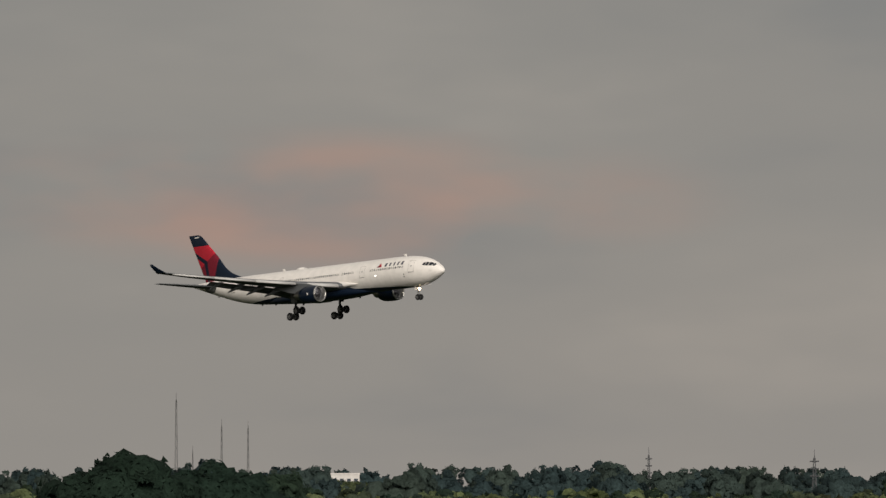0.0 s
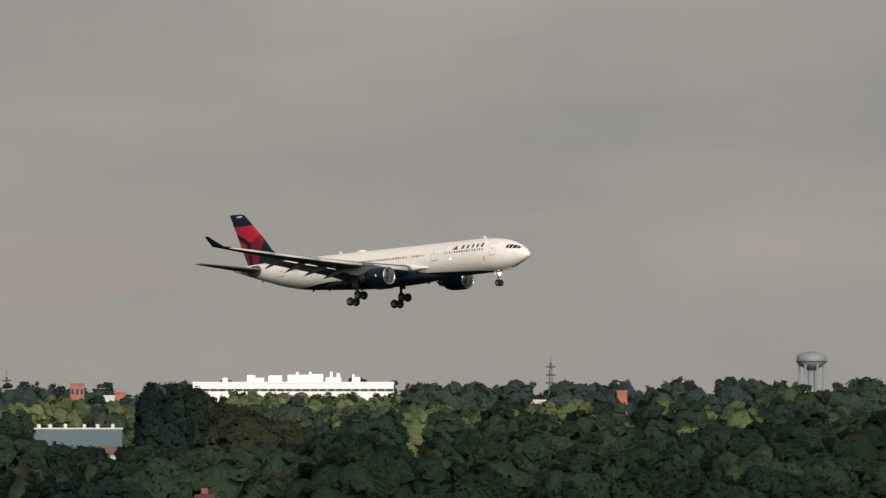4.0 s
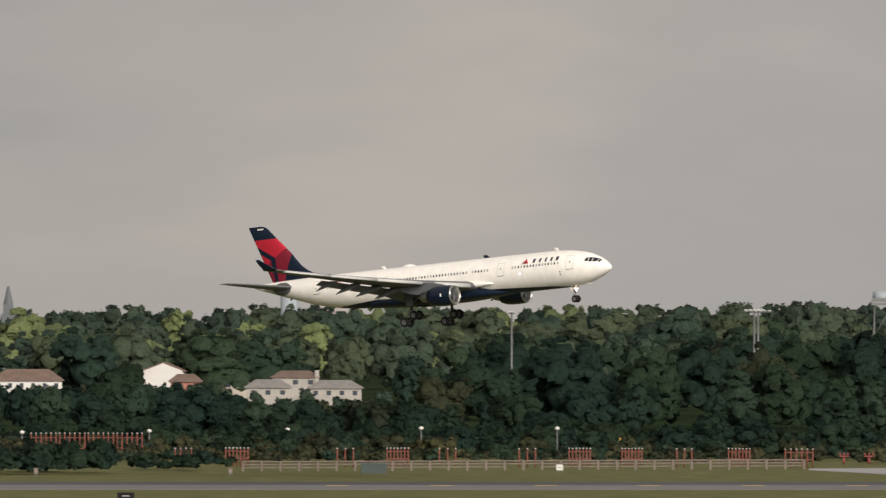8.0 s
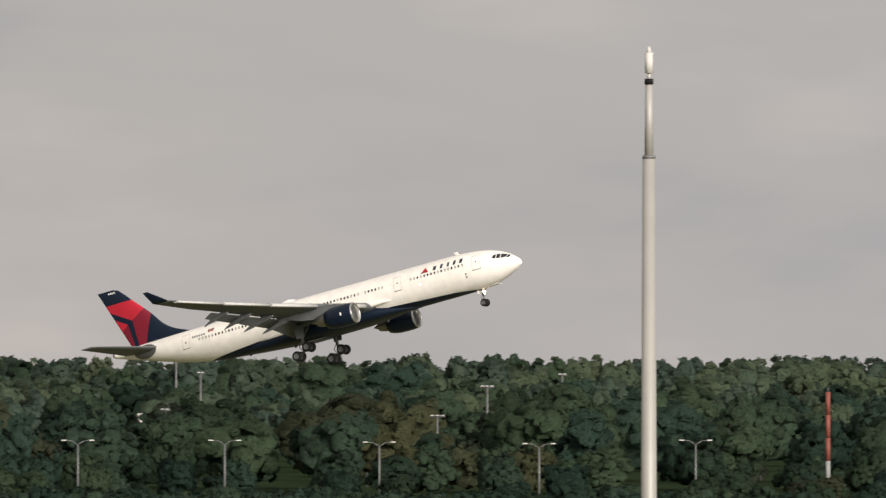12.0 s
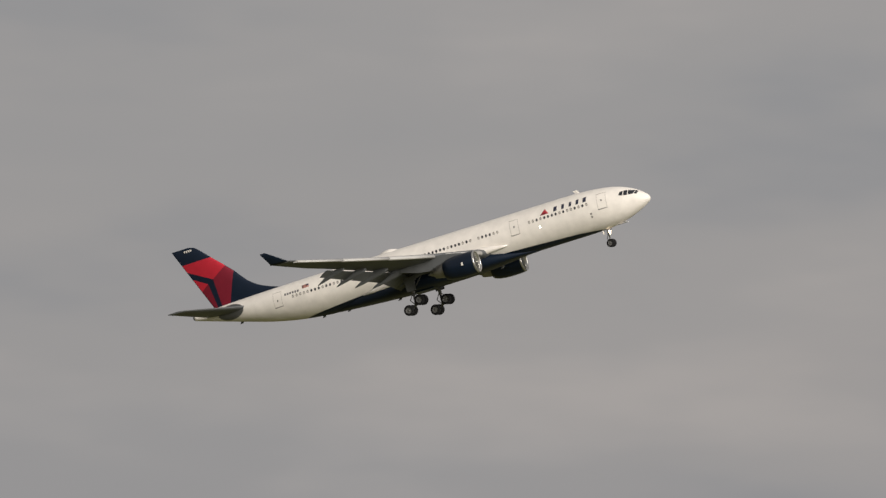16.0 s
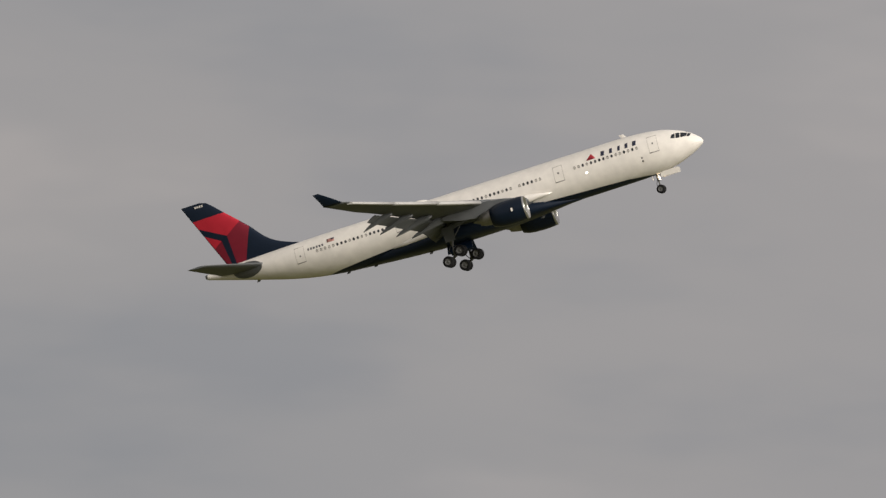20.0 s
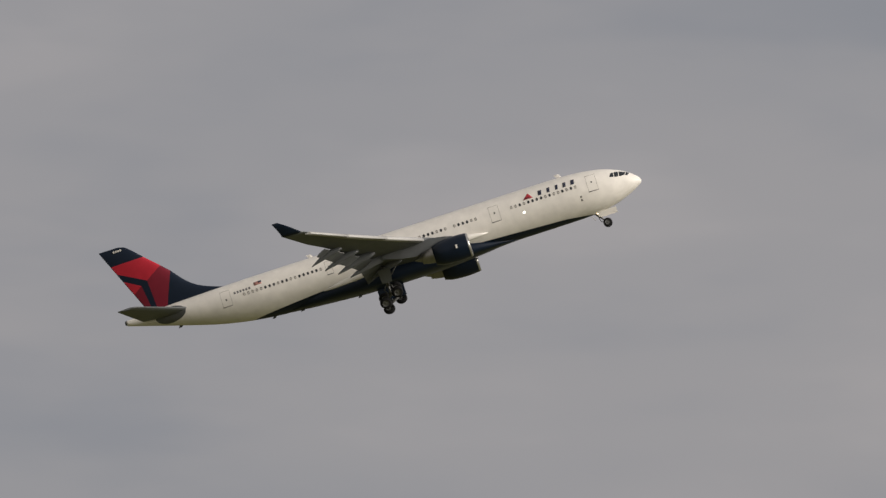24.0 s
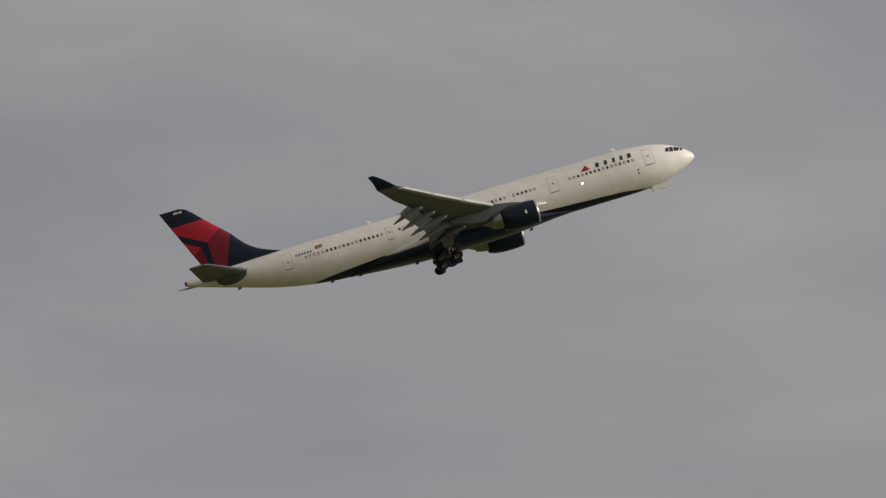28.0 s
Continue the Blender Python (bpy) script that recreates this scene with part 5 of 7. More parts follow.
def hangar():
    """The long ribbed cargo shed near the airfield."""
    r = 1600.0
    z1 = height(r, -0.272)
    az0, az1 = -49.2, -46.152
    mid, w = (az0 + az1) / 2, r * radians(az1 - az0)
    t = thing("cargo_shed", "long grey ribbed metal cargo shed with a flat roof", "building", facing(mid, r))
    part("wall", Shape().box((0, 25, z1 / 2), (w, 50, z1)), SIDING, t)
    part("roof_edge", Shape().box((0, 24.9, z1 + 0.2), (w + 0.3, 50.4, 0.22)), material("roof_edge_grey", (0.34, 0.34, 0.33), 0.6, vary=0.2, scale=0.5), t)
    rib = Shape().box((0, 0, 0), (w - 0.3, 0.10, 0.16)).mesh("siding_rib", material("siding_shadow_grey", (0.27, 0.27, 0.26), 0.6, vary=0.2, scale=0.4))
    for i in range(22):
        part("siding_rib", rib, None, t, m=pose(0, -0.05, z1 - 0.6 - 0.42 * i))
    for x in [(-0.47 + 0.068 * i) for i in range(15)]:
        part("roof_vent", Shape().tube((x * w, 6, z1 + 0.3), (x * w, 6, z1 + 0.9), 0.22, 0.22, 8).box((x * w, 6, z1 + 0.95), (0.6, 0.6, 0.25)), PALE, t)
    for x, h in ((0.28, 2.6), (0.06, 2.2), (0.40, 1.0)):
        part("roof_mast", Shape().tube((x * w, 8, z1), (x * w, 8, z1 + h), 0.08, 0.05, 6), POLE, t)
    part("air_handler", Shape().box((0.42 * w, 10, z1 + 0.6), (2.6, 2.0, 0.7)), PALE, t)
    part("door", Shape().box((-0.02 * w, -0.06, z1 - 2.4), (1.6, 0.16, 1.2)), NAVY_PAINT, t)
    part("name_board", Shape().box((0.36 * w, -0.12, z1 - 1.3), (6.5, 0.12, 0.7)), STEEL, t, "board with plain dark bars")
    k = thing("guard_kiosk", "red flat-roofed kiosk with a white roof edge", "kiosk", facing(-47.16, 1500))
    zk = height(1500, -0.35)
    part("body", Shape().box((0, 3, zk / 2), (7.4, 6, zk)), SAFETY_RED, k)
    part("roof", Shape().box((0, 3, zk + 0.15), (7.8, 6.4, 0.3)), PALE, k)
    part("window", Shape().box((1.8, -0.02, zk - 1.0), (1.6, 0.1, 0.7)), PANE, k)
    q = thing("arched_shelter", "grey arched metal shelter beside trees", "shelter", facing(-45.915, 1500))
    R = 1500 * radians(0.28) / 2
    zt = height(1500, -0.345)
    arc = [(-R * 0.55, zt), (-R * 0.1, zt + 0.05), (R * 0.3, zt - 0.15)] + [(R * 0.3 + R * 0.7 * math.sin(a), zt - 0.15 - 2.6 * (1 - math.cos(a))) for a in (0.3, 0.6, 0.9, 1.2, 1.5)] + [(R, 0.0)]
    s = Shape()
    s.loft([[(x, y, z) for x, z in arc] + [(x - 0.2, y, z - 0.25) for x, z in reversed(arc)] for y in (0.0, 9.0)], 0, True, False)
    part("shell", s, material("dull_shelter_metal", (0.12, 0.125, 0.12), 0.6, vary=0.2, scale=0.4), q)
    part("front_panel", Shape().add([(x, 0.05, z - 0.1) for x, z in arc] + [(-R * 0.55, 0.05, 0.0)] + [(x, 0.25, z - 0.1) for x, z in arc] + [(-R * 0.55, 0.25, 0.0)],
                                    [tuple(range(len(arc) + 1)), tuple(range(2 * len(arc) + 1, len(arc), -1))]), material("dull_panel_metal", (0.13, 0.135, 0.13), 0.6, vary=0.2, scale=0.4), q)
    for x, h in ((-R * 0.62, zt - 0.1), (-R * 0.98, zt - 2.6), (-R * 0.8, zt - 1.2)):
        part("truss_post", Shape().tube((x, 0, 0), (x, 0, h), 0.12, 0.12, 6), POLE, q)
    for k in range(5):
        part("truss_rail", Shape().tube((-R * 0.98, 0, zt - 2.6 - 1.2 * k), (-R * 0.55, 0, zt - 2.6 - 1.2 * k), 0.09, 0.09, 5), POLE, q)
        part("truss_brace", Shape().tube((-R * 0.98, 0, zt - 2.6 - 1.2 * k), (-R * 0.55, 0, zt - 1.4 - 1.2 * k), 0.07, 0.07, 5), POLE, q)
    for x, z in ((-R * 0.05, zt - 0.9), (R * 0.28, zt - 1.0), (R * 0.42, zt - 3.0)):
        part("lamp", Shape().box((x, -0.1, z), (0.45, 0.25, 0.3)), PALE, q)
    m = thing("obstacle_marker", "red and white obstacle marker box on a stand", "marker", facing(-44.15, 1500))
    zm = height(1500, -0.425)
    part("box", Shape().box((0, 0, zm - 0.9), (2.1, 1.2, 1.1)), SIGN_RED, m)
    part("lamp", Shape().box((0, 0, zm), (0.7, 0.6, 0.6)), SAFETY_RED, m)
    part("stand", Shape().tube((0, 0, 0), (0, 0, zm - 1.4), 0.35, 0.3, 8), POLE, m)
    part("plate", Shape().box((-0.2, -0.62, zm - 1.0), (0.6, 0.05, 0.4)), PALE, m)


hangar()


def house(az, r, w, d, base, wall_h, roof_h, wall, roof, label, hip=0.0, turn=0.0, cols=4):
    """A pitched-roof house: its ridge runs along its width; hip pulls the ridge ends in."""
    p = pol(az, r, base)
    t = thing("house", label, "house", pose(p.x, p.y, p.z, 0, 0, -az + turn), "houses behind the airfield")
    part("wall", Shape().box((0, d / 2, wall_h / 2 - 2), (w, d, wall_h + 4)), wall, t)
    o = 0.5
    x, e = w / 2 + o, w / 2 + o - hip
    s = Shape()
    v = [(-x, -o, wall_h), (x, -o, wall_h), (x, d + o, wall_h), (-x, d + o, wall_h), (-e, d / 2, wall_h + roof_h), (e, d / 2, wall_h + roof_h)]
    v += [(a, b, c - 0.25) for a, b, c in v[:4]]
    s.add(v, [(0, 1, 5, 4), (2, 3, 4, 5), (1, 2, 5), (3, 0, 4), (6, 7, 1, 0), (7, 8, 2, 1), (8, 9, 3, 2), (9, 6, 0, 3), (9, 8, 7, 6)])
    part("roof", s, roof, t)
    if not hip:
        for k in (-1, 1):
            g = w / 2 + o + 0.03
            part("gable", Shape().add([(k * g, 0.3, -2), (k * g, d - 0.3, -2), (k * g, d - 0.3, wall_h), (k * g, d / 2, wall_h + roof_h - 0.3), (k * g, 0.3, wall_h), (k * (g - 0.5), 0.3, -2), (k * (g - 0.5), d - 0.3, -2), (k * (g - 0.5), d - 0.3, wall_h), (k * (g - 0.5), d / 2, wall_h + roof_h - 0.3), (k * (g - 0.5), 0.3, wall_h)],
                                          [(0, 1, 2, 3, 4), (9, 8, 7, 6, 5), (0, 5, 6, 1), (1, 6, 7, 2), (2, 7, 8, 3), (3, 8, 9, 4), (4, 9, 5, 0)]), wall, t)
    for j in range(cols):
        x0 = -w / 2 + w * (j + 0.5) / cols
        win = part("window", Shape().box((x0, -0.04, wall_h - 1.3), (w / cols * 0.34, 0.14, 1.1)), PANE, t)
        part("sill", Shape().box((x0, -0.1, wall_h - 1.9), (w / cols * 0.40, 0.24, 0.12)), PALE, win)
    return t


_H = 3300
house(-40.197, _H, 10.5, 8, 2.5, height(_H, -0.275) - 2.5, 1.8, PALE, ROOF_G, "white house with a grey hipped roof", 2.6)
house(-39.62, _H + 30, 15, 9, 2.5, height(_H + 30, -0.268) - 2.5, 1.7, BEIGE, ROOF_G, "beige house with a low grey roof", 2.5)
house(-39.435, _H, 16, 9, 2.5, height(_H, -0.276) - 2.5, 2.5, PALE, ROOF, "wide white house with a brown hipped roof", 3.5, cols=6)
house(-39.70, _H + 60, 12, 8, 2.5, height(_H + 60, -0.240) - 2.5, 1.2, PINK_CONC, ROOF_G, "weathered house with a flat grey roof", 1.5)
house(-38.80, _H, 9, 9.5, 2.5, height(_H, -0.238) - 2.5, 2.0, PALE, ROOF, "bright white gabled house among trees", 0, 84, cols=2)
house(-38.80, _H - 40, 7, 7, 2.2, height(_H - 40, -0.280) - 2.2, 1.6, BRICK, ROOF, "small brick house with a brown roof", 2.0)
house(-38.36, _H, 10.5, 9, 2.2, height(_H, -0.262) - 2.2, 1.4, WEATHERED, ROOF, "tall weathered pale house with a low red-brown roof", 2.4, cols=3)
_c = house(-38.47, _H - 30, 10, 8, 2.0, height(_H - 30, -0.303) - 2.0, 1.7, WEATHERED, ROOF_G, "weathered pale house with a grey hipped roof", 2.6, cols=3)
house(-38.20, _H - 20, 12, 8, 2.0, height(_H - 20, -0.305) - 2.0, 1.7, WEATHERED, ROOF_G, "low weathered house with a wide grey roof", 3.0)
house(-38.60, _H + 20, 7, 7, 2.2, height(_H + 20, -0.272) - 2.2, 1.6, BEIGE, ROOF, "small beige house with a brown roof", 2.0, cols=2)
_p = pol(-38.30, _H - 2, height(_H, -0.262))
solid("chimney", Shape().box((0, 0, 0.1), (0.9, 0.9, 2.8)), WEATHERED, "pale weathered chimney stack on a house", "chimney", pose(_p.x, _p.y + 2.5, _p.z, 0, 0, 38))
house(-41.60, 2900, 11, 8, 1.5, height(2900, -0.285) - 1.5, 1.8, BEIGE, ROOF, "beige house half hidden by trees", 2.0)
house(-40.60, _H, 10, 8, 2.5, height(_H, -0.285) - 2.5, 1.6, PALE, ROOF_G, "white house half hidden by trees", 2.0)


house(-44.52, 2900, 8, 7, 1.5, height(2900, -0.272) - 1.5, 1.4, BEIGE, ROOF, "beige house with a red-brown roof in the woods", 1.5)
house(-44.22, 2900, 5, 7, 1.5, height(2900, -0.266) - 1.5, 1.2, PALE, ROOF_G, "white house half hidden by trees", 1.2)
house(-43.22, 2900, 4.5, 7, 1.5, height(2900, -0.292) - 1.5, 1.0, PALE, ROOF_G, "white house half hidden by trees", 1.2, cols=2)


def shop(az0, az1, el, label, wall):
    t, w = block("shop", label, az0, az1, 3300, 3, height(3300, el), 14, wall, PALE, 1, 6, 0.4)
    for k in range(3):
        part("air_unit", Shape().box((-w * 0.3 + w * 0.3 * k, 5, height(3300, el) + 1.0), (1.8, 1.8, 0.5)), FLOOD, t)


shop(-33.68, -33.47, -0.325, "low brown brick shop building with a pale roof edge", SHOP_BRICK)
shop(-33.22, -32.95, -0.312, "low brown shop building with a bright white fascia", SHOP_BRICK)


# ---------------------------------------------------------------- airfield furniture
def approach_frame(az, r, width, h, posts):
    """A row of upright orange posts that carry approach lights."""
    t = thing("approach_light_row", "row of upright orange approach-light posts with white tips", "approach lights", facing(az, r), "orange approach-light rows")
    for i in range(posts):
        x = -width / 2 + width * i / max(posts - 1, 1)
        p = part("post", Shape().tube((x, 0, 0), (x, 0, h), 0.125, 0.11, 6), APPROACH, t)
        part("lamp", Shape().tube((x, 0, h), (x, 0, h + 0.2), 0.11, 0.13, 6), FLOOD, p)
    if posts > 4:
        part("rail", Shape().box((0, 0, h * 0.45), (width, 0.14, 0.14)), APPROACH, t)
        part("rail", Shape().box((0, 0, h * 0.85), (width, 0.10, 0.10)), APPROACH, t)


for _az, _n, _wd in ((-38.81, 4, 2.6), (-38.595, 7, 3.6), (-38.16, 3, 2.6), (-37.95, 7, 3.4), (-37.75, 3, 2.6), (-37.43, 3, 2.6), (-37.22, 7, 3.4), (-37.01, 7, 3.2), (-36.80, 3, 2.4), (-36.58, 7, 3.4), (-36.34, 6, 4.4)):
    approach_frame(_az, 2292 if _n < 7 else 2300, _wd, 2.9, _n)
for _k in range(4):
    approach_frame(-39.37 + 0.115 * _k, 2400, 4.2, 4.4, 6)
approach_frame(-39.62, 2400, 3.0, 4.0, 4)
approach_frame(-39.90, 2400, 1.5, 4.0, 2)


def small_marker(az, r, h):
    t = thing("approach_light", "small red forked approach light near the ground", "light", facing(az, r), "small forked approach lights")
    part("post", Shape().tube((0, 0, 0), (0, 0, h * 0.6), 0.2, 0.2, 6), SAFETY_RED, t)
    part("crossbar", Shape().box((0, 0, h * 0.7), (1.5, 0.2, 0.2)), SAFETY_RED, t)
    for k in (-1, 0, 1):
        part("lamp", Shape().tube((k * 0.65, 0, h * 0.7), (k * 0.65, 0, h), 0.14, 0.17, 6), SAFETY_RED, t)


for _az in (-36.16, -36.06, -35.96, -35.86, -35.755, -35.65):
    small_marker(_az, 2345, 1.9)


def trestle():
    """The long pale rail of the light trestle behind the runway."""
    t = thing("light_trestle", "long low weathered timber trestle with two rails", "trestle")
    az, k = -38.57, 0
    posts = []
    while az < -36.25:
        p = pol(az, 2230 + (az + 38.57) * 18, 0)
        posts.append(p)
        part("post", Shape().box((p.x, p.y, 0.75), (0.35, 0.35, 1.5), 0, radians(-az)), TIMBER, t)
        az += 0.075
    for a, b in zip(posts[:-1], posts[1:]):
        for z in (0.55, 1.05, 1.5):
            if z == 0.55 and (k % 9) in (5, 6):
                continue
            part("rail", Shape().tube((a.x, a.y, z), (b.x, b.y, z), 0.16, 0.16, 4), TIMBER, t)
        k += 1


trestle()


def chain_fence(az0, az1, r0, r1, h, step, label, wire_rows=5):
    t = thing("chain_fence", label, "fence")
    n = int(abs(az1 - az0) / step)
    pts = [pol(az0 + (az1 - az0) * i / n, r0 + (r1 - r0) * i / n, 0) for i in range(n + 1)]
    mesh = Shape().tube((0, 0, 0), (0, 0, h), 0.07, 0.07, 6).mesh("post", POLE)
    for p in pts:
        part("post", mesh, None, t, m=pose(p.x, p.y, 0))
    s = Shape()
    for a, b in zip(pts[:-1], pts[1:]):
        for k in range(wire_rows + 1):
            z = h * k / wire_rows + 0.05
            s.tube((a.x, a.y, z), (b.x, b.y, z), 0.022, 0.022, 3, caps=False)
        for k in range(5):
            c, d = a.lerp(b, k / 5), a.lerp(b, (k + 1) / 5)
            s.tube((c.x, c.y, 0.05), (d.x, d.y, h), 0.016, 0.016, 3, caps=False).tube((c.x, c.y, h), (d.x, d.y, 0.05), 0.016, 0.016, 3, caps=False)
    w = part("wire", s, STEEL, t)
    w["kind"] = "stuff"


chain_fence(-41.3, -39.98, 2150, 2134, 4.0, 0.085, "tall grey chain-link fence round the service yard")
chain_fence(-41.5, -35.0, 2470, 2470, 3.2, 0.16, "long grey perimeter fence before the woods", 4)


def shed(az0, az1, r, h, stripes, label):
    mid, w = (az0 + az1) / 2, r * radians(az1 - az0)
    t = thing("airfield_shed", label, "shed", facing(mid, r), "red and white airfield sheds")
    n = stripes
    for i in range(n):
        part("panel", Shape().box((-w / 2 + w * (i + 0.5) / n, 3, h / 2), (w / n - 0.02, 6, h)), PALE if i % 2 else SAFETY_RED, t)
    if n < 5:
        s = Shape()
        s.add([(-w / 2 - 0.3, -0.3, h), (w / 2 + 0.3, -0.3, h), (w / 2 + 0.3, 6.3, h), (-w / 2 - 0.3, 6.3, h), (-w / 2 - 0.3, 3, h + 1.0), (w / 2 + 0.3, 3, h + 1.0)], [(0, 1, 5, 4), (2, 3, 4, 5), (1, 2, 5), (3, 0, 4), (3, 2, 1, 0)])
        part("roof", s, material("faded_red_roof", (0.50, 0.25, 0.22), 0.6, vary=0.2, scale=0.4), t)
        for x in (-0.28, 0.22):
            part("window", Shape().box((x * w, -0.03, h * 0.6), (1.1, 0.1, 0.9)), PANE, t)
    else:
        part("roof", Shape().box((0, 3, h + 0.08), (w + 0.2, 6.2, 0.16)), PALE, t)


shed(-41.80, -41.62, 2230, 3.6, 3, "red shed with white door panels and a faded roof")
shed(-41.60, -41.42, 2234, 3.9, 3, "red shed with white door panels and a faded roof")
shed(-41.245, -41.046, 2330, 2.9, 9, "red and white striped airfield equipment box")
beacon_post(-41.11, 2330, -0.44)


def wheel_set(t, xs, w, r):
    for x in xs:
        for y in (0.15, w - 0.15):
            wh = part("wheel", Shape().tube((x, y - 0.13, r), (x, y + 0.13, r), r, r, 14), BLACK, t)
            part("rim", Shape().tube((x, y - 0.15, r), (x, y + 0.15, r), r * 0.5, r * 0.5, 10), LIGHT_METAL, wh)


def box_truck(az, r):
    t = thing("box_truck", "white box truck parked on the service apron", "truck", facing(az, r))
    part("cargo_box", Shape().box((-0.6, 1.2, 2.15), (4.2, 2.4, 2.5)), PALE, t)
    part("cab", Shape().loft([[(1.55, y, 0.7), (2.95, y, 0.7), (2.9, y, 1.7), (2.5, y, 2.5), (1.55, y, 2.5)] for y in (0.1, 2.3)], 0, True, False), PALE, t)
    part("windscreen", Shape().box((2.72, 1.2, 2.05), (0.25, 1.9, 0.65)), PANE, t)
    part("chassis", Shape().box((0.1, 1.2, 0.72), (5.4, 2.0, 0.3)), DARK_GREY, t)
    wheel_set(t, (-1.9, 2.1), 2.4, 0.48)


def van(az, r):
    t = thing("airfield_van", "white airfield van with an orange rear", "van", facing(az, r))
    part("body", Shape().loft([[(-1.2, y, 0.45), (2.6, y, 0.45), (2.6, y, 1.1), (1.75, y, 1.35), (1.2, y, 2.05), (-1.2, y, 2.1)] for y in (0.0, 1.9)], 0, True, False), PALE, t)
    part("rear_body", Shape().box((-1.9, 0.95, 1.25), (1.4, 1.9, 1.6)), ORANGE, t)
    for x in (-0.6, 0.6):
        part("side_window", Shape().box((x, -0.02, 1.62), (0.95, 0.08, 0.5)), PANE, t)
    part("light_bar", Shape().box((0.2, 0.95, 2.22), (0.5, 1.3, 0.18)), ORANGE, t)
    wheel_set(t, (-1.6, 1.8), 1.9, 0.38)


box_truck(-40.70, 2108)
van(-40.235, 2132)


def barrier(az, r, w, mat, label):
    t = solid("barrier", Shape().loft([[(x, -0.3, 0), (x, 0.3, 0), (x, 0.12, 0.75), (x, -0.12, 0.75)] for x in (-w / 2, w / 2)], 0, True, False), mat, label, "barrier", facing(az, r, 0.08), "barriers on the apron")
    return t


for _az, _w, _m in ((-40.12, 3.2, FADED), (-40.46, 2.6, TAXI), (-40.56, 3.0, TAXI), (-40.02, 2.6, TAXI), (-40.88, 3.0, TAXI), (-41.0, 3.0, TAXI), (-41.15, 3.0, TAXI)):
    barrier(_az, 2126, _w, _m, "orange plastic road barrier" if _m is FADED else "pale concrete road barrier")
for _az, _r in ((-34.937, 1704), (-34.09, 1706), (-34.00, 1706)):
    barrier(_az, _r, 2.4, FADED, "orange and white plastic barrier on grass")


def runway_sign(az, r, w=1.6, mat=None):
    t = thing("runway_sign", "low dark red runway sign on short legs", "sign", facing(az, r, 0), "runway signs")
    part("panel", Shape().box((0, 0, 0.85), (w, 0.3, 0.9)), mat or SIGN_RED, t)
    part("bar", Shape().box((0, -0.17, 0.85), (w * 0.42, 0.06, 0.16)), SIDING, t)
    for k in (-1, 1):
        part("leg", Shape().box((k * w * 0.35, 0, 0.2), (0.1, 0.1, 0.5)), DARK_GREY, t)


for _az, _r in ((-35.615, 2100), (-34.95, 2000), (-32.69, 1926), (-39.62, 1985)):
    runway_sign(_az, _r)
runway_sign(-39.04, 1868, 2.2, BLACK)
runway_sign(-39.40, 2160, 0.6, TIMBER)
runway_sign(-38.62, 2160, 0.6, TIMBER)
runway_sign(-37.30, 2215, 1.0, PALE)


def round_sign(az, r, el, mat, label):
    t = thing("round_sign", label, "sign", facing(az, r), "round signs at the fence")
    z = height(r, el)
    part("post", Shape().tube((0, 0, 0), (0, 0, z), 0.07, 0.07, 5), POLE, t)
    part("disc", Shape().tube((0, -0.15, z), (0, -0.08, z), 0.5, 0.5, 16), mat, t)


for _az, _el in ((-37.05, -0.515), (-36.28, -0.515), (-35.92, -0.487)):
    round_sign(_az, 2460, _el, PAINT_Y, "round yellow warning sign on a post")
round_sign(-35.36, 2460, -0.49, SAFETY_RED, "small red warning sign on a post")


def service_lift():
    t = thing("work_lift", "dark red wheeled work machine on the grass", "machine", facing(-34.665, 1698, 0))
    part("chassis", Shape().box((0, 0.8, 0.6), (3.2, 1.6, 0.6)), SIGN_RED, t)
    for x in (-1.2, -0.5, 0.2):
        part("frame_post", Shape().box((x, 0.8, 1.4), (0.16, 1.1, 1.1)), FADED, t)
    part("guard_rail", Shape().box((-0.5, 0.8, 1.9), (1.6, 1.1, 0.14)), SIGN_RED, t)
    part("boom", Shape().tube((0.2, 0.8, 0.9), (1.4, 0.8, 2.3), 0.16, 0.12, 8), SIGN_RED, t)
    part("rack", Shape().box((0.8, 0.8, 1.2), (0.9, 1.2, 0.9)), FADED, t)
    wheel_set(t, (-1.1, 1.1), 1.6, 0.5)


service_lift()
_t = thing("equipment_box", "dark green equipment cabinet beside the trestle", "cabinet", facing(-38.045, 2205, 0))
part("body", Shape().box((0, 1, 0.75), (4.0, 2, 1.5)), material("dark_green_paint", (0.03, 0.05, 0.045), 0.5, vary=0.2, scale=1), _t)
part("lid", Shape().box((0, 1, 1.56), (4.2, 2.2, 0.12)), DARK_GREY, _t)


# ---------------------------------------------------------------- woods
def unit(a):
    return a / np.maximum(np.linalg.norm(a, axis=-1, keepdims=True), 1e-9)


ICO = unit(np.array([(x * p, y * p, z * p) for p in (1.0,) for x, y, z in
                     [(0, i, j * 1.618) for i in (-1, 1) for j in (-1, 1)] + [(i, j * 1.618, 0) for i in (-1, 1) for j in (-1, 1)] + [(j * 1.618, 0, i) for i in (-1, 1) for j in (-1, 1)]]))
ICO_FACES = np.array([(i, j, k) for i in range(12) for j in range(i + 1, 12) for k in range(j + 1, 12)
                      if max(np.linalg.norm(ICO[i] - ICO[j]), np.linalg.norm(ICO[j] - ICO[k]), np.linalg.norm(ICO[k] - ICO[i])) < 1.2])
ICO_FACES = np.array([(i, j, k) if np.dot(np.cross(ICO[j] - ICO[i], ICO[k] - ICO[i]), ICO[i]) > 0 else (i, k, j) for i, j, k in ICO_FACES])


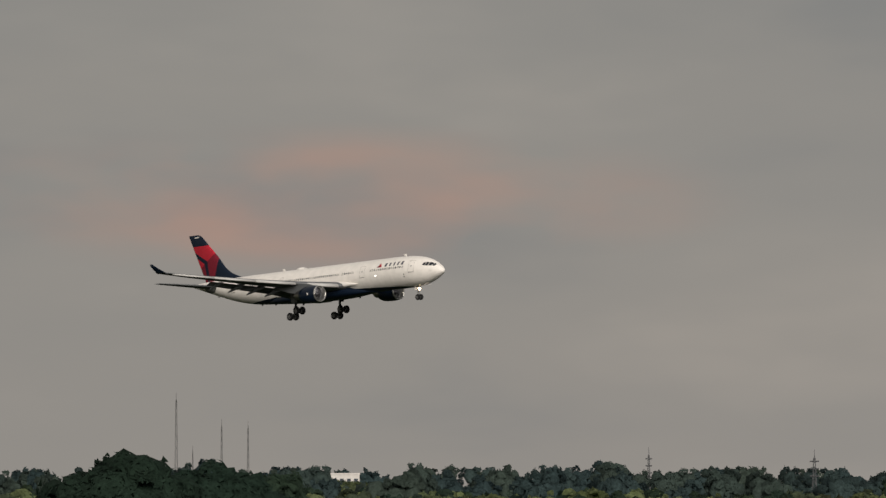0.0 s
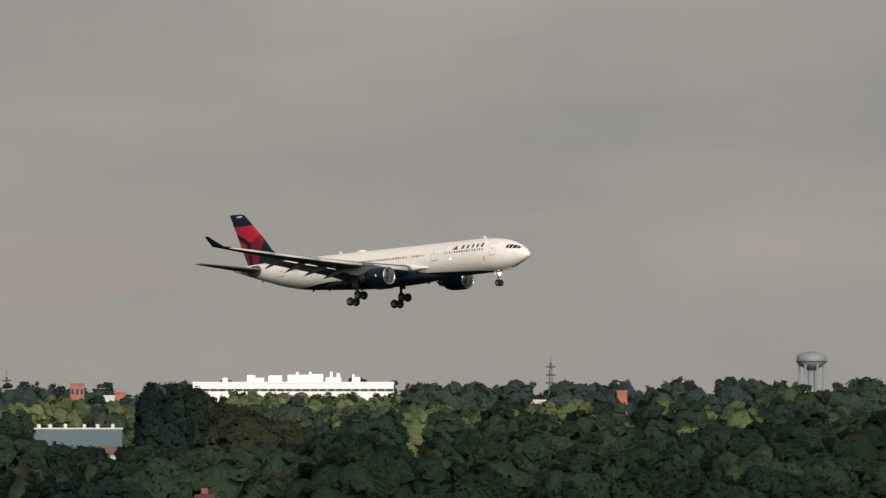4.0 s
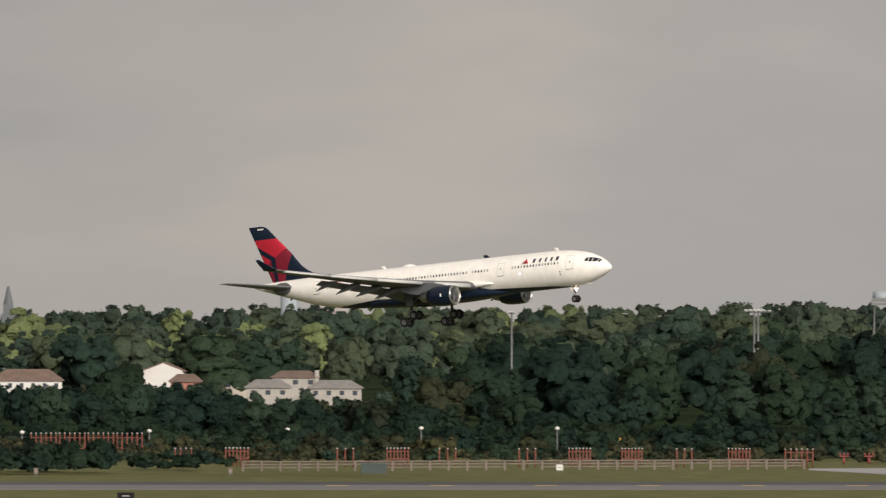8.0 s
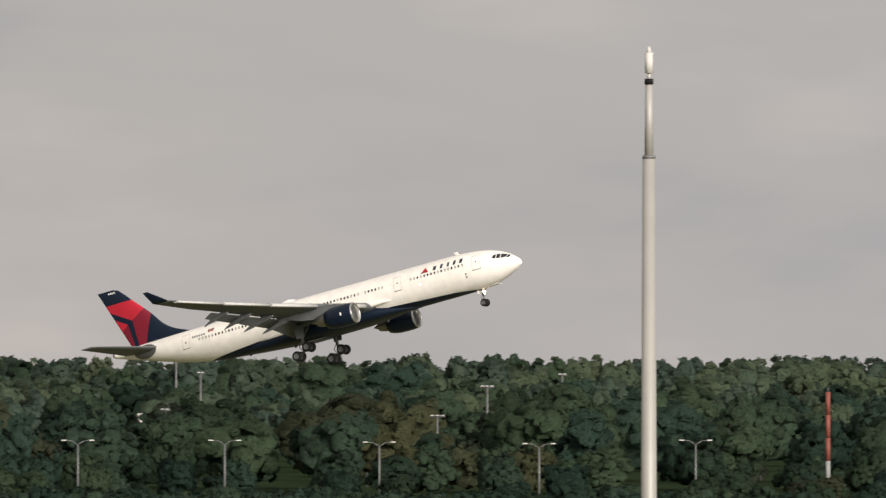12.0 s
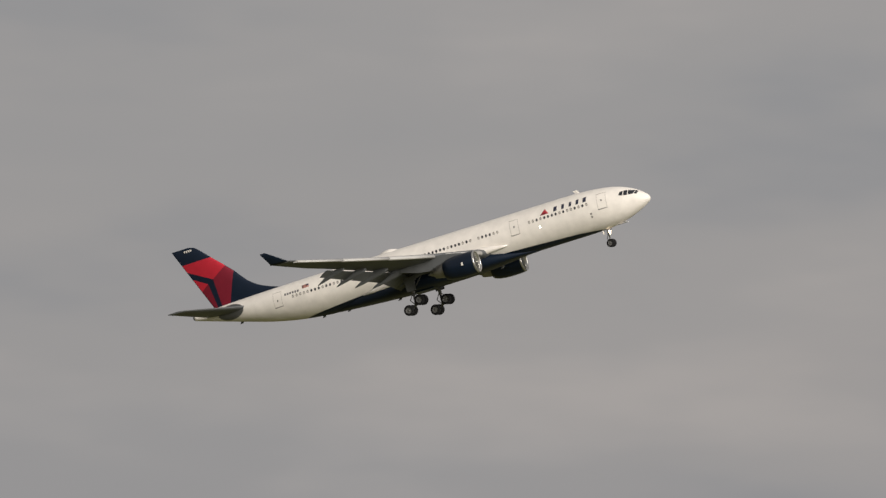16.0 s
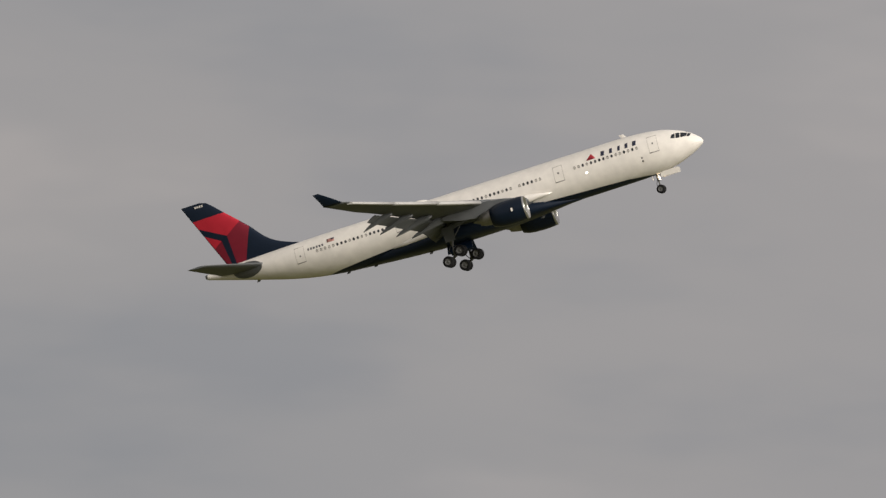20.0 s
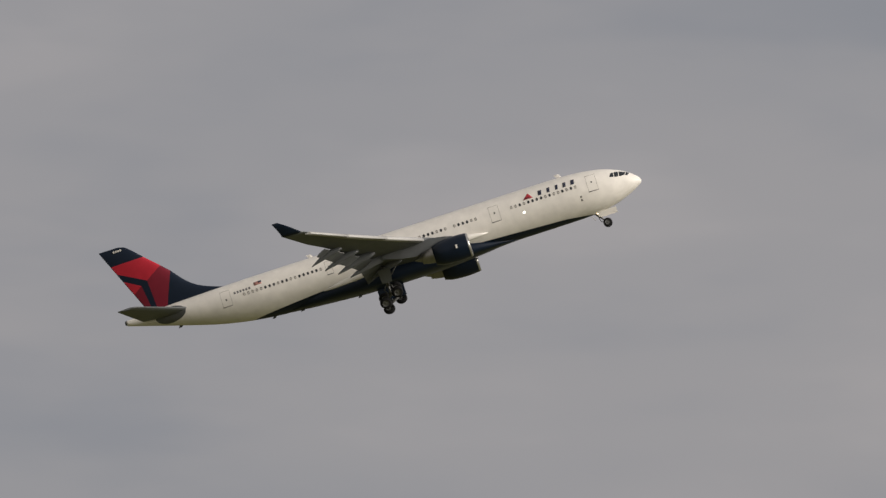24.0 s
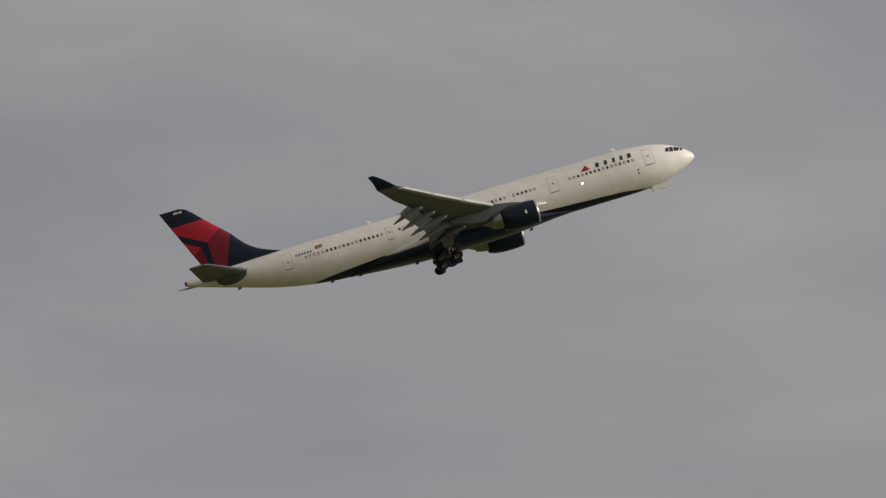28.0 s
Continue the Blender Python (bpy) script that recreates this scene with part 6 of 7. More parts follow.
def crown_arrays(seed, h, w, puffs, sprigs, leaf, low=0.05, lobes=9, floor=-0.55):
    """Vertices, normals and three-cornered faces of a crown: round boughs covered with uneven puffs of foliage, with leaf sprigs that fray their outline."""
    rs = np.random.RandomState(seed)
    half = np.array([w / 2, w / 2, h * (1 - low) / 2])
    mid = np.array([0, 0, h * (1 + low) / 2])
    cs, rr = [mid + np.array([0, 0, -0.08 * h])], [0.62]
    for i in range(lobes):
        z = rs.uniform(-0.7, 0.85)
        a = 2.4 * i + rs.uniform(-0.6, 0.6)
        e = math.sqrt(1 - z * z)
        d = np.array([e * math.cos(a), e * math.sin(a), z])
        if z < 0:
            d[:2] = d[:2] / max(e, 0.3) * 0.95
        cs.append(mid + d * half * rs.uniform(0.46, 0.70))
        rr.append(rs.uniform(0.28, 0.44))
    cs, rad = np.array(cs), np.array(rr) * half[0]
    stretch = half / half[0]
    vs, ns, fs, count = [], [], [], 0
    for c, r in zip(cs, rad):
        vs.append(c + ICO * r * 0.82 * stretch * rs.uniform(0.9, 1.1, (12, 1)))
        ns.append(unit(ICO + np.array([0, 0, 0.7])))
        fs.append(ICO_FACES + count)
        count += 12
    weight = rad * rad
    done = 0
    while done < puffs:
        i = rs.choice(len(rad), p=weight / weight.sum())
        d = unit(rs.normal(size=3))
        p = cs[i] + d * rad[i] * 0.91 * stretch
        out = unit((p - mid) / half)
        if d[2] < -0.6 or out[2] < floor:
            continue
        apart = np.linalg.norm((cs - p) / stretch, axis=1)
        apart[i] = 1e9
        if (apart < rad * 0.84).any():
            continue
        pr = min(rad[i], 0.40 * half[0]) * rs.uniform(0.26, 0.46)
        turn = np.linalg.qr(rs.normal(size=(3, 3)))[0]
        ball = ICO @ turn * np.array([1.15, 1.15, 0.8]) * rs.uniform(0.72, 1.3, (12, 1))
        vs.append(p + ball * pr)
        ns.append(unit(0.16 * unit(ball) + 0.28 * d + 0.50 * out + np.array([0, 0, 0.42]) + 0.08 * rs.normal(size=(12, 3))))
        outer = ICO_FACES if np.linalg.det(turn) > 0 else ICO_FACES[:, ::-1]
        fs.append(outer[(ball[outer].mean(axis=1) @ d) > -0.25] + count)
        count += 12
        e = unit(rs.normal(size=(sprigs, 3)) + 0.5 * d + np.array([0, 0, 0.4]))
        at = p + e * np.array([1.15, 1.15, 0.8]) * pr * rs.uniform(0.85, 1.05, (sprigs, 1))
        nrm = unit(e + 0.3 * rs.normal(size=(sprigs, 3)))
        u = unit(np.cross(nrm, unit(rs.normal(size=(sprigs, 3)))))
        t = np.cross(nrm, u)
        size = leaf * rs.uniform(0.6, 1.3, (sprigs, 1))
        tri = np.stack([at - u * size * 0.5 - t * size * 0.3, at + u * size * 0.5 - t * size * 0.3, at + t * size * 0.6 + nrm * size * 0.25], axis=1)
        vs.append(tri.reshape(-1, 3))
        ns.append(np.repeat(unit(0.16 * e + 0.28 * d + 0.50 * out + np.array([0, 0, 0.42]) + 0.12 * rs.normal(size=(sprigs, 3))), 3, axis=0))
        fs.append(np.arange(sprigs * 3).reshape(-1, 3) + count)
        count += sprigs * 3
        done += 1
    v, n, f = np.concatenate(vs), np.concatenate(ns), np.concatenate(fs)
    v[:, 2] *= h / v[:, 2].max()
    v[:, :2] *= w / 2 / np.percentile(np.linalg.norm(v[:, :2], axis=1), 99)
    inner = np.zeros(len(v))
    inner[:12 * len(cs)] = 0.05
    return v, n, f, inner


def trunk_shape(rng, h, w):
    s = Shape()
    r = h * 0.018 + 0.08
    s.tube((0, 0, -0.4), (0.15, 0.1, h * 0.35), r * 1.25, r * 0.8, 7, caps=False)
    s.tube((0.15, 0.1, h * 0.35), (0.1, -0.1, h * 0.75), r * 0.8, r * 0.3, 6, caps=False)
    for i in range(4):
        a = rng.uniform(0, 6.28)
        z = h * rng.uniform(0.28, 0.5)
        s.tube((0.1, 0.05, z), (w * 0.28 * math.cos(a), w * 0.28 * math.sin(a), z + h * 0.24), r * 0.5, r * 0.16, 5, caps=False)
    return s


def mesh_of(name, v, n, f, inner, mat, tone):
    """A foliage mesh with soft normals; tone sets trees of one mesh apart."""
    me = bpy.data.meshes.new(name)
    me.vertices.add(len(v))
    me.vertices.foreach_set("co", np.ascontiguousarray(v, dtype=np.float32).ravel())
    me.loops.add(3 * len(f))
    me.loops.foreach_set("vertex_index", np.ascontiguousarray(f, dtype=np.int32).ravel())
    me.polygons.add(len(f))
    me.polygons.foreach_set("loop_start", np.arange(0, 3 * len(f), 3, dtype=np.int32))
    me.update(calc_edges=True)
    me.polygons.foreach_set("use_smooth", np.ones(len(f), dtype=bool))
    soft = me.attributes.new("custom_normal", "FLOAT_VECTOR", "POINT")
    soft.data.foreach_set("vector", np.ascontiguousarray(n, dtype=np.float32).ravel())
    for key, values in (("tone", tone), ("dense", inner)):
        me.attributes.new(key, "FLOAT", "POINT").data.foreach_set("value", np.ascontiguousarray(values, dtype=np.float32))
    me.materials.append(mat)
    return me


class Thicket:
    """Gathers crowns into one mesh, each turned, scaled and toned on its own."""

    def __init__(self):
        self.v, self.n, self.f, self.i, self.t, self.count = [], [], [], [], [], 0

    def add(self, kind, p, a, sx, sz, tone):
        v, n, f, inner = kind
        c, s = math.cos(a), math.sin(a)
        turn = np.array([[c, s, 0], [-s, c, 0], [0, 0, 1]])
        self.v.append((v * (sx, sx, sz)) @ turn + np.array(p))
        self.n.append(n @ turn)
        self.f.append(f + self.count)
        self.i.append(inner)
        self.t.append(np.full(len(v), tone))
        self.count += len(v)

    def mesh(self, name, mat):
        return mesh_of(name, np.concatenate(self.v), np.concatenate(self.n), np.concatenate(self.f), np.concatenate(self.i), mat, np.concatenate(self.t))


TREE_LABELS = ["dark green broadleaf tree at the edge of the airfield woods", "mid-green broadleaf tree among the woods", "yellow-green tree among darker ones, sunlight put into its colour", "dull olive tree in the dense woods"]


def wood_edge(az):
    """Distance at which the woods begin: the airfield and its yards are free of trees."""
    if az < -46.1:
        return 1660.0
    if az < -43.0:
        return 1560.0
    if az < -40.6:
        return 1560.0 + (az + 43.0) * 340
    if az < -40.0:
        return 2420.0
    return 2440.0 if az < -33.3 else 2385.0


def tree_limit(az, r):
    """Greatest height of a treetop, so that buildings stand clear of the woods before them."""
    free = 1.0
    el = (0.020 if az < -42.5 or -40.9 < az < -38.5 else 0.038) if r > (3900 if az < -41 else 3600) else (-0.075 if az < -43.3 else (-0.042 if az < -41 and r > 2950 else (-0.075 if az < -41 else -0.055)))
    for a0, a1, rb, cap in ((-40.45, -39.15, 3290, -0.293), (-39.15, -38.6, 3290, -0.282), (-38.65, -37.93, 3290, -0.347), (-33.72, -33.44, 3290, -0.352), (-33.26, -32.92, 3290, -0.345), (-44.25, -43.35, 4190, -0.036),
                            (-44.95, -44.28, 3290, -0.24), (-45.82, -45.55, 4290, -0.035), (-44.72, -44.43, 4090, -0.06), (-48.15, -47.95, 4390, -0.035), (-42.55, -42.40, 3990, -0.06), (-44.60, -44.44, 2890, -0.285), (-44.28, -44.17, 2890, -0.275), (-43.27, -43.18, 2890, -0.30)):
        if a0 < az < a1 and r < rb:
            el, free = min(el, cap), 0.0
    return 25.0 + r * math.tan(radians(el)), free


def grown(az, r):
    """Trees stand lower at the edge of the woods and rise and fall further in."""
    deep = min(max((r - wood_edge(az)) / 260.0, 0.0), 1.0) if r > 2300 else 1.0
    return (0.42 + 0.62 * deep) * (1.0 + 0.38 * noise.noise(Vector((az * 3.1, r * 0.004, 9.0))))


def build_woods():
    rng = random.Random(11)
    kinds = []
    for k in range(9):
        h = (13.0, 15.0, 11.5, 14.0, 16.5, 12.5, 10.0, 14.5, 13.5)[k]
        w = h * (1.0, 0.92, 1.2, 1.1, 0.85, 1.15, 1.3, 1.05, 0.95)[k]
        sp = (0, 1, 1, 0, 3, 1, 0, 0, 1)[k]
        v, n, f, inner = crown_arrays(20 + k, h, w, 130, 5, 0.9, rng.uniform(0.0, 0.06), 10)
        kinds.append((mesh_of("crown", v, n, f, inner, LEAF[sp], np.full(len(v), rng.uniform(0.2, 0.8))), trunk_shape(rng, h, w).mesh("trunk", BARK), sp, h, w))
    far_kinds = []
    for k in range(12):
        h = (14.0, 16.0, 12.5, 15.0, 13.0, 11.5, 14.5, 17.0, 12.0, 15.5, 13.5, 16.5)[k]
        far_kinds.append(crown_arrays(40 + k, h, h * rng.uniform(0.85, 1.25), 66, 3, 0.85, 0.0, 7, -0.75))
    # places, nearest first
    spots = []
    r = 1420.0
    while r < 4850:
        step = (12.5 if r < 3700 else 17.0) / r
        az = -51.3 + rng.uniform(0, 0.3)
        while az < -17.5:
            rr = r + rng.uniform(-0.35, 0.35) * (60 + r * 0.03)
            if rr > wood_edge(az):
                spots.append((rr, az + rng.uniform(-0.06, 0.06)))
            az += math.degrees(step) * rng.uniform(0.75, 1.5) * (1.0 if az < -28.3 else 2.2)
        r += (40 if 2380 < r < 2600 else 70) + max(r - 2600, 0) * 0.14
    forced = {}
    for a0, a1, r0, r1, n, e0, e1 in ((-44.3, -43.3, 3980, 4150, 44, -0.06, -0.018), (-44.75, -44.57, 3980, 4080, 9, -0.06, -0.034), (-44.57, -44.42, 3980, 4080, 9, -0.075, -0.055), (-45.85, -45.52, 4150, 4280, 16, -0.06, -0.03), (-33.75, -32.9, 3150, 3280, 30, -0.40, -0.345), (-48.2, -47.9, 4250, 4380, 10, -0.06, -0.04)):
        for i in range(n):
            rr, az = rng.uniform(r0, r1), rng.uniform(a0, a1)
            spots.append((rr, az))
            forced[(rr, az)] = rng.uniform(e0, e1)
    spots.sort()
    edge = [p for p in spots if p[0] < wood_edge(p[1]) + 125 and p not in forced and p[1] < -27.0][:300]
    for rr, az in edge:
        crown, trunk, sp, h, w = kinds[rng.randrange(9) if az > -36.0 else (0, 3, 6, 7)[rng.randrange(4)]]
        p = pol(az, rr)
        sc = rng.uniform(0.75, 1.1) * grown(az, rr)
        sc = min(sc, (tree_limit(az, rr)[0] - p.z) / (h * 1.08))
        t = tagged(new("tree"), TREE_LABELS[sp], "tree", "woods beyond the airfield")
        t.matrix_basis = pose(p.x, p.y, p.z, 0, 0, rng.uniform(0, 360)) @ Matrix.Diagonal((max(sc, 0.45), max(sc, 0.45), sc * rng.uniform(0.85, 1.08), 1))
        part("trunk", trunk, None, t)
        part("crown", crown, None, t)
    mass = [Thicket() for _ in range(6)]
    edge = set(edge)
    # the woods go on past the mast
    more = random.Random(31)
    behind = sorted((more.uniform(2400, 4400), more.uniform(-28.4, -23.5)) for _ in range(900))
    for rr, az in [p for p in spots if p not in edge] + behind:
        kind = far_kinds[rng.randrange(12)]
        v = kind[0]
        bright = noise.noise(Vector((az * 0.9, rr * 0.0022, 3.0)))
        # sunlit stretch of the woods: the sun is put into the leaf colour
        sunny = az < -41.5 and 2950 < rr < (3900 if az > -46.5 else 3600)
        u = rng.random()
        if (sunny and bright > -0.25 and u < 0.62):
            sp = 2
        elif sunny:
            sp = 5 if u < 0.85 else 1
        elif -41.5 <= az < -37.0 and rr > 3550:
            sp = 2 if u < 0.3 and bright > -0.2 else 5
        # trees further off take the leaf colours with haze put in
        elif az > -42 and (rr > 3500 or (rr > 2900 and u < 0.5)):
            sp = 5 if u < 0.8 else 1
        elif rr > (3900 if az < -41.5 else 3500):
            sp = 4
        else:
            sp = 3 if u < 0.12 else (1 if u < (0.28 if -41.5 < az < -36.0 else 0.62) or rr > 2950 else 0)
        p = pol(az, rr)
        sc = rng.uniform(0.85, 1.15) * grown(az, rr)
        top, free = tree_limit(az, rr)
        top += free * (rng.uniform(-1.3, 0.1) if rng.random() > 0.04 else rng.uniform(0.3, 1.6)) + free * 1.3 * noise.noise(Vector((az * 2.3, 0.7, rr * 0.002)))
        sc = min(sc * (1.0 + 0.5 * min(max((rr - 2600) / 2000, 0), 1)), (top - p.z) / v[:, 2].max())
        sc = max(sc, 0.3)
        if free and rr > 4050:
            sc = (top - p.z) / v[:, 2].max()
        if (rr, az) in forced:
            sc = (25.0 + rr * math.tan(radians(forced[(rr, az)])) - p.z) / v[:, 2].max()
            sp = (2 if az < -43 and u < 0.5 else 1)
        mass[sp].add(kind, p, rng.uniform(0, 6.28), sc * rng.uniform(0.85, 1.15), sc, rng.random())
    names = ["dense far woods of dark green broadleaf trees", "dense far woods of mid-green broadleaf trees", "scattered yellow-green trees in the far woods, sunlight put into their colour", "scattered olive trees in the far woods", "distant dark slate-green woods along the horizon, haze put into their colour", "distant pale green woods along the horizon, haze and sunlight put into their colour"]
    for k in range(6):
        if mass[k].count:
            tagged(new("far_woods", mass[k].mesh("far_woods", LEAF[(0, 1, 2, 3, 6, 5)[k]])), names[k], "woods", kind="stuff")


def special_trees():
    """The big trees that stand apart, near the cargo shed."""
    rng = random.Random(5)
    for az, r, el, ratio, sp, label in ((-49.0, 1300, 0.080, 0.95, 0, "large dark green tree standing above the others"), (-48.64, 1320, 0.040, 0.85, 0, "large dark green tree standing above the others"),
                                        (-44.09, 2700, -0.065, 0.85, 3, "broad dull olive tree in the woods"), (-43.92, 2650, -0.11, 0.95, 3, "broad dull olive tree in the woods"), (-44.32, 2600, 0.018, 0.5, 0, "tall dark tree standing above the woods"), (-44.24, 2640, -0.0, 0.42, 0, "tall dark tree standing above the woods"), (-46.74, 1540, -0.288, 0.75, 0, "dark green tree before the cargo shed"), (-48.48, 1330, -0.01, 0.7, 1, "green tree beside larger dark trees"), (-39.07, 2700, -0.20, 0.9, 0, "broad dark tree between the houses"), (-38.64, 2600, -0.33, 0.9, 0, "dark tree before the houses"), (-47.95, 1540, -0.34, 0.8, 0, "dark green tree before the cargo shed"),
                                        (-30.262, 3700, 0.026, 0.5, 5, "round-headed tree standing above the ridge"), (-30.119, 3720, 0.028, 0.5, 5, "round-headed tree standing above the ridge"), (-32.03, 3700, 0.026, 0.5, 5, "round-headed tree standing above the ridge"), (-31.26, 3700, 0.006, 0.55, 5, "round-headed tree standing above the ridge")):
        h = height(r, el)
        v, n, f, inner = crown_arrays(rng.randrange(1000), h, h * ratio, 360, 6, 0.8, 0.03, 18)
        p = pol(az, r)
        t = tagged(new("tree"), label, "tree")
        t.matrix_basis = pose(p.x, p.y, 0)
        part("trunk", trunk_shape(rng, h, h * ratio), BARK, t)
        part("crown", mesh_of("crown", v, n, f, inner, LEAF[sp], np.full(len(v), 0.4)), None, t)


def forest_floor():
    """Dark leaf litter under the woods."""
    mat = material("leaf_litter", (0.030, 0.044, 0.022), 0.95, vary=0.4, scale=0.05, spec=0.0)
    for a0, a1, r0 in ((-53.0, -40.6, 1640.0), (-40.6, -33.2, 2455.0), (-33.2, -16.5, 2378.0)):
        s = Shape()
        radii = [r0 + (4880 - r0) * i / 24 for i in range(25)]
        s.loft([[tuple(pol(a0 + (a1 - a0) * j / 20, r, rise(r) + 0.12)) for j in range(21)] for r in radii], 0, False, True, closed=False)
        solid("woodland_floor", s, mat, "dark leaf-littered ground under the woods", "ground", kind="structure")


def bare_patch():
    s = Shape()
    s.loft([[tuple(pol(-37.98 + 0.03 * j, r + 14 * noise.noise(Vector((j * 0.9, r * 0.02, 2.0))), 0.03)) for j in range(10)] for r in (1752, 1768, 1784, 1800)], 0, False, True, closed=False)
    solid("bare_patch", s, material("bare_sandy_soil", (0.36, 0.31, 0.24), 0.95, vary=0.5, scale=0.25, second=(0.15, 0.14, 0.07), spec=0.0), "bare sandy patch worn into the airfield grass", "ground", kind="structure")


def build_scrub():
    """Low brownish scrub between the airfield and the woods, and dark bushes by the fence."""
    rng = random.Random(23)
    base = [crown_arrays(70 + k, 3.0, 5.0, 13, 4, 0.8, 0.0, 3) for k in range(6)]
    kinds = {"scrub": (LEAF[4], "low olive-brown scrub along the airfield edge", []), "green_scrub": (LEAF[1], "low mid-green bushes along the airfield edge", []), "bushes": (LEAF[0], "dark green bushes along the airfield fence", [])}
    for i in range(1150):
        az = rng.uniform(-41.2, -32.9)
        r = rng.uniform(2348, 2455)
        if noise.noise(Vector((az * 2.6, r * 0.02, 1.0))) > -0.22:
            kinds["scrub" if rng.random() < 0.62 else "green_scrub"][2].append((az, r, rng.uniform(0.35, 1.15) * (1.25 if r > 2410 else 0.85)))
    for i in range(420):
        kinds["bushes"][2].append((rng.uniform(-41.6, -33.0), rng.uniform(2428, 2530), rng.uniform(0.8, 2.0)))
    for i in range(420):
        az = rng.uniform(-33.2, -26.0)
        kinds["bushes" if rng.random() < 0.6 else "green_scrub"][2].append((az, rng.uniform(2362, 2400), rng.uniform(0.5, 1.6)))
    for i in range(60):
        kinds["scrub"][2].append((rng.uniform(-32.5, -31.5), rng.uniform(2355, 2363), rng.uniform(0.3, 0.6)))
    for i in range(46):
        kinds["bushes"][2].append((rng.uniform(-39.92, -39.12), rng.uniform(2180, 2230), rng.uniform(0.8, 1.7)))
    for i in range(16):
        kinds["bushes"][2].append((rng.uniform(-39.0, -38.58), rng.uniform(2230, 2270), rng.uniform(0.5, 1.2)))
    for i in range(90):
        kinds["bushes"][2].append((rng.uniform(-42.5, -40.6), rng.uniform(2240, 2420), rng.uniform(0.8, 1.9)))
    for name, (mat, label, places) in kinds.items():
        mass = Thicket()
        for az, r, sc in places:
            mass.add(base[rng.randrange(6)], pol(az, r), rng.uniform(0, 6.28), sc, sc * rng.uniform(0.8, 1.2), rng.random())
        tagged(new(name, mass.mesh(name, mat)), label, "bushes", kind="stuff")


forest_floor()
bare_patch()
build_woods()
special_trees()
build_scrub()


# ---------------------------------------------------------------- the airliner on its way, and its gear
def swing(base, table, axis):
    """Rows for a part that turns about its hinge by the angles of the table."""
    rows = []
    for t, a in table:
        turn = {"x": (a, 0, 0), "y": (0, a, 0)}[axis]
        rows.append((t, base @ pose(0, 0, 0, *turn)))
    return rows


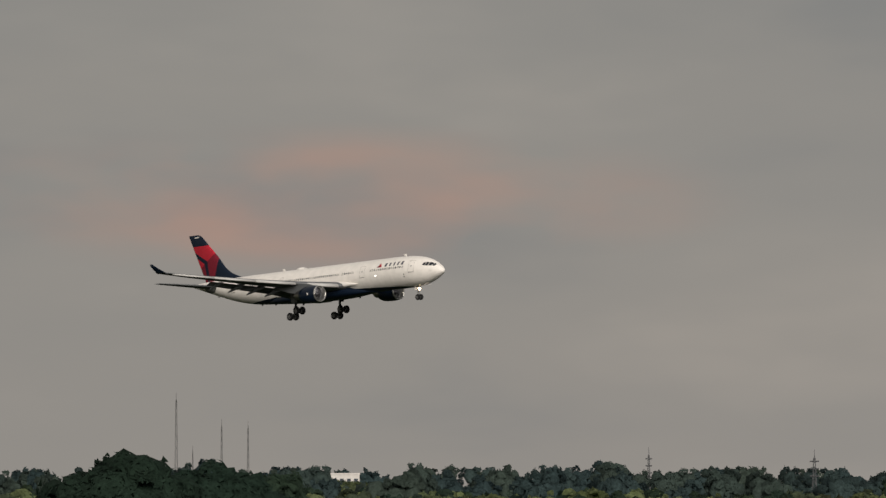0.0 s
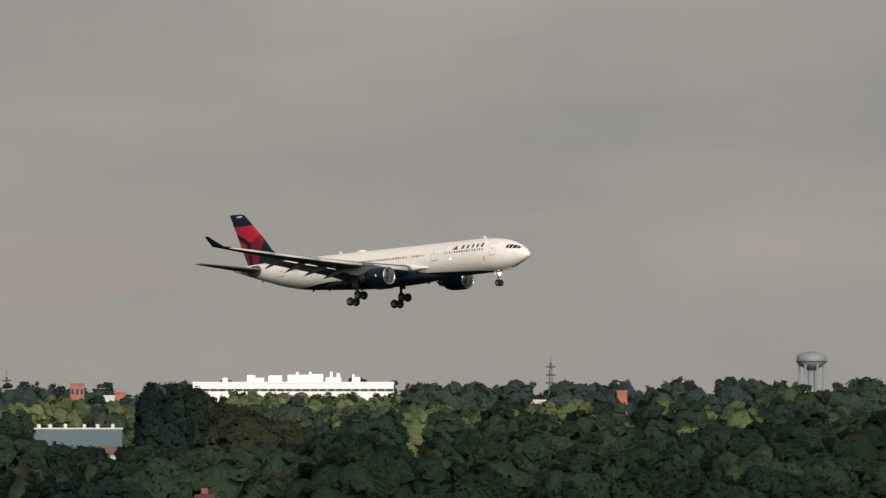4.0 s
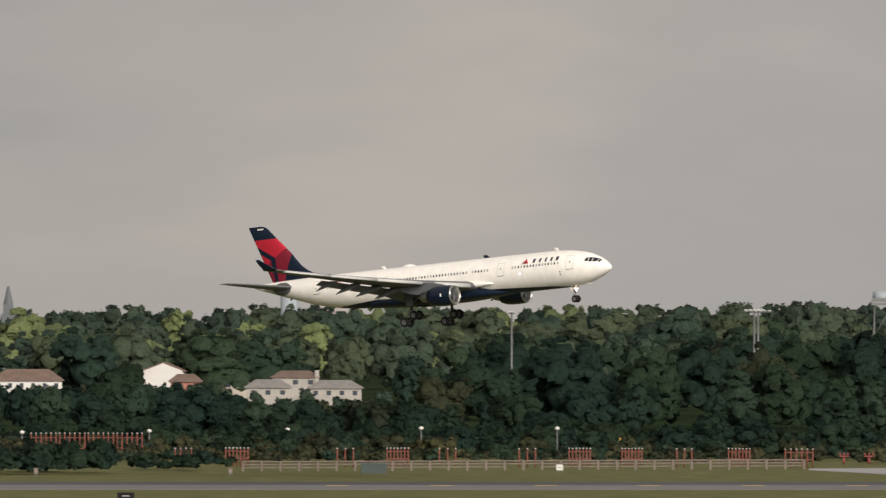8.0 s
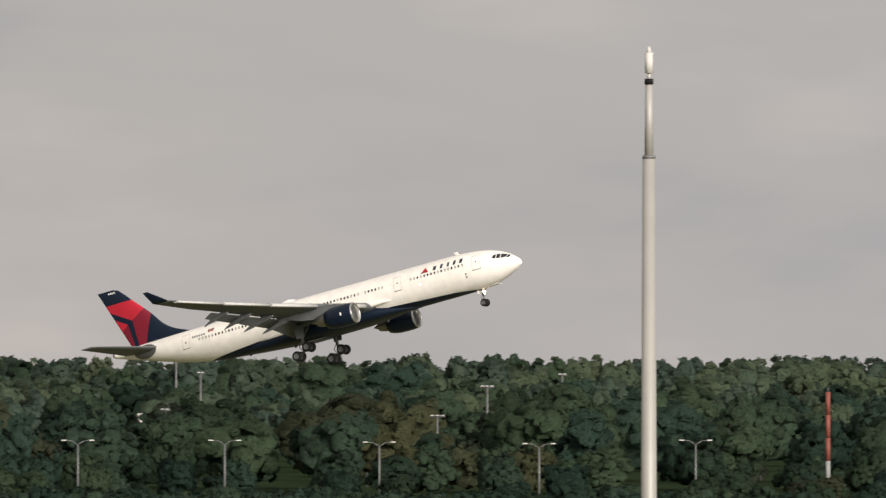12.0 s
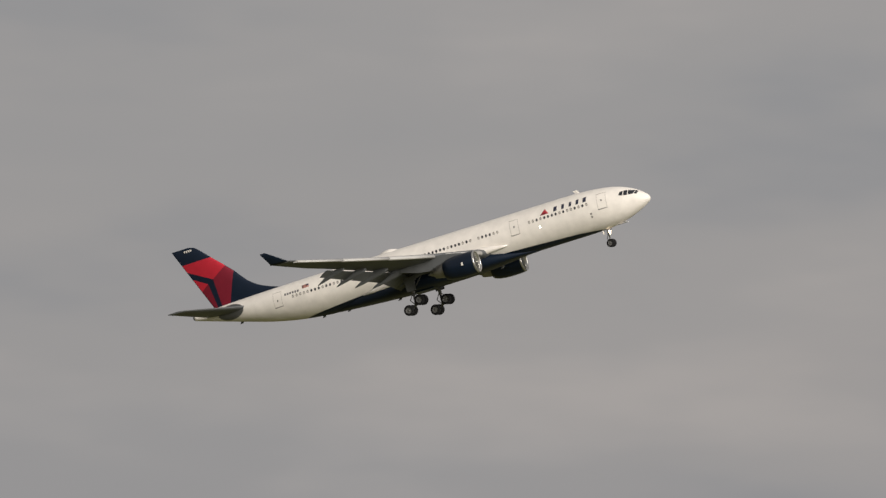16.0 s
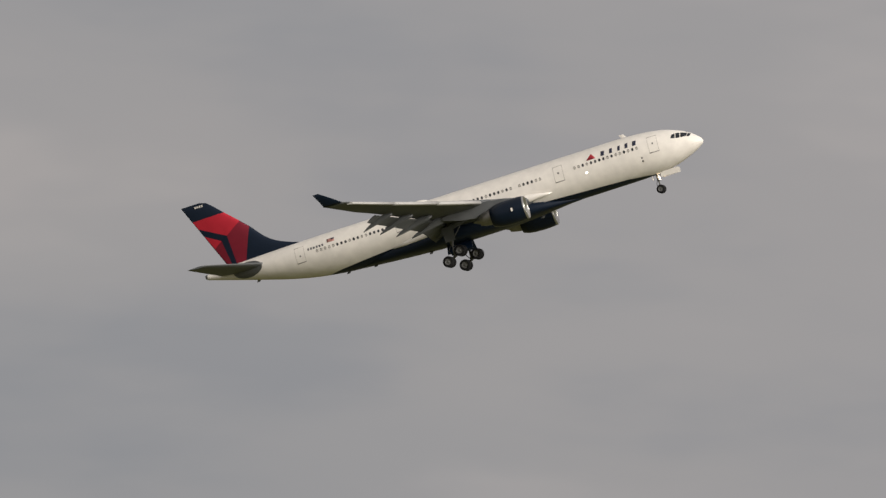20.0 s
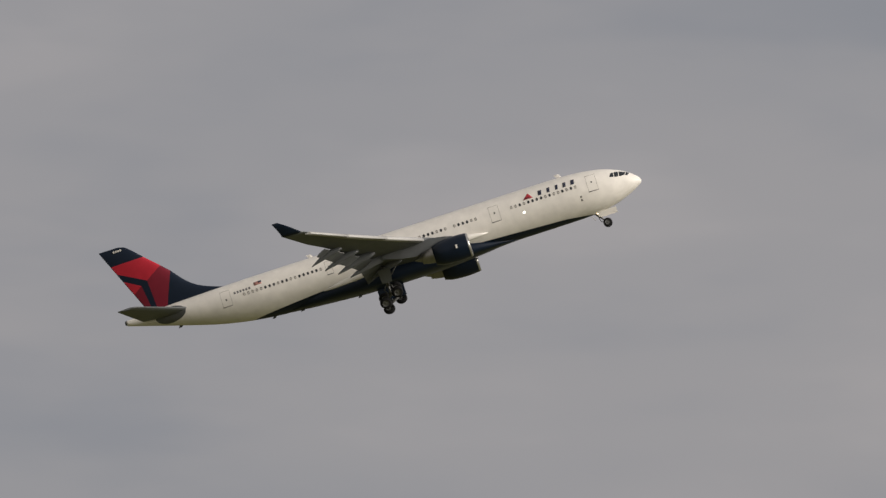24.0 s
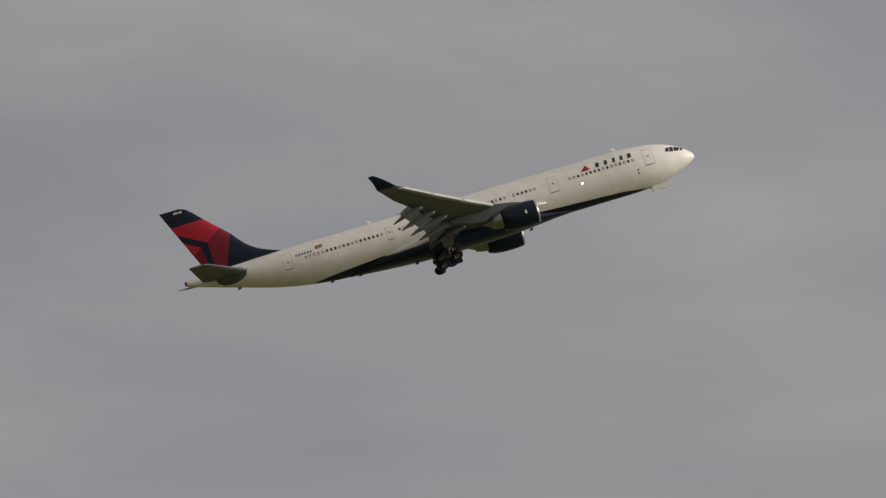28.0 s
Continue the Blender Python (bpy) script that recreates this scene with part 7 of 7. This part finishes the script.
def motions():
    walk(jet, [
        (0, pose(-1839.1, 1675.5, 60.29, 1.55, -4.34, 1.50)),
        (0.5, pose(-1803.9, 1675.9, 58.51, 1.54, -4.30, 1.42)),
        (1, pose(-1768.8, 1676.3, 56.75, 1.41, -4.28, 1.37)),
        (1.5, pose(-1733.5, 1676.6, 55.01, 1.03, -4.30, 1.35)),
        (2, pose(-1698.2, 1676.8, 53.31, 0.34, -4.38, 1.39)),
        (2.5, pose(-1662.8, 1677.0, 51.65, -0.49, -4.46, 1.48)),
        (3, pose(-1627.2, 1677.1, 50.06, -1.22, -4.50, 1.61)),
        (3.5, pose(-1591.4, 1677.1, 48.47, -1.64, -4.46, 1.75)),
        (4, pose(-1555.6, 1677.1, 46.84, -1.68, -4.37, 1.90)),
        (4.5, pose(-1519.7, 1677.2, 45.13, -1.28, -4.32, 2.07)),
        (5, pose(-1483.8, 1677.2, 43.29, -0.47, -4.35, 2.25)),
        (5.5, pose(-1448.0, 1677.3, 41.36, 0.54, -4.41, 2.44)),
        (6, pose(-1412.2, 1677.5, 39.39, 1.47, -4.45, 2.65)),
        (6.5, pose(-1376.5, 1677.7, 37.44, 2.04, -4.42, 2.86)),
        (7, pose(-1340.8, 1678.1, 35.56, 2.05, -4.32, 3.09)),
        (7.5, pose(-1305.2, 1678.5, 33.85, 1.62, -4.44, 3.33)),
        (8, pose(-1269.5, 1678.9, 32.41, 0.91, -5.03, 3.59)),
        (8.5, pose(-1233.7, 1679.4, 31.34, 0.10, -6.08, 3.85)),
        (9, pose(-1197.8, 1679.9, 30.69, -0.68, -7.44, 4.10)),
        (9.5, pose(-1161.8, 1680.7, 30.51, -1.38, -8.86, 4.34)),
        (10, pose(-1125.6, 1681.6, 30.93, -1.96, -10.13, 4.54)),
        (10.5, pose(-1088.8, 1682.8, 32.15, -2.33, -11.24, 4.70)),
        (11, pose(-1051.8, 1684.2, 34.17, -2.43, -12.22, 4.80)),
        (11.5, pose(-1015.6, 1685.6, 36.55, -2.26, -13.07, 4.84)),
        (12, pose(-980.4, 1687.1, 39.80, -1.85, -14.05, 4.81)),
        (12.5, pose(-943.7, 1688.8, 44.03, -1.30, -14.38, 4.71)),
        (13, pose(-905.6, 1691.0, 48.98, -0.70, -14.83, 4.52)),
        (13.5, pose(-865.8, 1693.5, 54.73, -0.10, -15.16, 4.27)),
        (14, pose(-824.3, 1696.2, 61.18, 0.48, -15.39, 3.95)),
        (14.5, pose(-781.1, 1699.0, 68.22, 1.03, -15.56, 3.59)),
        (15, pose(-736.4, 1701.9, 75.73, 1.51, -15.69, 3.18)),
        (15.5, pose(-690.3, 1704.8, 83.66, 1.91, -15.78, 2.74)),
        (16, pose(-642.8, 1707.6, 91.94, 2.20, -15.86, 2.27)),
        (16.5, pose(-594.2, 1710.2, 100.50, 2.38, -15.93, 1.76)),
        (17, pose(-544.5, 1712.7, 109.30, 2.44, -15.99, 1.21)),
        (17.5, pose(-493.7, 1714.7, 118.34, 2.41, -16.07, 0.63)),
        (18, pose(-442.1, 1716.3, 127.63, 2.33, -16.16, -0.00)),
        (18.5, pose(-389.4, 1717.3, 137.19, 2.26, -16.28, -0.69)),
        (19, pose(-335.9, 1717.5, 147.02, 2.23, -16.42, -1.45)),
        (19.5, pose(-281.5, 1717.0, 157.13, 2.21, -16.58, -2.25)),
        (20, pose(-226.3, 1715.8, 167.53, 2.17, -16.73, -3.11)),
        (20.5, pose(-170.3, 1713.7, 178.21, 2.07, -16.85, -3.99)),
        (21, pose(-113.6, 1710.7, 189.20, 1.95, -16.96, -4.91)),
        (21.5, pose(-56.3, 1706.8, 200.47, 1.87, -17.07, -5.85)),
        (22, pose(1.7, 1701.9, 212.02, 1.85, -17.18, -6.83)),
        (22.5, pose(60.0, 1695.8, 223.81, 1.90, -17.29, -7.82)),
        (23, pose(118.7, 1688.5, 235.81, 2.00, -17.40, -8.84)),
        (23.5, pose(177.7, 1679.7, 247.99, 2.16, -17.50, -9.87)),
        (24, pose(236.7, 1669.5, 260.32, 2.36, -17.60, -10.92)),
        (24.5, pose(295.7, 1657.7, 272.77, 2.53, -17.71, -11.98)),
        (25, pose(354.6, 1644.2, 285.31, 2.60, -17.83, -13.03)),
        (25.5, pose(413.4, 1629.2, 297.92, 2.54, -17.97, -14.07)),
        (26, pose(472.1, 1613.1, 310.60, 2.41, -18.08, -15.09)),
        (26.5, pose(530.7, 1595.9, 323.33, 2.32, -18.11, -16.10)),
        (27, pose(589.3, 1578.0, 336.09, 2.35, -18.02, -17.10)),
        (27.5, pose(647.9, 1559.6, 348.88, 2.46, -17.84, -18.08)),
        (28, pose(706.4, 1540.9, 361.69, 2.63, -17.61, -19.06)),
    ])
    base = {k: o.matrix_basis.copy() for k, o in legs.items()}
    walk(legs["nose"], swing(base["nose"], [(0, 0), (20.8, 0), (21.6, -6), (22.6, -17), (23.5, -29), (24.5, -43), (25.5, -55), (26.3, -67), (27, -84), (28, -102)], "y"))
    for key, sg in (("right", 1), ("left", -1)):
        walk(legs[key], swing(base[key], [(0, 0), (20.8, 0), (21.5, 5 * sg), (22.5, 15 * sg), (23.5, 25 * sg), (24.5, 32 * sg), (25.5, 37 * sg), (26.5, 42 * sg), (28, 50 * sg)], "x"))
    for kind, side, door in gear_doors:
        b = door.matrix_basis.copy()
        if kind == "nose":
            shut = -88 * side
            rows = [(0, shut), (17.5, shut), (18.6, shut * 0.45), (19.6, 0), (28, 0)]
        else:
            shut = 88 * side
            rows = [(0, shut), (19.0, shut), (20.0, shut * 0.5), (21.0, 0), (28, 0)]
        walk(door, swing(b, rows, "x"))


motions()
